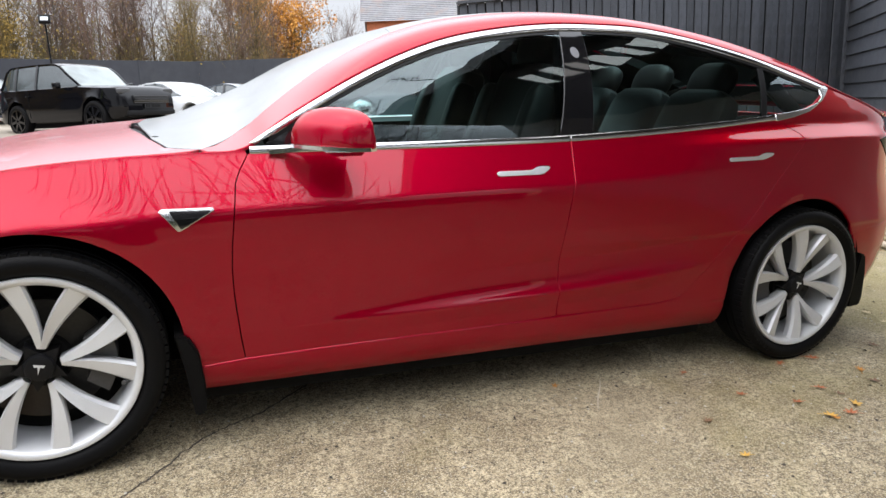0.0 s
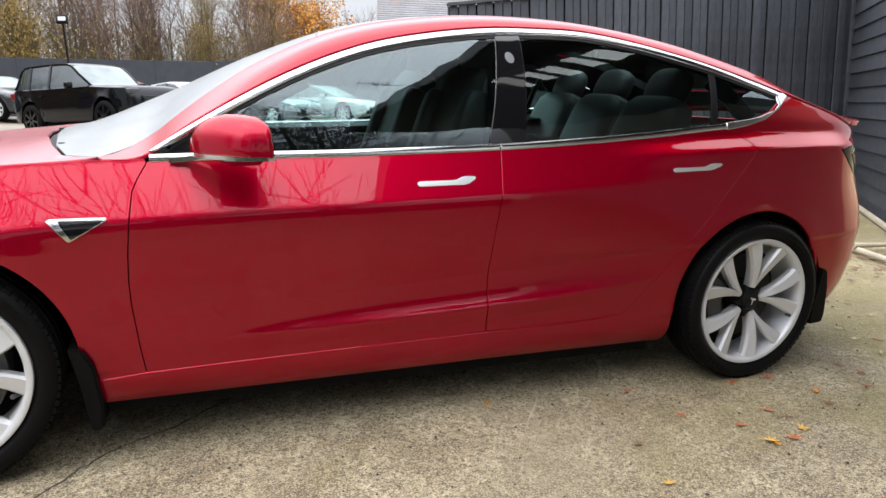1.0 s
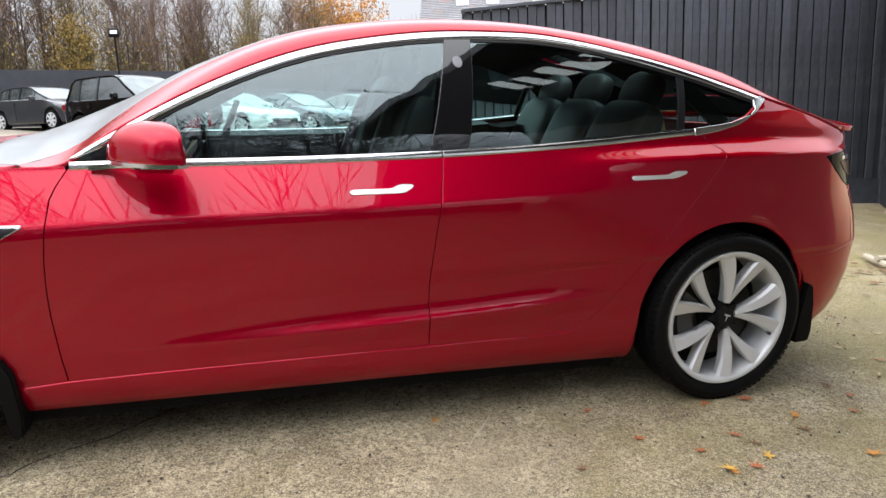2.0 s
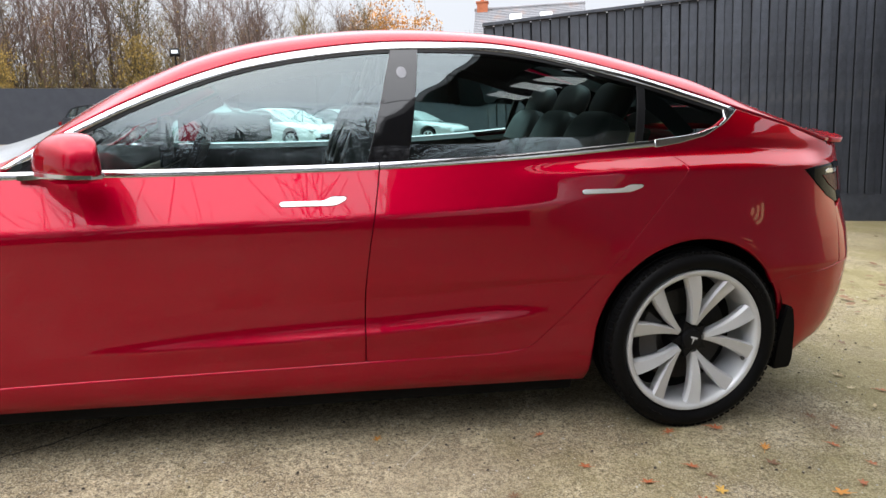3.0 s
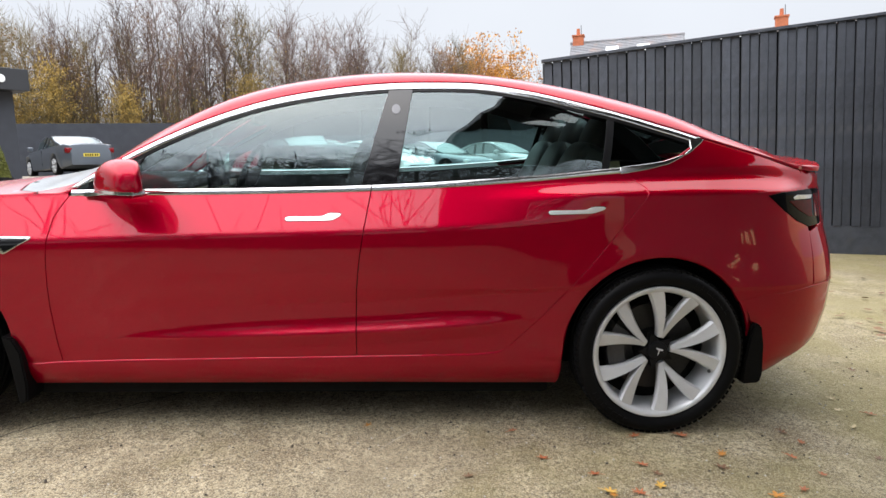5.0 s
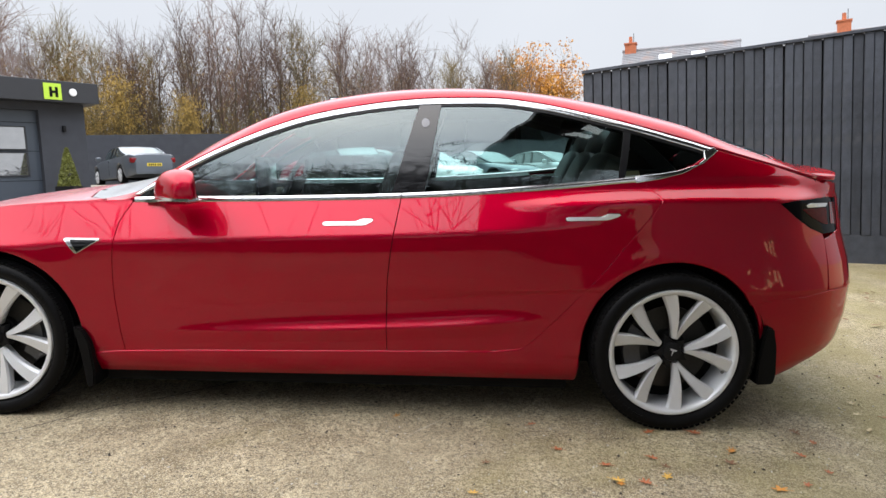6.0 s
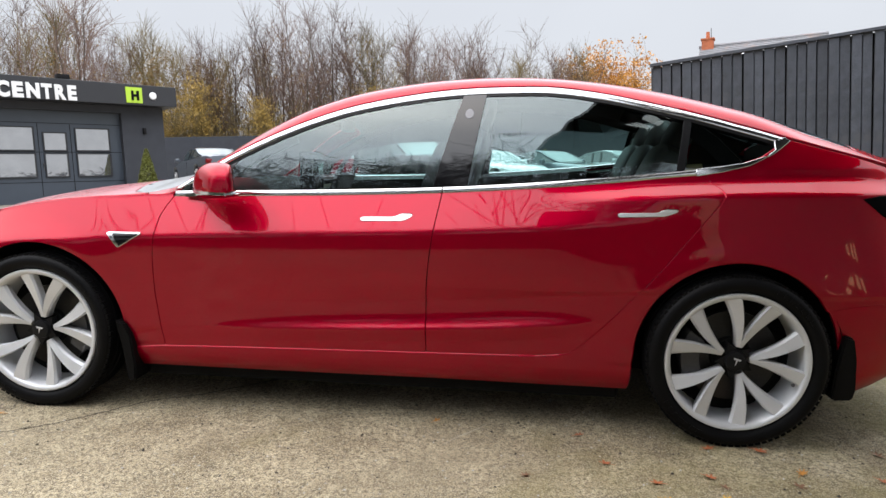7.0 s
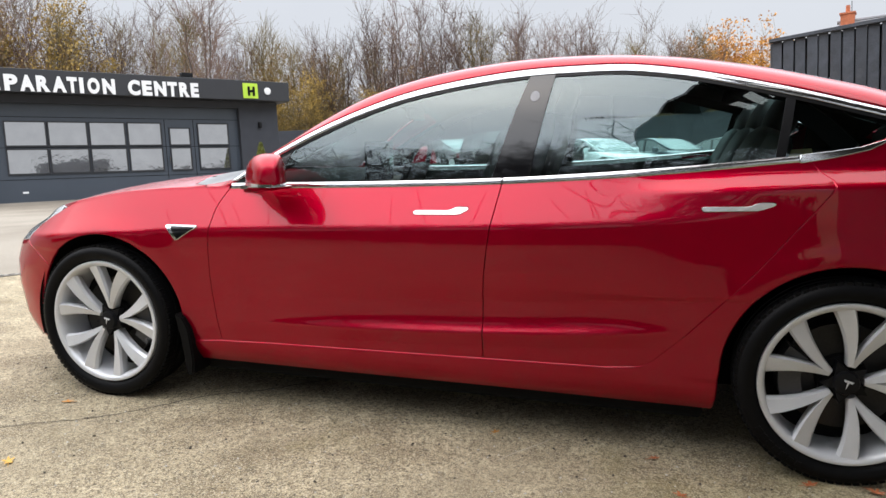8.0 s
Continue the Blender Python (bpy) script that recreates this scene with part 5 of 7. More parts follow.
# ---- door mirrors ----
for sgn in (1, -1):
    bm = bmesh.new()
    # shell: rings across the car from the root outwards; the front sweeps back towards the tip
    rings = []
    mz0 = 0.949
    for yy, xf, xr, hgt in ((0.056, 0.728, 0.872, 0.080), (0.048, 0.714, 0.880, 0.098), (0.028, 0.712, 0.892, 0.109), (0.0, 0.726, 0.904, 0.114), (-0.03, 0.748, 0.915, 0.114), (-0.06, 0.780, 0.926, 0.109), (-0.085, 0.806, 0.933, 0.100), (-0.105, 0.830, 0.936, 0.086), (-0.117, 0.850, 0.934, 0.066), (-0.124, 0.868, 0.926, 0.040)):
        xt = xf + 0.60 * (xr - xf)
        # a flat foot, a front that curves back into the crown, and an upright rear edge
        outline = [(xr - 0.006 - (xr - xf - 0.012) * k / 5, 0.0) for k in range(6)]
        outline += [(xt - (xt - xf) * math.cos(radians(90 * k / 11)) ** 0.85, 0.006 + (hgt - 0.006) * math.sin(radians(90 * k / 11)) ** 0.85) for k in range(12)]
        outline += [(xt + (xr - 0.008 - xt) * math.sin(radians(90 * k / 8)) ** 0.7, hgt * (0.70 + 0.30 * math.cos(radians(90 * k / 8)) ** 0.7)) for k in range(1, 9)]
        outline += [(xr - 0.003, hgt * 0.45), (xr, 0.006)]
        rings.append([bm.verts.new((px, yy, mz0 + pz)) for px, pz in outline])
    for a, b in zip(rings, rings[1:]):
        for i in range(28):
            bm.faces.new((a[i], a[(i + 1) % 28], b[(i + 1) % 28], b[i]))
    bm.faces.new(rings[0][::-1])
    bm.faces.new(rings[-1])
    bmesh.ops.recalc_face_normals(bm, faces=bm.faces)
    bands = bmesh.new()
    plan_m = [(0.708, 0.050), (0.712, 0.02), (0.738, -0.025), (0.780, -0.07), (0.826, -0.104), (0.868, -0.126), (0.915, -0.126), (0.938, -0.108), (0.934, -0.07), (0.915, -0.01), (0.882, 0.050)]
    va = [bands.verts.new((x, y, 0.941)) for x, y in plan_m]
    vb = [bands.verts.new((x, y, 0.952)) for x, y in plan_m]
    nm_ = len(plan_m)
    bands.faces.new(va[::-1])
    bands.faces.new(vb)
    for i in range(nm_):
        bands.faces.new((va[i], va[(i + 1) % nm_], vb[(i + 1) % nm_], vb[i]))
    bmesh.ops.recalc_face_normals(bands, faces=bands.faces)
    arm = bmesh.new()
    rail(arm, [(0.655, 0.088, 0.9235), (0.70, 0.080, 0.927), (0.75, 0.055, 0.936), (0.79, 0.02, 0.942)], 0.022, 0.015)
    foot = bmesh.new()
    prism(foot, [(0.79, 0.937), (0.905, 0.937), (0.895, 0.927), (0.82, 0.925)], -0.095, 0.05)
    glassb = bmesh.new()
    box(glassb, 0.0, 0.003, -0.055, 0.055, -0.036, 0.036, bevel=0.001, m=Matrix.Translation((0.893, -0.035, 1.002)) @ Matrix.Rotation(radians(21), 4, "Z"))
    for nm, b, mt, lb in (("mirror_shell", bm, RED, "red mirror shell"), ("mirror_band", bands, CHROME, "polished band under the mirror"), ("mirror_arm", arm, CHROME, "polished mirror foot"), ("mirror_base", foot, RED, ""), ("mirror_glass", glassb, MIRROR, "mirror glass")):
        if sgn < 0:
            for v in b.verts:
                v.co.y = 2 * MID - v.co.y
            bmesh.ops.reverse_faces(b, faces=list(b.faces))
        part(nm, b, mt, car, lb)

# ---- cabin ----
def soft_box(x0, x1, y0, y1, z0, z1, r, m=None, e=5.0):
    bm = bmesh.new()
    box(bm, x0, x1, y0, y1, z0, z1)
    bmesh.ops.subdivide_edges(bm, edges=list(bm.edges), cuts=5, use_grid_fill=True)
    cx, cy, cz, hx, hy, hz = (x0 + x1) / 2, (y0 + y1) / 2, (z0 + z1) / 2, (x1 - x0) / 2, (y1 - y0) / 2, (z1 - z0) / 2
    for v in bm.verts:
        p = Vector(((v.co.x - cx) / hx, (v.co.y - cy) / hy, (v.co.z - cz) / hz))
        n = (abs(p.x) ** e + abs(p.y) ** e + abs(p.z) ** e) ** (1 / e)
        k = max(abs(p.x), abs(p.y), abs(p.z)) / max(n, 1e-6)
        v.co = Vector((cx + p.x * k * hx, cy + p.y * k * hy, cz + p.z * k * hz))
    if m is not None:
        loc(bm.verts, m)
    return bm


part("cabin_floor", bx(0.42, 3.2, 0.26, 2 * MID - 0.26, 0.52, 0.545), LINER, car, smooth=False)
for yc in (0.52, 2 * MID - 0.52):
    lean_m = Matrix.Translation((1.62, 0, 0.66)) @ Matrix.Rotation(radians(18), 4, "Y")
    seat = part("front_seat", soft_box(1.12, 1.62, yc - 0.25, yc + 0.25, 0.54, 0.68, 0.05), SEAT, car, "black leather front seat")
    part("backrest", soft_box(-0.06, 0.07, -0.235, 0.235, 0.0, 0.60, 0.05, lean_m @ Matrix.Translation((0, yc, 0))), SEAT, seat)
    part("seat_bolster", soft_box(-0.10, 0.02, -0.255, -0.165, 0.02, 0.50, 0.05, lean_m @ Matrix.Translation((0, yc, 0))), SEAT, seat)
    part("seat_bolster", soft_box(-0.10, 0.02, 0.165, 0.255, 0.02, 0.50, 0.05, lean_m @ Matrix.Translation((0, yc, 0))), SEAT, seat)
    part("headrest", soft_box(-0.06, 0.05, -0.14, 0.14, 0.585, 0.78, 0.05, lean_m @ Matrix.Translation((0, yc, 0)), 3.0), SEAT, seat)
lean_m = Matrix.Translation((2.50, MID, 0.72)) @ Matrix.Rotation(radians(24), 4, "Y")
bench = part("rear_seat", soft_box(2.05, 2.55, 0.30, 2 * MID - 0.30, 0.54, 0.72, 0.05), SEAT, car, "black leather rear bench")
for yc in (-0.42, 0, 0.42):
    part("backrest", soft_box(-0.07, 0.07, yc - 0.20, yc + 0.20, 0.0, 0.46, 0.05, lean_m), SEAT, bench)
    part("headrest", soft_box(-0.05, 0.05, yc - 0.13, yc + 0.13, 0.42, 0.60, 0.05, lean_m, 2.8), SEAT, bench)
part("parcel_shelf", bx(2.68, 3.32, 0.34, 2 * MID - 0.34, 0.98, 1.0), LINER, car, smooth=False)
dash = part("dashboard", soft_box(0.36, 0.86, 0.20, 2 * MID - 0.20, 0.74, 0.952, 0.05), SATIN_BLACK, car, "dark dashboard with a pale strip")
part("dash_strip", bx(0.845, 0.868, 0.24, 2 * MID - 0.24, 0.86, 0.90, bevel=0.005), DASH, dash, "pale wood strip")
part("touch_screen", bx(0.93, 0.945, MID - 0.18, MID + 0.18, 0.90, 1.10, bevel=0.004), SCREEN, dash, "dark central screen")
bm = bmesh.new()
n, m_ = 36, 10
sw_m = Matrix.Translation((1.00, 2 * MID - 0.52, 0.93)) @ Matrix.Rotation(radians(-68), 4, "Y")
grid_v = [[bm.verts.new(sw_m @ Vector(((0.178 + 0.014 * math.cos(2 * math.pi * j / m_)) * math.cos(2 * math.pi * i / n), (0.178 + 0.014 * math.cos(2 * math.pi * j / m_)) * math.sin(2 * math.pi * i / n), 0.014 * math.sin(2 * math.pi * j / m_)))) for j in range(m_)] for i in range(n)]
for i in range(n):
    for j in range(m_):
        bm.faces.new((grid_v[i][j], grid_v[(i + 1) % n][j], grid_v[(i + 1) % n][(j + 1) % m_], grid_v[i][(j + 1) % m_]))
box(bm, -0.05, 0.05, -0.17, 0.17, -0.02, 0.01, m=sw_m)
part("steering_wheel", bm, SATIN_BLACK, car, "black steering wheel")
part("rear_view_mirror", soft_box(1.12, 1.15, MID - 0.12, MID + 0.12, 1.205, 1.265, 0.02), SATIN_BLACK, car)
# roof lining and pillars inside
bm = bmesh.new()
xs, vs = np.linspace(1.05, 2.6, 20), np.linspace(0.03, 1.97, 16)
P = [[tuple(top(x, v) - np.array([0, 0, 0.03])) for v in vs] for x in xs]
vv = [[bm.verts.new(p) for p in r] for r in P]
for a, b in zip(vv, vv[1:]):
    for k in range(len(vs) - 1):
        bm.faces.new((a[k], a[k + 1], b[k + 1], b[k]))
part("roof_lining", bm, TRIM_GREY, car, "grey roof lining")
for v0, v1 in ((0.012, 0.36), (1.64, 1.988)):
    bm = bmesh.new()
    vv = [[bm.verts.new(tuple(top(x, v) - np.array([0, 0, 0.022]))) for v in np.linspace(v0, v1, 5)] for x in np.linspace(2.55, 3.30, 9)]
    for p, q in zip(vv, vv[1:]):
        for k in range(4):
            bm.faces.new((p[k], p[k + 1], q[k + 1], q[k]))
    part("rear_pillar_lining", bm, LINER, car)
for sgn in (1, -1):
    bm = bmesh.new()
    vv = []
    for x in np.linspace(3.03, 3.50, 8):
        zt = float(edge_z(x)) - 0.012
        vv.append([bm.verts.new((x, p if sgn > 0 else 2 * MID - p, z)) for z in np.linspace(0.985, zt, 5) for p in (skin_y(x, z) + 0.022,)])
    for p, q in zip(vv, vv[1:]):
        for k in range(4):
            bm.faces.new((p[k], p[k + 1], q[k + 1], q[k]))
    part("quarter_lining", bm, LINER, car)
for sgn in (1, -1):
    for (xa, za), (xb, zb), wd in (((0.66, 0.93), (1.08, 1.17), 0.05), ((1.75, 0.96), (1.84, 1.36), 0.09), ((2.86, 1.07), (2.70, 1.22), 0.06)):
        bm = bmesh.new()
        ya, yb = skin_y(xa, za) + 0.05, skin_y(xb, zb) + 0.05
        if sgn < 0:
            ya, yb = 2 * MID - ya, 2 * MID - yb
        rail(bm, [(xa, ya, za), ((xa + xb) / 2, (ya + yb) / 2, (za + zb) / 2 + 0.01), (xb, yb, zb)], wd, 0.03, up=(0, 1, 0.4))
        part("pillar_trim", bm, TRIM_GREY if xa < 1 else SATIN_BLACK, car)

# a dark moulding closes the foot of the rear screen
bm = bmesh.new()
rail(bm, [Vector(top(3.325 + 0.03 * math.sin(math.pi * q), 0.10 + 1.8 * q)) - Vector((0, 0, 0.045)) for q in np.linspace(0, 1, 24)], 0.016, 0.075)
part("rear_screen_moulding", bm, LINER, car)

# ---- the showroom whose clad wall runs on behind the walk ----
show_m = along((6.7, -0.54, 0.0), (4.05, -3.65, 0.0))
show = thing("showroom_building", show_m, "low dark-clad showroom with an added flat canopy and pale sign shapes", "building", kind="structure")
SL = 4.4
SH = 2.86
# Lighter than the dark cladding, to brighten what the rear quarter mirrors.
REFLECTOR_GREY = mat("mid_grey_reflector", (0.30, 0.29, 0.29), rough=0.8, var=0.15, scale=2, fine=50)
part("long_wall", bx(0, SL, 0.0, 0.25, -0.9, SH), REFLECTOR_GREY, show, "unseen wall under the canopy, greyed to brighten the car's rear quarter", smooth=False)
part("end_wall", bx(SL - 0.25, SL, 0.25, 9.0, -0.9, SH), FENCE_PAINT, show, smooth=False)
part("back_wall", bx(0, SL, 9.0, 9.25, -0.9, SH), FENCE_PAINT, show, smooth=False)
part("far_end_wall", bx(0, 0.25, 0.25, 9.0, -0.9, SH), FENCE_PAINT, show, smooth=False)
part("flat_roof", bx(0, SL, 0.0, 9.25, SH, SH + 0.18), CANOPY_GREY, show, smooth=False)
# an added flat canopy reaches out from the wall, with a hanging sign board of plain pale blocks
to_show = show_m.inverted()
bm = bmesh.new()
# Unseen; outlined so the car's windows mirror a dark roof edge.
ring = [(2.58, 0.12), (2.32, -0.66), (2.12, -1.60), (2.12, -3.30), (4.05, -3.66), (5.60, -1.84), (5.60, -0.50), (4.85, 0.12)]
lo = [bm.verts.new(to_show @ Vector((x, y, 2.86))) for x, y in ring]
hi = [bm.verts.new(to_show @ Vector((x, y, 3.04))) for x, y in ring]
bm.faces.new(lo[::-1])
bm.faces.new(hi)
for q in range(8):
    bm.faces.new((lo[q], lo[(q + 1) % 8], hi[(q + 1) % 8], hi[q]))
bmesh.ops.recalc_face_normals(bm, faces=bm.faces)
part("canopy", bm, CANOPY_GREY, show, "unseen flat black canopy, shaped for the windows' dark reflection", smooth=False)
# Glow added so the sign shapes show in the car's windows.
GLOW_SIGN = mat("glow_sign_face", (0.8, 0.8, 0.8), rough=0.4, var=0.03)
for q in GLOW_SIGN.node_tree.nodes:
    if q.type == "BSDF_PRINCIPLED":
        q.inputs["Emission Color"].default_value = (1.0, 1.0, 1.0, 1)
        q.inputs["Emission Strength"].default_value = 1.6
sign_m = to_show @ along((3.52, 0.10, 0), (2.72, -0.84, 0)) @ Matrix.Translation((0, 0, 2.50)) @ Matrix.Rotation(radians(48), 4, "X")
board = part("sign_board", bx(0, 1.25, 0.0, 0.04, -0.05, 0.36, m=sign_m), CANOPY_GREY, show, "black sign board tilted under the canopy", smooth=False)
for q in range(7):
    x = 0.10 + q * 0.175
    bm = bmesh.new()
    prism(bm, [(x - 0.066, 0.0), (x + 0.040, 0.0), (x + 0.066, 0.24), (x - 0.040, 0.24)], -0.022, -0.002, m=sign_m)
    part("sign_shape", bm, GLOW_SIGN, board, "plain pale sign shape with added glow", smooth=False)
# short warm strip lights low on the wall
WARM = mat("warm_strip_light", (0.8, 0.6, 0.35), rough=0.5, var=0.03)
for q in WARM.node_tree.nodes:
    if q.type == "BSDF_PRINCIPLED":
        q.inputs["Emission Color"].default_value = (1.0, 0.74, 0.42, 1)
        q.inputs["Emission Strength"].default_value = 2.2
for xa, za, tall, count in ((2.05, 0.0, 0.10, 3), (1.98, -0.26, 0.055, 4)):
    for q in range(count):
        bm = bmesh.new()
        x = xa + q * 0.085
        hgt = tall * (1 - 0.18 * q)
        prism(bm, [(x, za), (x + 0.045, za), (x + 0.085, za + hgt), (x + 0.04, za + hgt)], -0.03, -0.002)
        part("strip_light", bm, WARM, show, "warm strip light on the wall", smooth=False)
# a small aerial on a bracket at the canopy's edge
aer_m = Matrix.Translation((2.26, -0.94, 2.90))
aerial = thing("television_aerial", aer_m, "small dark television aerial on a bracket at the canopy's edge", "aerial")
ALU = mat("dull_aluminium", (0.03, 0.03, 0.032), rough=0.5, metal=0.4)
bm = bmesh.new()
tube(bm, (0.02, 0, 0.02), (-0.30, 0, -0.02), 0.008, n=8)
tube(bm, (-0.30, 0, -0.03), (-0.30, 0, 0.10), 0.007, n=8)
part("bracket", bm, ALU, aerial)
bm = bmesh.new()
tube(bm, (-0.41, 0, 0.06), (-0.19, 0, 0.08), 0.005, n=6)
part("boom", bm, ALU, aerial)
for i in range(7):
    bm = bmesh.new()
    x = -0.40 + i * 0.034
    tube(bm, (x, -0.06, 0.062 + 0.003 * i), (x, 0.06, 0.062 + 0.003 * i), 0.003, n=5)
    part("element", bm, ALU, aerial)

# ---- trees ----
BARK = mat("bare_bark", (0.085, 0.068, 0.050), rough=0.9, var=0.35, scale=3, fine=20, rnd=0.3)
BIRCH = mat("pale_birch_bark", (0.40, 0.37, 0.30), rough=0.85, var=0.4, scale=5, fine=14, rnd=0.2, stain=(0.05, 0.04, 0.035), stain_scale=5)
TWIG = mat("purple_brown_twigs", (0.145, 0.094, 0.074), rough=0.9, var=0.3, scale=1.0, rnd=0.3)
TWIG_OLIVE = mat("olive_brown_twigs", (0.165, 0.125, 0.052), rough=0.9, var=0.3, scale=1.0, rnd=0.3)
LEAF_OCHRE = mat("ochre_leaves", (0.36, 0.235, 0.05), rough=0.7, var=0.4, scale=1.2, rnd=0.25)
LEAF_ORANGE = mat("orange_leaves", (0.52, 0.24, 0.035), rough=0.7, var=0.4, scale=1.2, rnd=0.1)
LEAF_OLIVE = mat("olive_ochre_leaves", (0.29, 0.205, 0.05), rough=0.75, var=0.5, scale=0.5)
LEAF_BRONZE = mat("bronze_leaves", (0.25, 0.15, 0.055), rough=0.75, var=0.4, scale=1.2, rnd=0.3)
EVERGREEN = mat("evergreen_leaves", (0.020, 0.034, 0.014), rough=0.6, var=0.4, scale=3)


class Sticks:
    """Collects three-sided sticks and small leaf blades for one mesh."""

    def __init__(self):
        self.v, self.f = [], []

    def stick(self, a, b, r0, r1):
        a, b = np.array(a, float), np.array(b, float)
        d = b - a
        d /= np.linalg.norm(d) + 1e-9
        h = np.cross(d, (0.3, 0.9, 0.2))
        h /= np.linalg.norm(h) + 1e-9
        k = np.cross(d, h)
        n = len(self.v)
        for c, r in ((a, r0), (b, r1)):
            for q in (0, 2.094, 4.189):
                self.v.append(tuple(c + r * (math.cos(q) * h + math.sin(q) * k)))
        for i in range(3):
            j = (i + 1) % 3
            self.f.append((n + i, n + j, n + 3 + j, n + 3 + i))

    def leaf(self, c, s, rng):
        n = len(self.v)
        d = rng.normal(size=3)
        d /= np.linalg.norm(d)
        e = np.cross(d, rng.normal(size=3))
        e /= np.linalg.norm(e)
        c = np.array(c)
        for p in (c - d * s, c + e * s * 0.6, c + d * s, c - e * s * 0.6):
            self.v.append(tuple(p))
        self.f.append((n, n + 1, n + 2, n + 3))

    def mesh(self, name, material):
        me = bpy.data.meshes.new(name)
        me.from_pydata(self.v, [], self.f)
        me.materials.append(material)
        return me


def tree_meshes(seed, height, stems, wood, twig, leaves=0, leaf_mat=None, spread=1.0, leaf_size=0.10, leaf_low=1.5, twigs=3, limb=0.40):
    rng = np.random.default_rng(seed)
    tr, cr, lf = Sticks(), Sticks(), Sticks()
    tips = []
    for s in range(stems):
        a = rng.uniform(0, 6.28)
        base = np.array([math.cos(a), math.sin(a), 0]) * (0.25 * (stems > 1)) * rng.uniform(0.3, 1)
        lean = np.array([math.cos(a), math.sin(a), 0]) * rng.uniform(0.01, 0.13) * spread
        h = height * rng.uniform(0.78, 1.0)
        p, n = base.copy() - np.array([0, 0, 0.2]), 9
        pts = [p]
        for i in range(n):
            p = p + (np.array([0, 0, 1.0]) + lean + rng.normal(0, 0.05, 3)) * h / n
            pts.append(p)
        r0 = 0.0105 * height * rng.uniform(0.7, 1.1) / (1 + 0.25 * (stems - 1)) + 0.02
        rad = [r0 * (1 - 0.93 * i / n) + 0.004 for i in range(n + 1)]
        for i in range(n):
            tr.stick(pts[i], pts[i + 1], rad[i], rad[i + 1])
        nb = int(17 + 6 * rng.random())
        for b in range(nb):
            t = 0.18 + 0.80 * (b + rng.random()) / nb
            i = min(int(t * n), n - 1)
            q = pts[i] + (pts[i + 1] - pts[i]) * (t * n - i)
            az = rng.uniform(0, 6.28)
            ln = height * (0.20 * (1.1 - t) + 0.08) * rng.uniform(0.6, 1.4) * spread
            up = rng.uniform(0.7, 2.2) / spread
            d = np.array([math.cos(az), math.sin(az), up])
            d /= np.linalg.norm(d)
            prev, r = q, rad[i] * limb + 0.005
            for k in range(4):
                nx = prev + (d + rng.normal(0, 0.20, 3) + np.array([0, 0, 0.14])) * ln / 4
                cr.stick(prev, nx, r * (1 - k / 4.6), r * (1 - (k + 1) / 4.6))
                for m_ in range(twigs):
                    g = prev + (nx - prev) * rng.random()
                    e = d * 0.6 + rng.normal(0, 0.55, 3) + np.array([0, 0, 0.45])
                    e /= np.linalg.norm(e)
                    tip = g + e * rng.uniform(0.5, 1.5)
                    cr.stick(g, tip, 0.0105, 0.0045)
                    tips.append(tip)
                prev = nx
    if leaves:
        for i in range(leaves):
            t = tips[rng.integers(len(tips))]
            if rng.random() < (t[2] / height - 0.30) * leaf_low:
                continue
            lf.leaf(t + rng.normal(0, 0.16, 3), leaf_size * rng.uniform(0.6, 1.3), rng)
    return tr.mesh("trunk", wood), cr.mesh("crown", twig), (lf.mesh("leaves", leaf_mat) if leaves else None)


KINDS = [(tree_meshes(1, 9.5, 3, BARK, TWIG, 500, LEAF_BRONZE, 1.0, 0.06), "bare grey-brown tree with several stems"),
         (tree_meshes(2, 10.0, 2, BIRCH, TWIG, 300, LEAF_OCHRE, 1.0, 0.042), "bare birch with a pale trunk and purple twigs"),
         (tree_meshes(3, 9.0, 3, BARK, TWIG_OLIVE, 2600, LEAF_OCHRE, 1.0, 0.042), "thin tree with a few ochre leaves"),
         (tree_meshes(4, 10.3, 3, BARK, TWIG, 300, LEAF_BRONZE, 1.0, 0.06), "tall bare tree with upright branches"),
         (tree_meshes(5, 8.6, 3, BARK, TWIG_OLIVE, 2600, LEAF_BRONZE, 1.0, 0.075, 0.6), "tree with bronze autumn leaves"),
         (tree_meshes(6, 9.6, 2, BIRCH, TWIG_OLIVE, 1500, LEAF_OCHRE, 1.0, 0.042), "birch with a few yellow leaves still hanging")]


def plant(kind, x, y, rot, size):
    (tr, cr, lf), label = KINDS[kind]
    z = gz(x, y) - 0.1
    t = thing("tree", pose(x, y, z, 0, 0, rot) @ Matrix.Scale(size, 4), label, "tree", "woodland behind the wall")
    part("trunk", tr, None, t)
    part("crown", cr, None, t)
    if lf:
        part("leaves", lf, None, t)
    return t


rng = np.random.default_rng(11)
for row, (dist, n, gap) in enumerate(((36.5, 42, 0.5), (39.5, 38, 0.0), (43.5, 30, 0.3))):
    for i in range(n):
        az = radians(-62 + (88 if row < 2 else 86) * (i + gap + rng.uniform(-0.4, 0.4)) / n)
        d = dist + rng.uniform(-1.6, 1.6)
        if math.degrees(az) > 7:
            d += 8 + 10 * rng.random()
        x, y = 1.5 + d * math.sin(az), -2.5 + d * math.cos(az)
        k = int(rng.choice(6, p=[0.24, 0.16, 0.17, 0.22, 0.09, 0.12]))
        sz = rng.uniform(0.80, 1.06) * (0.80 if math.degrees(az) > -8 else 0.92 if math.degrees(az) > -32 else 1.0)
        if math.degrees(az) > 7:
            sz *= 0.66
        plant(k, x, y, rng.uniform(0, 360), sz)
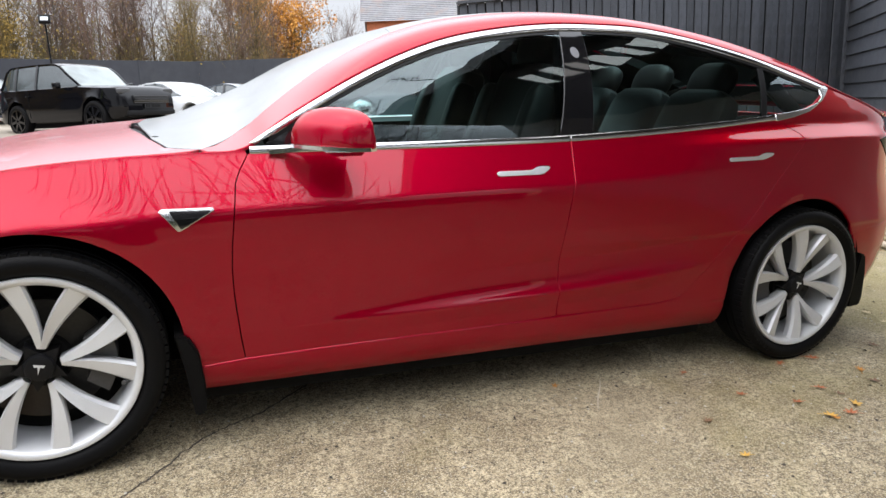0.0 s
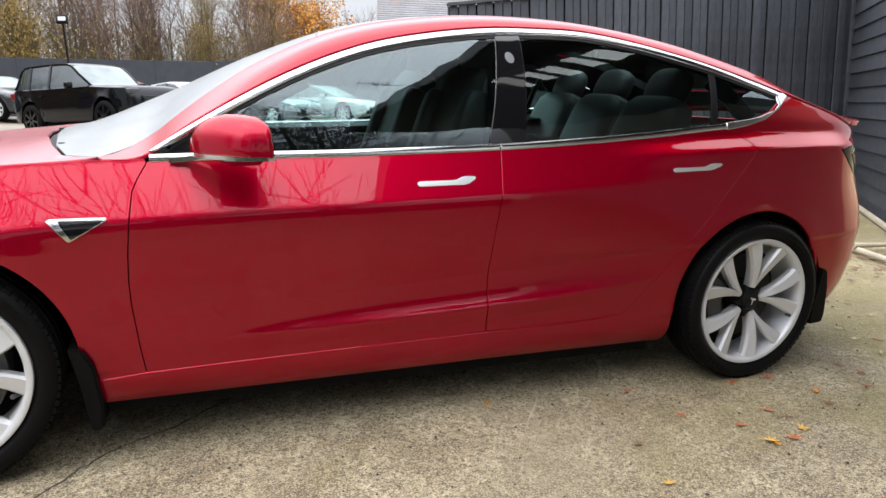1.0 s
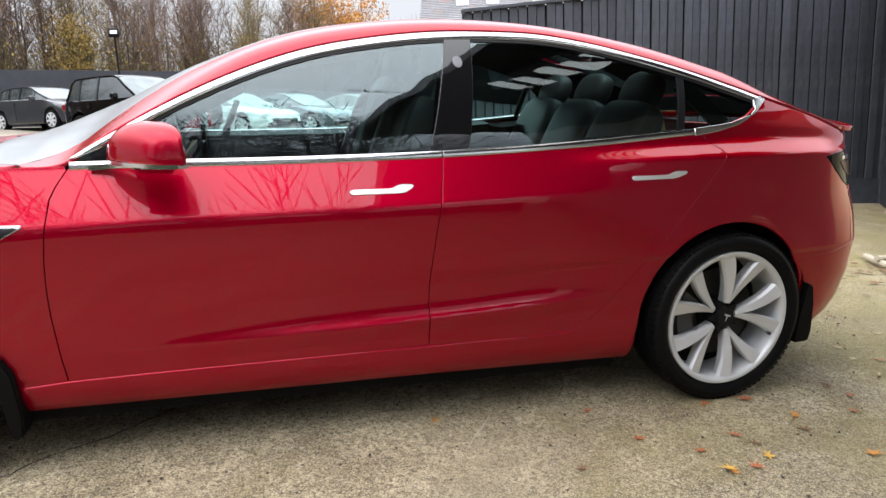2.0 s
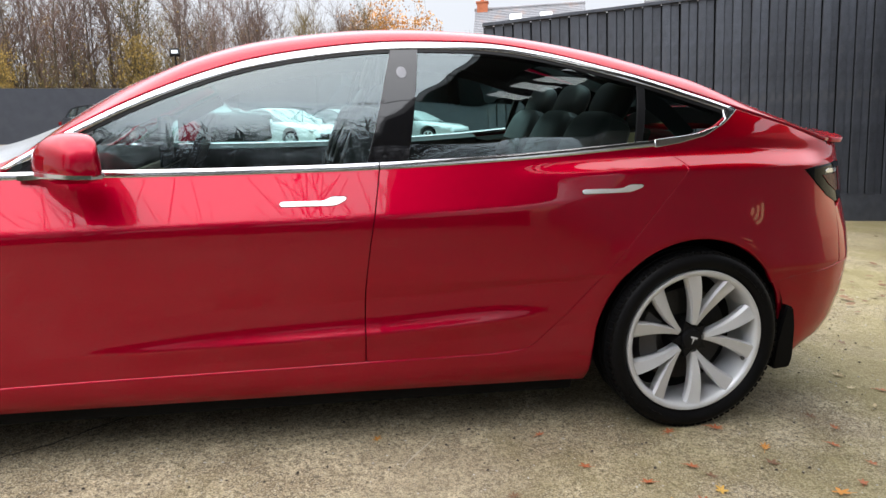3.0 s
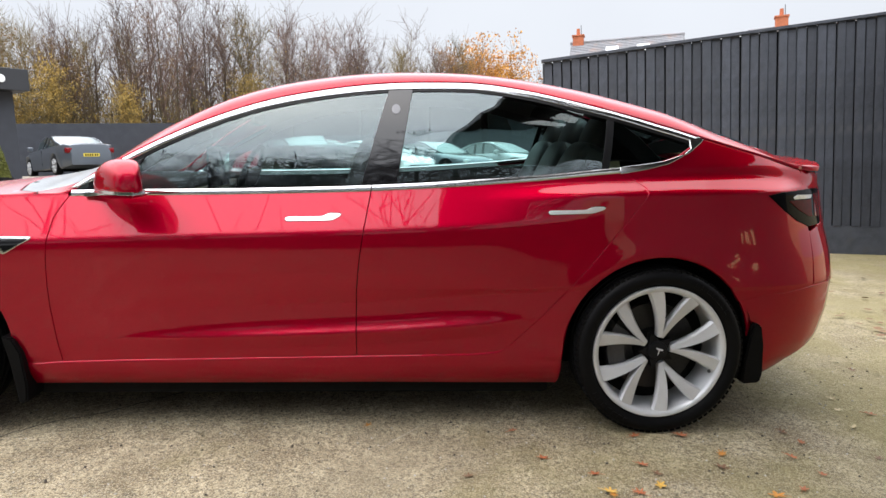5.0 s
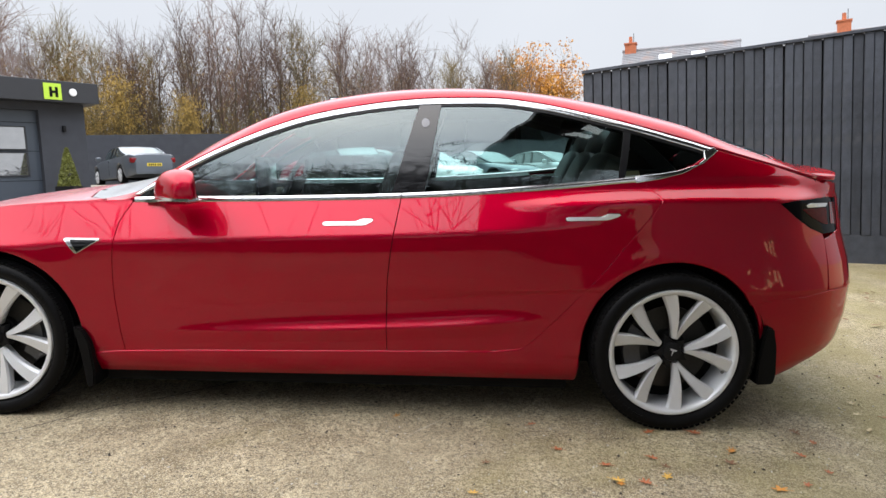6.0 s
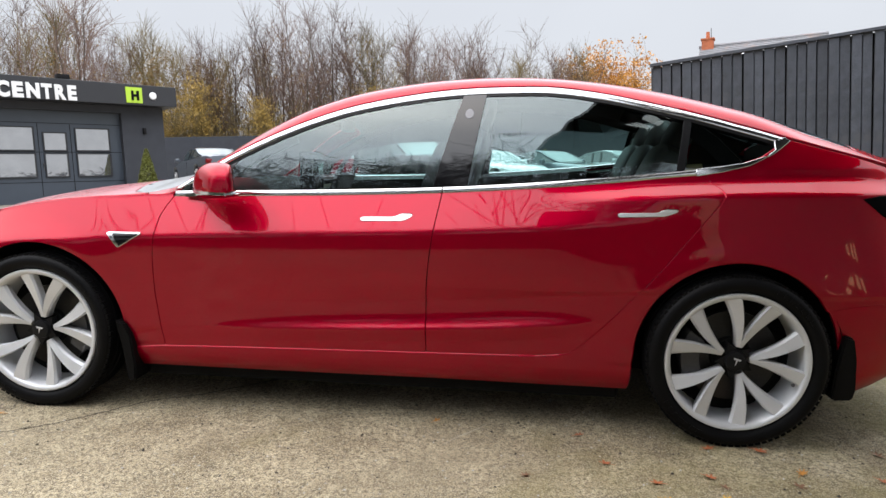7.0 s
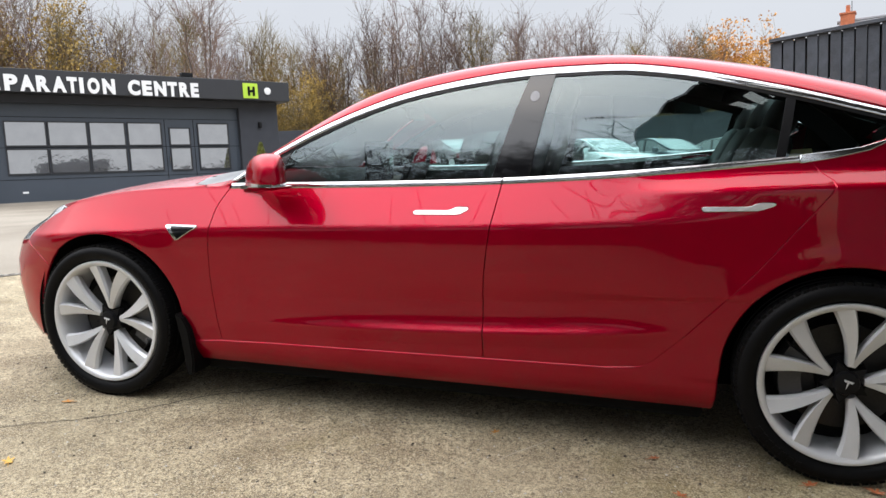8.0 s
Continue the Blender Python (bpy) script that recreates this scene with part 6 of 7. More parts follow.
# the orange tree and a slim bare one by the houses
KINDS.append((tree_meshes(21, 8.2, 6, BARK, TWIG_OLIVE, 13000, LEAF_ORANGE, 1.9, 0.09, 0.0), "broad tree full of orange autumn leaves"))
plant(6, 8.2, 44.5, 30, 0.95)
plant(3, 13.6, 49.9, 10, 0.8)
# leafy ochre trees and golden bushes at the wood's edge
KINDS.append((tree_meshes(41, 8.0, 3, BARK, TWIG_OLIVE, 5200, LEAF_OCHRE, 1.1, 0.065, 0.35), "tree with many ochre leaves still on its twigs"))
for az, d, size in ((-49.5, 35.2, 0.92), (-44.5, 35.0, 1.0), (-41.5, 35.4, 0.7), (-27.5, 35.0, 0.55), (-25.0, 35.6, 0.62), (-20.5, 35.2, 0.5), (-12.0, 35.5, 0.55), (-55.0, 35.5, 0.9)):
    plant(7, 1.5 + d * math.sin(radians(az)), -2.5 + d * math.cos(radians(az)), az * 7, size)

# low scrub along the foot of the wood
st = Sticks()
lv = Sticks()
for i in range(6500):
    az = radians(rng.uniform(-64, 24))
    d = rng.uniform(34.5, 41.0) + (9 if az > radians(6) else 0)
    x, y = 1.5 + d * math.sin(az), -2.5 + d * math.cos(az)
    z = gz(x, y)
    h = rng.uniform(1.5, 4.6)
    a = np.array([x, y, z - 0.1])
    b = a + np.array([rng.normal(0, 0.35), rng.normal(0, 0.35), h * 0.55])
    c = b + np.array([rng.normal(0, 0.45), rng.normal(0, 0.45), h * 0.45])
    st.stick(a, b, 0.016, 0.011)
    st.stick(b, c, 0.011, 0.004)
    for k in range(3):
        g = a + (c - a) * rng.uniform(0.4, 1.0)
        st.stick(g, g + rng.normal(0, 0.3, 3) + np.array([0, 0, 0.25]), 0.007, 0.004)
    for k in range(6):
        lv.leaf(a + (c - a) * rng.uniform(0.25, 1.0) + rng.normal(0, 0.2, 3), rng.uniform(0.03, 0.07), rng)
scrub = thing("scrub", Matrix.Identity(4), "tangled brown winter scrub along the edge of the wood", "scrub", kind="stuff")
part("stems", st.mesh("stems", TWIG_OLIVE), None, scrub)
part("leaves", lv.mesh("leaves", LEAF_OLIVE), None, scrub)

# the ground beyond the far wall rises as a low leafy bank
bank_mat = mat("leaf_litter_bank", (0.15, 0.11, 0.055), rough=0.95, var=0.5, scale=0.8, fine=6)
bm = bmesh.new()
rows = []
for d, h in ((33.5, 0.0), (35.5, 0.7), (40, 1.5), (50, 2.4), (60, 2.6), (64, -0.5)):
    r = []
    for i in range(41):
        az = radians(-75 + 110 * i / 40)
        dd = d + (8 if math.degrees(az) > 6 else 8 * max(0, min(1, (math.degrees(az) + 2) / 8)))
        x, y = 1.5 + dd * math.sin(az), -2.5 + dd * math.cos(az)
        r.append(bm.verts.new((x, y, gz(x, y) - 0.05 + h * (0.8 + 0.3 * noise.noise((x * 0.2, y * 0.2, 0))))))
    rows.append(r)
for a, b in zip(rows, rows[1:]):
    for i in range(40):
        bm.faces.new((a[i], a[i + 1], b[i + 1], b[i]))
tagged(part("bank", bm, bank_mat), "low bank covered in brown leaf litter", "ground", kind="structure")

# behind the walk, unseen: an evergreen hedge and large bare trees, which the glossy car mirrors
hv = Sticks()
for i in range(10000):
    x = rng.uniform(-9, 3.5)
    hh = 1.0 + 0.08 * math.sin(x * 1.3) + 0.06 * math.sin(x * 3.1)
    z = rng.uniform(0, 1) ** 0.7 * hh
    y = -3.95 + rng.choice((-1, 1)) * rng.uniform(0.42, 0.55) * (1 - 0.2 * z / hh)
    hv.leaf((x, y, gz(x, y) + z), rng.uniform(0.03, 0.06), rng)
# Low hedge added close by, so the doors mirror a dark band.
hedge = thing("hedge", Matrix.Identity(4), "unseen low evergreen hedge, added for the dark band the doors mirror", "hedge", kind="stuff")
part("leaves", hv.mesh("leaves", EVERGREEN), None, hedge)
bm = bmesh.new()
rows = []
for i in range(24):
    x0 = -9 + 12.5 * i / 23
    z0, hh = gz(x0, -3.95), 0.92 + 0.08 * math.sin(x0 * 1.3) + 0.06 * math.sin(x0 * 3.1)
    rows.append([bm.verts.new((x0, y, z)) for y, z in ((-4.4, z0 - 0.1), (-4.35, z0 + hh), (-3.55, z0 + hh), (-3.5, z0 - 0.1))])
for p, q in zip(rows, rows[1:]):
    for k in range(3):
        bm.faces.new((p[k], q[k], q[k + 1], p[k + 1]))
bm.faces.new(rows[0])
bm.faces.new(rows[-1][::-1])
part("inner_growth", bm, EVERGREEN, hedge, smooth=False)
# Bark darkened so mirrored branches stand out as silhouettes against the sky.
BARK_DARK = mat("dark_silhouette_bark", (0.030, 0.026, 0.022), rough=0.85, var=0.3, scale=4)
KINDS.append((tree_meshes(31, 7.2, 4, BARK_DARK, BARK_DARK, 0, None, 1.6, twigs=4, limb=0.2), "large spreading bare tree"))
for x, y, r_, s_ in ((-1.5, -7.4, 20, 1.2), (2.4, -7.0, 140, 1.2), (-5.0, -8.0, 250, 1.2), (-9.5, -10, 80, 1.2), (-14, -4, 10, 1.1), (0.5, -8.6, 300, 1.2), (-12, -13, 30, 1.2)):
    plant(8, x, y, r_, s_)["group"] = "trees along the lane"

# ---- houses beyond the fence ----
SLATE = mat("weathered_roof_slates", (0.205, 0.205, 0.215), rough=0.8, var=0.25, scale=0.9, fine=9, stain=(0.26, 0.20, 0.18), stain_scale=1.1, stain_at=0.62)
BRICK = mat("orange_red_brick", (0.42, 0.13, 0.06), rough=0.85, var=0.25, scale=2, fine=12)
UPVC = mat("white_window_frame", (0.7, 0.7, 0.7), rough=0.4, var=0.05)


def house(a, b, ridge_z, eave_z, depth_f, chimney_at, chim_top, skylights, label):
    m = along((a[0], a[1], 0), (b[0], b[1], 0))
    ln = math.hypot(b[0] - a[0], b[1] - a[1])
    h = thing("house", m, label, "house", "houses beyond the fence")
    bm = bmesh.new()
    g = [(-depth_f, -0.5), (depth_f, -0.5), (depth_f, eave_z - 0.1), (0, ridge_z - 0.15), (-depth_f, eave_z - 0.1)]
    va = [bm.verts.new((0.25, y, z)) for y, z in g]
    vb = [bm.verts.new((ln - 0.25, y, z)) for y, z in g]
    bm.faces.new(va)
    bm.faces.new(vb[::-1])
    for i in range(5):
        bm.faces.new((va[i], va[(i + 1) % 5], vb[(i + 1) % 5], vb[i]))
    bmesh.ops.recalc_face_normals(bm, faces=bm.faces)
    part("wall", bm, BRICK, h, smooth=False)
    n = 22
    for sg in (-1, 1):
        bm = bmesh.new()
        line = []
        for i in range(n):
            for q, lift in ((i / n, 0.0), ((i + 1) / n, 0.055)):
                line.append((sg * depth_f * 1.06 * q, ridge_z + (eave_z - ridge_z) * 1.06 * q + lift))
        va = [bm.verts.new((-0.15, y, z)) for y, z in line]
        vb = [bm.verts.new((ln + 0.15, y, z)) for y, z in line]
        for i in range(len(line) - 1):
            bm.faces.new((va[i], vb[i], vb[i + 1], va[i + 1]))
        bmesh.ops.recalc_face_normals(bm, faces=bm.faces)
        part("roof", bm, SLATE, h, "grey slate roof", smooth=False)
    bm = bmesh.new()
    tube(bm, (-0.2, 0, ridge_z + 0.03), (ln + 0.2, 0, ridge_z + 0.03), 0.11, n=8)
    part("ridge_tiles", bm, SLATE, h)
    for q in chimney_at:
        c = part("chimney", bx(q - 0.36, q + 0.36, -0.36, 0.36, ridge_z - 2.4, chim_top - 0.35, bevel=0.01), BRICK, h, "orange brick chimney stack", smooth=False)
        part("chimney_cap", bx(q - 0.42, q + 0.42, -0.42, 0.42, chim_top - 0.42, chim_top - 0.33), BRICK, c, smooth=False)
        bm = bmesh.new()
        tube(bm, (q, 0, chim_top - 0.35), (q, 0, chim_top + 0.12), 0.13, 0.11, n=12)
        part("chimney_pot", bm, BRICK, c)
        bm = bmesh.new()
        tube(bm, (q + 0.2, 0, chim_top - 0.35), (q + 0.2, 0, chim_top + 0.35), 0.02, n=5)
        part("cowl", bm, SATIN_BLACK, c)
    sl_ = math.atan2(ridge_z - eave_z, depth_f)
    for u_, q in skylights:
        mm = Matrix.Translation((u_, -depth_f * q, ridge_z + (eave_z - ridge_z) * q + 0.06)) @ Matrix.Rotation(sl_, 4, "X")
        w = part("skylight", bx(-0.4, 0.4, -0.5, 0.5, -0.02, 0.05, bevel=0.01, m=mm), UPVC, h, "pale roof window", smooth=False)
        part("pane", bx(-0.33, 0.33, -0.43, 0.43, 0.052, 0.06, m=mm), LAMP_CLEAR, w, smooth=False)
    return h


house((13.9, 44.6), (20.6, 42.4), 9.6, 6.7, 4.2, (0.35,), 10.45, ((2.6, 0.32), (4.6, 0.32)), "brick house with a grey slate roof, roof windows and a chimney")
house((24.2, 40.2), (33.5, 35.6), 9.25, 6.7, 4.2, (1.7,), 10.3, (), "brick house with a long slate roof and a chimney")
house((20.7, 43.9), (26.0, 42.2), 8.6, 6.3, 3.8, (), 9.0, (), "lower brick house wing with a slate roof")


# ---- parked cars ----
CAR_BLACK = mat("black_car_paint", (0.003, 0.003, 0.004), rough=0.06, var=0.1, spec=0.32)
CAR_WHITE = mat("white_car_paint", (0.68, 0.70, 0.72), rough=0.3, var=0.03, coat=1.0)
CAR_GREY = mat("blue_grey_car_paint", (0.10, 0.115, 0.135), rough=0.3, metal=0.4, var=0.05, coat=1.0)
CAR_DARK = mat("dark_grey_car_paint", (0.035, 0.037, 0.042), rough=0.3, metal=0.3, var=0.05, coat=1.0)
CAR_SILVER = mat("pale_silver_car_paint", (0.42, 0.44, 0.45), rough=0.3, metal=0.4, var=0.05, coat=1.0)
PLATE_Y = mat("yellow_plate", (0.65, 0.50, 0.06), rough=0.4, var=0.03)
PLATE_W = mat("white_plate", (0.7, 0.7, 0.68), rough=0.4, var=0.03)

SHAPES = {
    # length, width, wheel radius, front axle, wheelbase, body top line (x from the nose, z), cabin: base x0, top x0, top x1, base x1, roof height, belt height
    "suv": dict(L=5.0, W=2.0, R=0.41, ax=0.90, wb=3.0, top=[(0, 0.74), (0.05, 1.00), (0.2, 1.11), (1.35, 1.19), (1.5, 1.20), (4.6, 1.21), (4.85, 1.17), (5.0, 0.9)], cab=(1.50, 2.28, 4.50, 4.88), roof=1.86, belt=1.18, sill=0.42, side=0.86),
    "saloon": dict(L=4.7, W=1.85, R=0.33, ax=0.88, wb=2.85, top=[(0, 0.52), (0.08, 0.66), (0.4, 0.78), (1.25, 0.92), (1.5, 0.94), (3.9, 1.0), (4.5, 1.03), (4.66, 0.98), (4.7, 0.7)], cab=(1.15, 2.05, 3.05, 4.15), roof=1.44, belt=0.93, sill=0.30, side=0.78),
    "hatch": dict(L=4.3, W=1.82, R=0.32, ax=0.88, wb=2.64, top=[(0, 0.5), (0.08, 0.68), (0.35, 0.80), (1.15, 0.98), (1.4, 1.0), (3.9, 1.05), (4.2, 1.0), (4.3, 0.7)], cab=(1.05, 1.95, 3.45, 4.15), roof=1.48, belt=0.97, sill=0.30, side=0.76),
}


def parked_car(kind, m, paint, label, rim_mat, plate_front=None, plate_rear=None):
    """A parked car; local x runs from the nose to the tail, y across, z up from the ground."""
    S = SHAPES[kind]
    c = thing("parked_car", m, label, "car", "cars parked across the yard")
    L, W, R_ = S["L"], S["W"], S["R"]
    tx_, tz_ = [p[0] for p in S["top"]], [p[1] for p in S["top"]]
    axles = (S["ax"], S["ax"] + S["wb"])
    bm = bmesh.new()
    rings = []
    xs = sorted({*np.linspace(0, L, 41).tolist(), 0.04, L - 0.04})
    for x in xs:
        e = min(x, L - x)
        w = W / 2 * (1 - 0.30 * max(0, 1 - e / 0.75) ** 2.2)
        zt = float(np.interp(x, tx_, tz_))
        zb = S["sill"] - 0.1 + 0.12 * max(0, 1 - e / 0.5)
        low = zb
        for ax_ in axles:
            if abs(x - ax_) < R_ + 0.06:
                low = max(low, R_ + math.sqrt((R_ + 0.06) ** 2 - (x - ax_) ** 2))
        low = min(low, zt - 0.12)
        side = [(0.0, low), (w * 0.93, low), (w * 0.985, low + 0.04), (w, max(low + 0.05, min(S["side"] * 0.75, zt - 0.1))), (w * 0.995, max(low + 0.06, min(S["side"], zt - 0.06))), (w * 0.95, zt - 0.02), (w * 0.88, zt + 0.01), (w * 0.45, zt + 0.035), (0.0, zt + 0.04)]
        ring = [(y, z) for y, z in side] + [(-y, z) for y, z in side[-2:0:-1]]
        rings.append([bm.verts.new((x, y, z)) for y, z in ring])
    k = len(rings[0])
    for a, b in zip(rings, rings[1:]):
        for i in range(k):
            bm.faces.new((a[i], b[i], b[(i + 1) % k], a[(i + 1) % k]))
    bm.faces.new(rings[0])
    bm.faces.new(rings[-1][::-1])
    bmesh.ops.recalc_face_normals(bm, faces=bm.faces)
    part("body", bm, paint, c, auto=0.7)
    # cabin glass and painted roof
    x0, x1, x2, x3 = S["cab"]
    zb, zr = S["belt"], S["roof"]
    wb_, wr_ = W / 2 * 0.90, W / 2 * 0.68
    fine = np.linspace(x0, x3, 240)
    raw = np.interp(fine, [x0, x1, x1 + 0.25, (x1 + x2) / 2, x2 - 0.25, x2, x3], [zb, zr - 0.06, zr - 0.015, zr, zr - 0.015, zr - 0.05, zb + 0.03])
    soft_line = np.convolve(np.pad(raw, 9, mode="edge"), np.ones(19) / 19, "valid")

    def crown(x):
        return np.interp(x, fine, soft_line)

    def half_width(x, z):
        e_ = min(x - x0, x3 - x) / 0.7
        return (wb_ + (wr_ - wb_) * max(0.0, (z - zb) / (zr - zb))) * (0.80 + 0.20 * smoothstep(0, 1, np.array(e_)))

    def loft(xs_, rows_):
        """A skin over the cabin; rows_ gives share of the width and drop below the crown."""
        b_ = bmesh.new()
        g_ = []
        for x in xs_:
            zt_ = float(crown(x))
            g_.append([b_.verts.new((x, q * float(half_width(x, zt_ - d_)), zt_ - d_ * min(1.0, (zt_ - zb) / 0.12 + 0.05))) for q, d_ in rows_])
        for p_, q_ in zip(g_, g_[1:]):
            for i in range(len(rows_) - 1):
                b_.faces.new((p_[i], q_[i], q_[i + 1], p_[i + 1]))
        bmesh.ops.recalc_face_normals(b_, faces=b_.faces)
        return b_

    over = [(-1.0, 0.055), (-0.93, 0.022), (-0.75, 0.006), (-0.4, 0.0), (0, -0.004), (0.4, 0.0), (0.75, 0.006), (0.93, 0.022), (1.0, 0.055)]
    bm = loft(np.linspace(x1 - 0.03, x2 + 0.05, 16), over)
    part("roof", bm, paint, c)
    part("windscreen", loft(np.linspace(x0 + 0.03, x1 - 0.03, 10), over), CAR_SCREEN, c, "pale screen, sky reflection and dew in its colour")
    part("rear_screen", loft(np.linspace(x2 + 0.05, x3 - 0.03, 10), over), CAR_SCREEN, c, "pale screen, sky reflection and dew in its colour")
    for sg in (-1, 1):
        bm = bmesh.new()
        g_ = []
        for x in np.linspace(x0 + 0.04, x3 - 0.04, 28):
            zt_ = max(zb + 0.01, float(crown(x)) - 0.05)
            g_.append([bm.verts.new((x, sg * float(half_width(x, z)), z)) for z in np.linspace(zb - 0.02, zt_, 5)])
        for p_, q_ in zip(g_, g_[1:]):
            for i in range(4):
                bm.faces.new((p_[i], q_[i], q_[i + 1], p_[i + 1]))
        bmesh.ops.recalc_face_normals(bm, faces=bm.faces)
        part("side_window", bm, CAR_GLASS, c, "dark reflective side windows")
        # the pillars and the bright or black line of the roof rail
        for xs_, wd in ((np.linspace(x0 + 0.02, x1, 8), 0.055), (np.linspace(x1, x2, 12), 0.04), (np.linspace(x2, x3 - 0.02, 8), 0.075)):
            bm = bmesh.new()
            rail(bm, [(x, sg * float(half_width(x, float(crown(x)) - 0.05)) * 1.005, max(zb, float(crown(x)) - 0.05)) for x in xs_], 0.03, wd)
            part("pillar", bm, paint, c)
        for q in (0.40, 0.78):
            xa = x1 + (x2 - x1) * q - 0.05
            bm = bmesh.new()
            rail(bm, [(xa + 0.05 * k, sg * float(half_width(xa, zb + (zr - 0.06 - zb) * k)) * 1.004, zb + (float(crown(xa)) - 0.05 - zb) * k) for k in (0, 0.33, 0.66, 1.0)], 0.03 if q < 0.5 else 0.025, 0.075, up=(1, 0, 0))
            part("door_pillar", bm, GLOSS_BLACK, c, smooth=False)
        # mirrors, lamps and wheels
        part("door_mirror", soft_box(x0 + 0.42, x0 + 0.56, sg * (W / 2 + 0.10) - 0.09, sg * (W / 2 + 0.10) + 0.09, zb - 0.02, zb + 0.14, 0.03), paint, c)
        part("headlamp", soft_box(0.06, 0.42, sg * W * 0.33 - 0.16, sg * W * 0.33 + 0.16, np.interp(0.2, tx_, tz_) - 0.17, np.interp(0.2, tx_, tz_) - 0.02, 0.03), CALIPER if kind == "suv" else LAMP_CLEAR, c, "clear headlamp")
        part("tail_lamp", soft_box(L - 0.30, L - 0.02, sg * W * 0.35 - 0.14, sg * W * 0.35 + 0.14, S["belt"] - 0.22, S["belt"] - 0.02, 0.03), LAMP_RED, c, "red tail lamp")
        part("door_seam", bx((x1 + x2) / 2 - 0.06, (x1 + x2) / 2 - 0.05, sg * W / 2 * 0.99 - 0.01, sg * W / 2 * 0.99 + 0.012, S["sill"] + 0.05, zb - 0.04), LINER, c, smooth=False)
        for hx_ in (0.16, 0.95):
            part("door_handle", bx((x1 + x2) / 2 - 0.30 + hx_, (x1 + x2) / 2 - 0.12 + hx_, sg * W / 2 * 0.99 - 0.01, sg * W / 2 * 0.99 + 0.02, zb - 0.17, zb - 0.14, bevel=0.005), paint, c)
        for ax_ in axles:
            w = part("wheel", bmesh.new(), LINER, c)
            bm = bmesh.new()
            lathe(bm, [(R_ * 0.70, -0.10), (R_ * 0.72, 0.10), (R_ * 0.85, 0.118), (R_ * 0.96, 0.105), (R_, 0.08), (R_, -0.08), (R_ * 0.9, -0.115), (R_ * 0.70, -0.10)], 32, Matrix.Translation((ax_, sg * (W / 2 - 0.125), R_)) @ Matrix.Rotation(radians(-90 * sg), 4, "X"))
            bmesh.ops.recalc_face_normals(bm, faces=bm.faces)
            part("tyre", bm, RUBBER, w)
            bm = bmesh.new()
            mm = Matrix.Translation((ax_, sg * (W / 2 - 0.02), R_))
            for q in range(7):
                a = 2 * math.pi * q / 7
                box(bm, -0.03, 0.03, -0.02, 0.02, 0.03, R_ * 0.70, m=mm @ Matrix.Rotation(a, 4, "Y"))
            lathe(bm, [(R_ * 0.66, 0.01), (R_ * 0.73, 0.01), (R_ * 0.73, -0.05)], 32, mm @ Matrix.Rotation(radians(-90 * sg), 4, "X"))
            part("rim", bm, rim_mat, w, smooth=False)
            # Black disc in place of the shade inside the rim.
            bm = bmesh.new()
            lathe(bm, [(0.0, -0.06), (R_ * 0.7, -0.06)], 24, mm @ Matrix.Rotation(radians(-90 * sg), 4, "X"))
            part("wheel_shade", bm, LINER, w)
    zf = float(np.interp(0.06, tx_, tz_))
    part("underbody", bx(0.5, L - 0.5, -W / 2 * 0.8, W / 2 * 0.8, 0.2, 0.6), LINER, c, smooth=False)
    g = part("grille", bx(-0.03, 0.08, -W * 0.27, W * 0.27, zf - 0.30, zf - 0.10, bevel=0.02), GLOSS_BLACK, c, "dark grille")
    for q in range(4):
        part("grille_bar", bx(-0.042, -0.02, -W * 0.26, W * 0.26, zf - 0.28 + q * 0.05, zf - 0.265 + q * 0.05), CALIPER if kind == "suv" else SATIN_BLACK, g, smooth=False)
    part("lower_intake", bx(-0.02, 0.15, -W * 0.36, W * 0.36, S["sill"], S["sill"] + 0.12, bevel=0.02), SATIN_BLACK, c)
    for pl, xx in ((plate_front, -0.05), (plate_rear, L + 0.005)):
        if pl:
            zz = (zf - 0.36) if xx < 0 else S["belt"] - 0.28
            p = part("number_plate", bx(xx - 0.006, xx + 0.006, -0.26, 0.26, zz - 0.055, zz + 0.055), pl, c, smooth=False)
            sgn_ = -1 if xx < 0 else 1
            for q in range(6):
                part("plate_bar", bx(xx + sgn_ * 0.007, xx + sgn_ * 0.010, -0.21 + q * 0.072 + (0.02 if q > 3 else 0), -0.165 + q * 0.072 + (0.02 if q > 3 else 0), zz - 0.035, zz + 0.035), LINER, p, smooth=False)
    return c


def parked(kind, x, y, heading, paint, label, rim_mat, pf=None, pr=None):
    """heading: where the nose points, in degrees from east."""
    a = radians(heading + 180)
    S = SHAPES[kind]
    base = Matrix.Translation((x, y, gz(x, y))) @ Matrix.Rotation(a, 4, "Z") @ Matrix.Translation((-S["L"] / 2, 0, 0))
    return parked_car(kind, base, paint, label, rim_mat, pf, pr)


parked("suv", -1.5, 18.7, -48, CAR_BLACK, "large black off-road estate car with black wheels", GLOSS_BLACK, GLOSS_BLACK)
parked("saloon", 0.85, 20.6, -48, CAR_WHITE, "white saloon parked beside the black car", SILVER)
parked("saloon", 2.95, 22.4, -46, CAR_GREY, "blue-grey saloon parked in the row", SILVER)
parked("saloon", 5.5, 23.9, -42, CAR_SILVER, "pale silver saloon parked in the row", SILVER)
parked("hatch", -5.1, 24.4, -42, CAR_DARK, "dark grey hatchback with a pale windscreen", SILVER, PLATE_W)
parked("saloon", -10.4, 23.2, 133, CAR_GREY, "blue-grey saloon seen from its tail", SILVER, None, PLATE_Y)
parked("hatch", -1.5, 26.3, -44, RED_OTHER, "red hatchback at the back of the yard", SILVER)

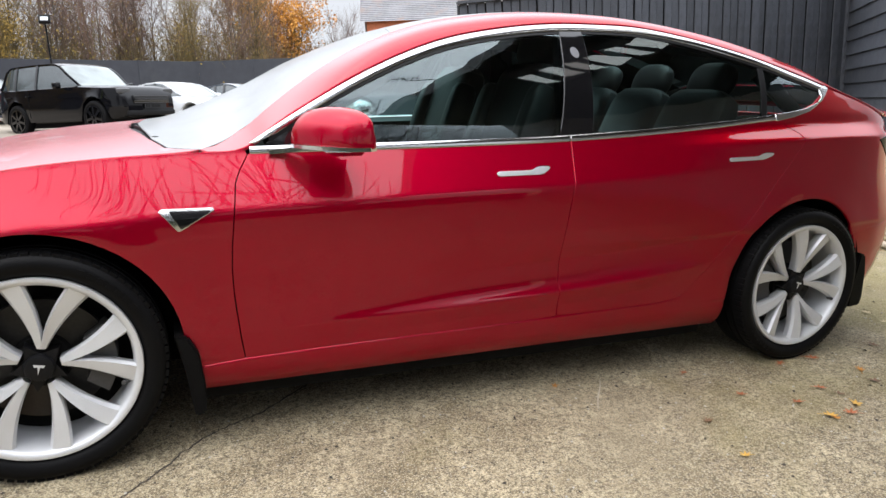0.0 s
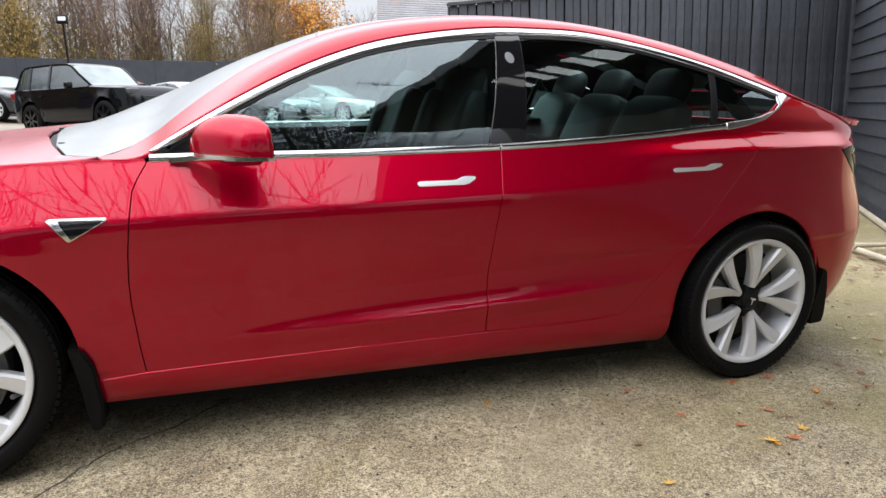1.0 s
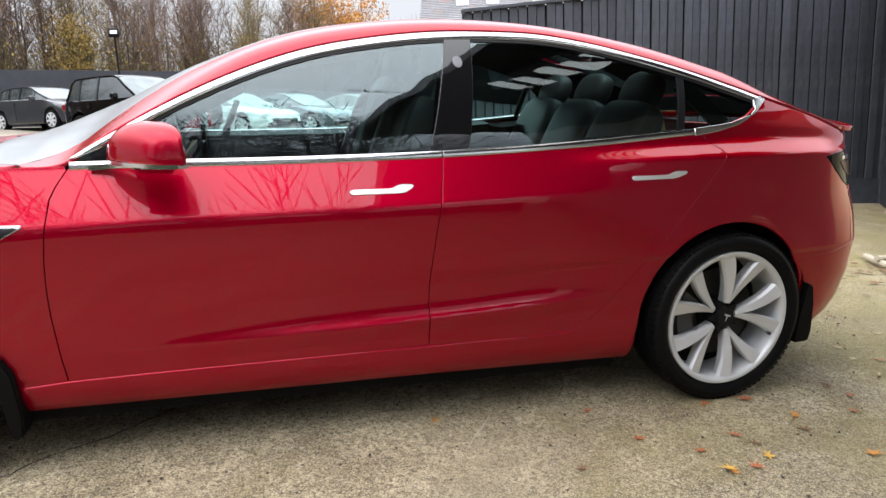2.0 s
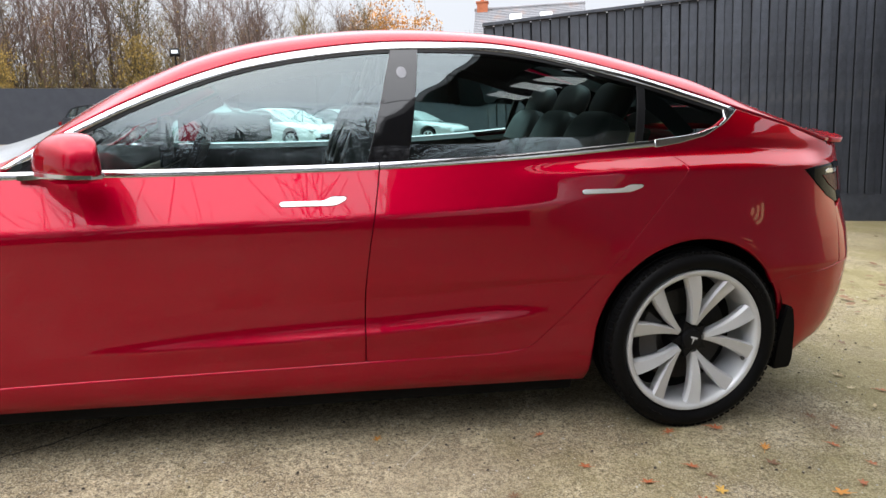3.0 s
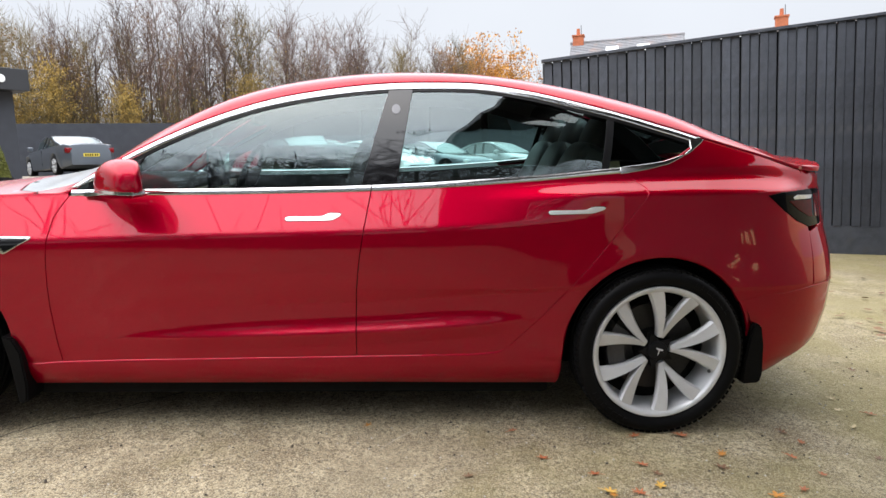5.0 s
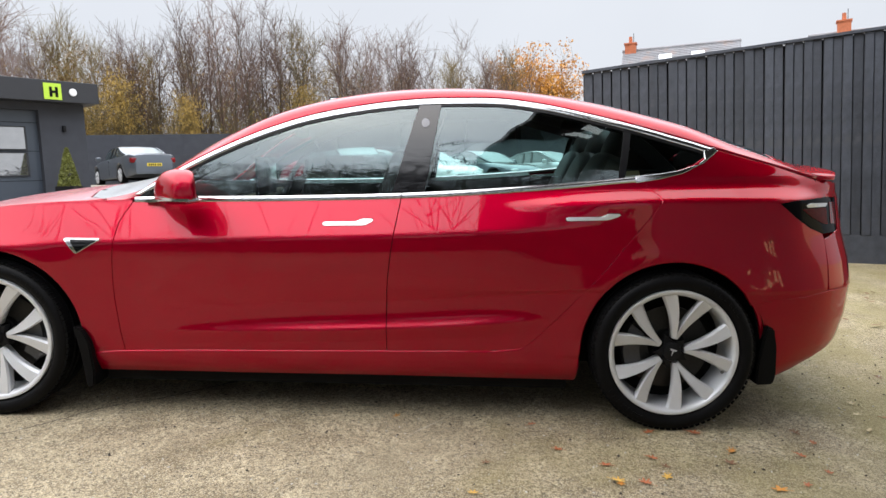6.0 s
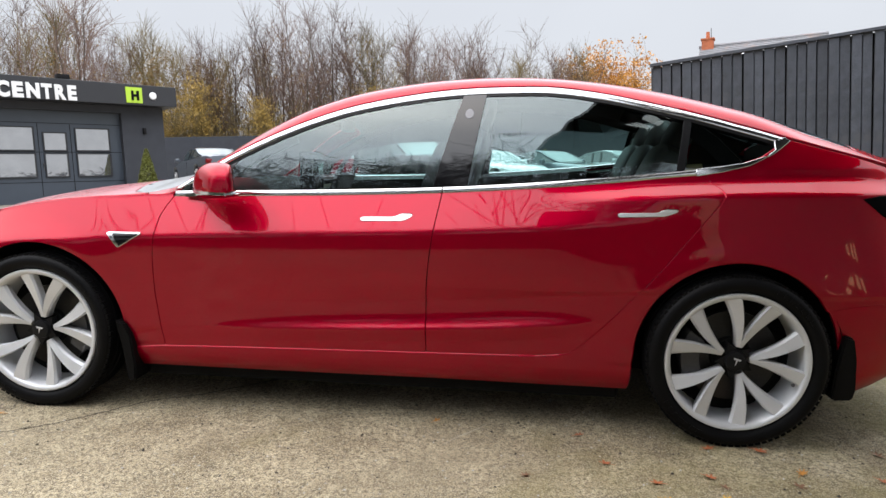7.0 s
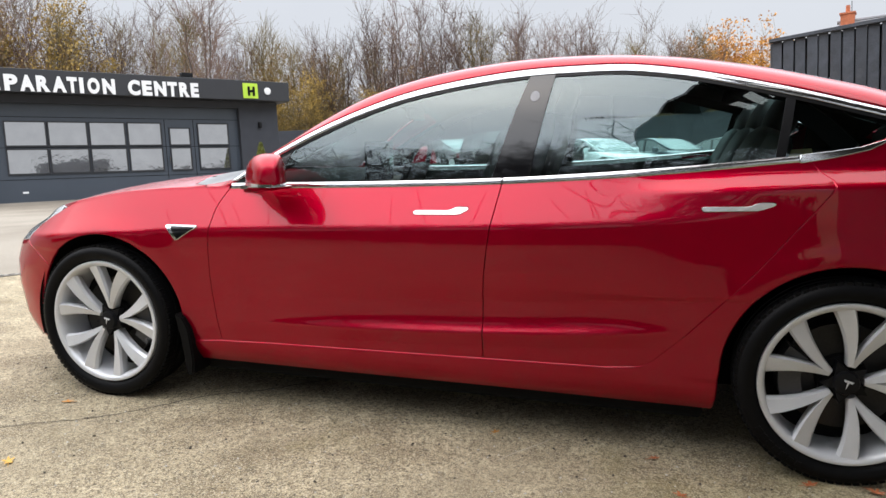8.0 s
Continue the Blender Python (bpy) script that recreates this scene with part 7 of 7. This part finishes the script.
# ---- small things in the yard ----
# clipped conifer in a dark planter by the workshop
pm = Matrix.Translation((-8.0, 14.6, gz(-8.0, 14.6)))
planter = thing("planter", pm, "square black planter beside the workshop wall", "planter")
part("box", bx(-0.24, 0.24, -0.24, 0.24, 0, 0.42, bevel=0.012), SATIN_BLACK, planter, smooth=False)
part("soil", bx(-0.21, 0.21, -0.21, 0.21, 0.40, 0.425), LINER, planter, smooth=False)
bush = thing("conifer", pm @ Matrix.Translation((0, 0, 0.42)), "small cone-clipped green conifer in the planter", "shrub")
cv = Sticks()
for i in range(2600):
    z = rng.random() ** 1.3 * 0.98
    r_ = 0.25 * (1 - z / 1.0) ** 0.8 * rng.uniform(0.8, 1.05) + 0.012
    a = rng.uniform(0, 6.28)
    cv.leaf((r_ * math.cos(a), r_ * math.sin(a), z), rng.uniform(0.018, 0.04), rng)
part("foliage", cv.mesh("foliage", mat("yellow_green_conifer", (0.13, 0.14, 0.025), rough=0.7, var=0.4, scale=8)), None, bush)
bm = bmesh.new()
tube(bm, (0, 0, -0.03), (0, 0, 0.8), 0.03, 0.01)
part("stem", bm, BARK, bush)

# floodlight on a post by the far wall
fl = thing("floodlight_post", Matrix.Translation((-3.15, 26.9, gz(-3.15, 26.9) - 0.35)), "black floodlight on a thin post", "floodlight")
bm = bmesh.new()
tube(bm, (0, 0, -0.1), (0, 0, 3.75), 0.032)
part("post", bm, SATIN_BLACK, fl)
hd = part("lamp_head", bx(-0.19, 0.19, -0.08, 0.08, -0.15, 0.15, bevel=0.02, m=Matrix.Translation((0, -0.05, 3.85)) @ Matrix.Rotation(radians(-25), 4, "X")), SATIN_BLACK, fl)
part("lens", bx(-0.12, 0.12, -0.092, -0.082, -0.09, 0.05, m=Matrix.Translation((0, -0.05, 3.85)) @ Matrix.Rotation(radians(-25), 4, "X")), LAMP_CLEAR, hd, smooth=False)

# a slotted drain crosses the yard, level with the workshop
drain_m = along((-2.83, 1.90, 0), (-2.83 + GD.x, 1.90 + GD.y, 0))
drain = thing("drain_channel", drain_m, "narrow grey drain channel with dark slots, set in the concrete", "drain", kind="structure")


def drain_z(u):
    p = drain_m @ Vector((u, 0, 0))
    return gz(p.x, p.y)


bm = bmesh.new()
rail(bm, [(uu, 0.0, drain_z(uu) + 0.0015) for uu in np.linspace(-4.0, 14.0, 60)], 0.11, 0.008)
part("channel_edge", bm, mat("grey_drain_edge", (0.20, 0.185, 0.16), rough=0.8, var=0.2), drain, smooth=False)
bm = bmesh.new()
for k in range(240):
    uu = -4.0 + k * 0.075
    box(bm, uu, uu + 0.045, -0.016, 0.016, drain_z(uu) + 0.004, drain_z(uu) + 0.0085)
part("slots", bm, LINER, drain, smooth=False)["kind"] = "stuff"

# pale branches and a pipe lying by the fence
PALE_WOOD = mat("weathered_pale_wood", (0.42, 0.37, 0.28), rough=0.8, var=0.2, scale=10)


def lying(name, pts, r0, r1, material, label, category):
    pts = [SLOPE @ Vector((x, y, z)) for x, y, z in pts]
    bm = bmesh.new()
    n = len(pts) - 1
    for i in range(n):
        tube(bm, pts[i], pts[i + 1], r0 + (r1 - r0) * i / n, r0 + (r1 - r0) * (i + 1) / n, n=10)
    ob = part(name, bm, material)
    tagged(ob, label, category)


lying("branch", [(5.62, 1.80, 0.035), (5.52, 1.58, 0.04), (5.46, 1.28, 0.035), (5.40, 0.98, 0.03)], 0.026, 0.022, PALE_WOOD, "pale peeled branch lying on the ground", "branch")
lying("branch", [(5.49, 1.60, 0.075), (5.72, 1.62, 0.06), (6.2, 1.70, 0.03)], 0.022, 0.015, PALE_WOOD, "pale peeled branch crossing another", "branch")
lying("pole", [(7.80, 3.50, 0.03), (7.4, 3.03, 0.03), (6.6, 2.1, 0.03)], 0.032, 0.030, PALE_WOOD, "long pale pole lying along the wall", "pole")

# fallen leaves: lobed blades, a little curled
LEAF_COL = {"orange": (0.50, 0.21, 0.03), "red": (0.38, 0.11, 0.035), "brown": (0.17, 0.085, 0.04), "cream": (0.50, 0.40, 0.22), "yellow": (0.58, 0.34, 0.06)}
LEAF_MAT = {k: mat(k + "_fallen_leaf", c, rough=0.6, var=0.3, scale=30, fine=200) for k, c in LEAF_COL.items()}


def leaf_mesh(name, lobes, material, seed, curl):
    rng_ = random.Random(seed)
    bm = bmesh.new()
    n = 36
    mid = bm.verts.new((0, 0, 0.35 * curl))
    ring = []
    for i in range(n):
        a = 2 * math.pi * i / n
        r_ = 0.62 + 0.30 * math.cos(lobes * a) + rng_.uniform(-0.06, 0.06)
        x, y = r_ * math.cos(a) * 1.15, r_ * math.sin(a) * 0.78
        ring.append(bm.verts.new((x, y, curl * (0.35 + 1.0 * y * y + 0.35 * x * x + rng_.uniform(-0.12, 0.12)))))
    for i in range(n):
        bm.faces.new((mid, ring[i], ring[(i + 1) % n]))
    tube(bm, (-1.6, 0.05, 0.25 * curl), (-0.3, 0, 0.36 * curl), 0.03, 0.03, n=4)
    return mesh_of(name, bm, material)


LEAF_MESH = {k: [leaf_mesh("leaf", lb, LEAF_MAT[k], i, cu) for i, (lb, cu) in enumerate(((5, 0.25), (7, 0.4), (2, 0.6)))] for k in LEAF_COL}
fallen = [(2.30, 0.004, "red"), (2.375, -0.228, "red"), (2.535, -0.352, "red"), (2.555, -0.475, "yellow"), (2.65, -0.484, "red"), (2.74, -0.437, "yellow"), (2.783, -0.046, "red"), (2.97, -0.05, "red"), (2.728, -0.290, "red"),
          (2.76, -0.352, "brown"), (3.06, -0.212, "orange"), (3.016, -0.312, "brown"), (3.40, -0.02, "brown"), (3.424, -0.12, "red"), (3.316, -0.239, "red"), (3.354, -0.372, "red"), (3.224, -0.472, "red"), (3.835, 0.33, "cream"),
          (3.785, 0.20, "cream"), (3.726, 0.012, "cream"), (3.645, -0.255, "brown"), (4.22, 0.45, "cream"), (4.20, 0.72, "brown"), (3.11, -0.51, "orange"), (1.72, 0.068, "orange"), (2.088, -0.36, "brown"), (2.036, -0.585, "yellow"),
          (2.56, -0.495, "orange"), (-0.117, -0.135, "orange"), (0.12, -0.63, "yellow"), (3.90, 0.155, "red")]
random.seed(8)
for i, (x, y, colr) in enumerate(fallen):
    big = 0.040 if (x, y) == (2.74, -0.44) else random.uniform(0.020, 0.030)
    lf_ = new("fallen_leaf", random.choice(LEAF_MESH[colr][:2] if colr != "cream" else LEAF_MESH[colr]))
    lf_.matrix_world = SLOPE @ pose(x, y, 0.003, random.uniform(-6, 6), random.uniform(-6, 6), random.uniform(0, 360)) @ Matrix.Scale(big, 4)
    tagged(lf_, {"red": "dull red fallen leaf on the concrete", "orange": "orange fallen leaf on the concrete", "yellow": "bright yellow fallen leaf on the concrete", "brown": "curled brown fallen leaf on the concrete", "cream": "pale cream fallen leaf on the concrete"}[colr], "leaf", "fallen leaves")
# drifts of leaves by the fence and crumbs over the yard
dl = Sticks()
for i in range(300):
    a, b = rng.normal(5.7, 0.5), rng.normal(1.25, 0.4)
    if rng.random() < 0.35:
        a, b = rng.uniform(4.2, 8.0), rng.uniform(0.2, 4.4)
    s_ = rng.uniform(0.014, 0.034)
    n0 = len(dl.v)
    an = rng.uniform(0, 6.28)
    d1, d2 = np.array([math.cos(an), math.sin(an), rng.uniform(-0.25, 0.25)]) * s_, np.array([-math.sin(an), math.cos(an), rng.uniform(-0.3, 0.3)]) * s_ * 0.6
    c_ = np.array([a, b, 0.012 + rng.uniform(0, 0.012)])
    for p in (c_ - d1, c_ - d1 * 0.3 + d2, c_ + d1 * 0.5 + d2 * 0.8, c_ + d1, c_ + d1 * 0.3 - d2, c_ - d1 * 0.5 - d2 * 0.8):
        dl.v.append(tuple(SLOPE @ Vector(p)))
    dl.f.append(tuple(range(n0, n0 + 6)))
drift = part("leaf_drift", dl.mesh("leaf_drift", mat("mixed_brown_litter", (0.20, 0.115, 0.06), rough=0.8, var=0.5, scale=25, fine=60)), None)
tagged(drift, "scattered drift of brown fallen leaves by the fence", "leaves", kind="stuff")
GRIT = mat("pale_grit", (0.42, 0.40, 0.35), rough=0.85, var=0.4, scale=20)
GRIT_DARK = mat("dark_grit", (0.06, 0.05, 0.04), rough=0.9, var=0.4, scale=20)
for nm, mt, cnt, lab in (("grit", GRIT, 1200, "loose pale grit on the concrete"), ("crumbs", GRIT_DARK, 600, "dark crumbs of leaf and bark on the concrete")):
    gr = Sticks()
    for i in range(cnt):
        a, b = rng.uniform(-0.8, 5.5), rng.uniform(-1.2, 1.6)
        s_ = rng.uniform(0.002, 0.0048) * (1.3 if mt is GRIT_DARK else 1.0)
        c_ = np.array([a, b, s_ * 0.5])
        n0 = len(gr.v)
        an = rng.uniform(0, 6.28)
        ax1, ax2 = np.array([math.cos(an), math.sin(an), 0]) * s_ * rng.uniform(1, 1.8), np.array([-math.sin(an), math.cos(an), 0]) * s_
        for p in (c_ + ax1, c_ + ax2, c_ - ax1, c_ - ax2, c_ + np.array([0, 0, s_])):
            gr.v.append(tuple(SLOPE @ Vector(p)))
        for k in range(4):
            gr.f.append((n0 + k, n0 + (k + 1) % 4, n0 + 4))
    tagged(part(nm, gr.mesh(nm, mt), None), lab, "grit", kind="stuff")

# the crack in the concrete: a thin dark groove with crumbled lips
crack_line = [(-0.75, -0.86), (-0.5, -0.66), (-0.30, -0.50), (-0.15, -0.398), (0.05, -0.275), (0.17, -0.20), (0.215, -0.15), (0.306, -0.045), (0.371, 0.04), (0.461, 0.125), (0.54, 0.17), (0.62, 0.21), (0.85, 0.42), (1.2, 0.75)]
bm = bmesh.new()
random.seed(5)
pts = []
for (xa, ya), (xb, yb) in zip(crack_line, crack_line[1:]):
    for k in range(7):
        q = k / 7
        pts.append((xa + (xb - xa) * q + random.uniform(-0.006, 0.006), ya + (yb - ya) * q + random.uniform(-0.006, 0.006)))
prev = None
for i, (x, y) in enumerate(pts):
    w = random.uniform(0.0018, 0.0045)
    a = bm.verts.new(SLOPE @ Vector((x - w * 0.7, y + w * 0.7, 0.0022)))
    b = bm.verts.new(SLOPE @ Vector((x + w * 0.7, y - w * 0.7, 0.0022)))
    if prev:
        bm.faces.new((prev[0], prev[1], b, a))
    prev = (a, b)
tagged(part("crack", bm, GRIT_DARK), "thin dark crack across the concrete", "crack", kind="structure")

# pale yellow papers left inside the red saloon
PAPER = mat("yellow_paper", (0.62, 0.50, 0.24), rough=0.8, var=0.08)
for px_, py_, pz_, w_, h_, tilt in ((2.76, 0.42, 1.000, 0.13, 0.075, 12), (2.68, 0.46, 1.000, 0.05, 0.085, -8)):
    bm = bmesh.new()
    prism(bm, [(-w_ / 2, 0), (w_ / 2, 0), (w_ / 2 - 0.01, h_), (-w_ / 2 + 0.012, h_ * 0.92)], -0.002, 0.002, m=Matrix.Rotation(radians(tilt), 4, "Z") @ Matrix.Rotation(radians(-14), 4, "X"))
    ob = part("paper", bm, PAPER, smooth=False)
    ob.matrix_world = SLOPE @ Matrix.Translation((px_, py_, pz_))
    tagged(ob, "folded yellow paper standing on the dark parcel shelf", "paper", "papers in the car")

# pale scrapes in the concrete
SCRAPE = mat("pale_scraped_concrete", (0.42, 0.37, 0.28), rough=0.9, var=0.3, fine=120)
for (xa, ya), (xb, yb), w_ in (((1.93, 0.07), (1.77, -0.15), 0.005), ((3.14, -0.05), (3.22, -0.19), 0.004), ((2.35, -0.62), (2.62, -0.66), 0.003)):
    bm = bmesh.new()
    pts = [SLOPE @ Vector((xa + (xb - xa) * q + 0.004 * math.sin(q * 7), ya + (yb - ya) * q, 0)) for q in np.linspace(0, 1, 9)]
    for p in pts:
        p.z = gz(p.x, p.y) + 0.001
    n_ = len(pts)
    side_v = Vector((-(pts[-1] - pts[0]).y, (pts[-1] - pts[0]).x, 0)).normalized()
    l_ = [bm.verts.new(p + side_v * w_ * (0.25 + 0.75 * math.sin(math.pi * (i + 0.3) / n_))) for i, p in enumerate(pts)]
    r_ = [bm.verts.new(p - side_v * w_ * 0.4) for p in pts]
    for i in range(n_ - 1):
        bm.faces.new((l_[i], l_[i + 1], r_[i + 1], r_[i]))
    ob = part("scrape", bm, SCRAPE, smooth=False)
    tagged(ob, "pale scrape mark worn into the concrete", "scrape", "scrapes in the yard")
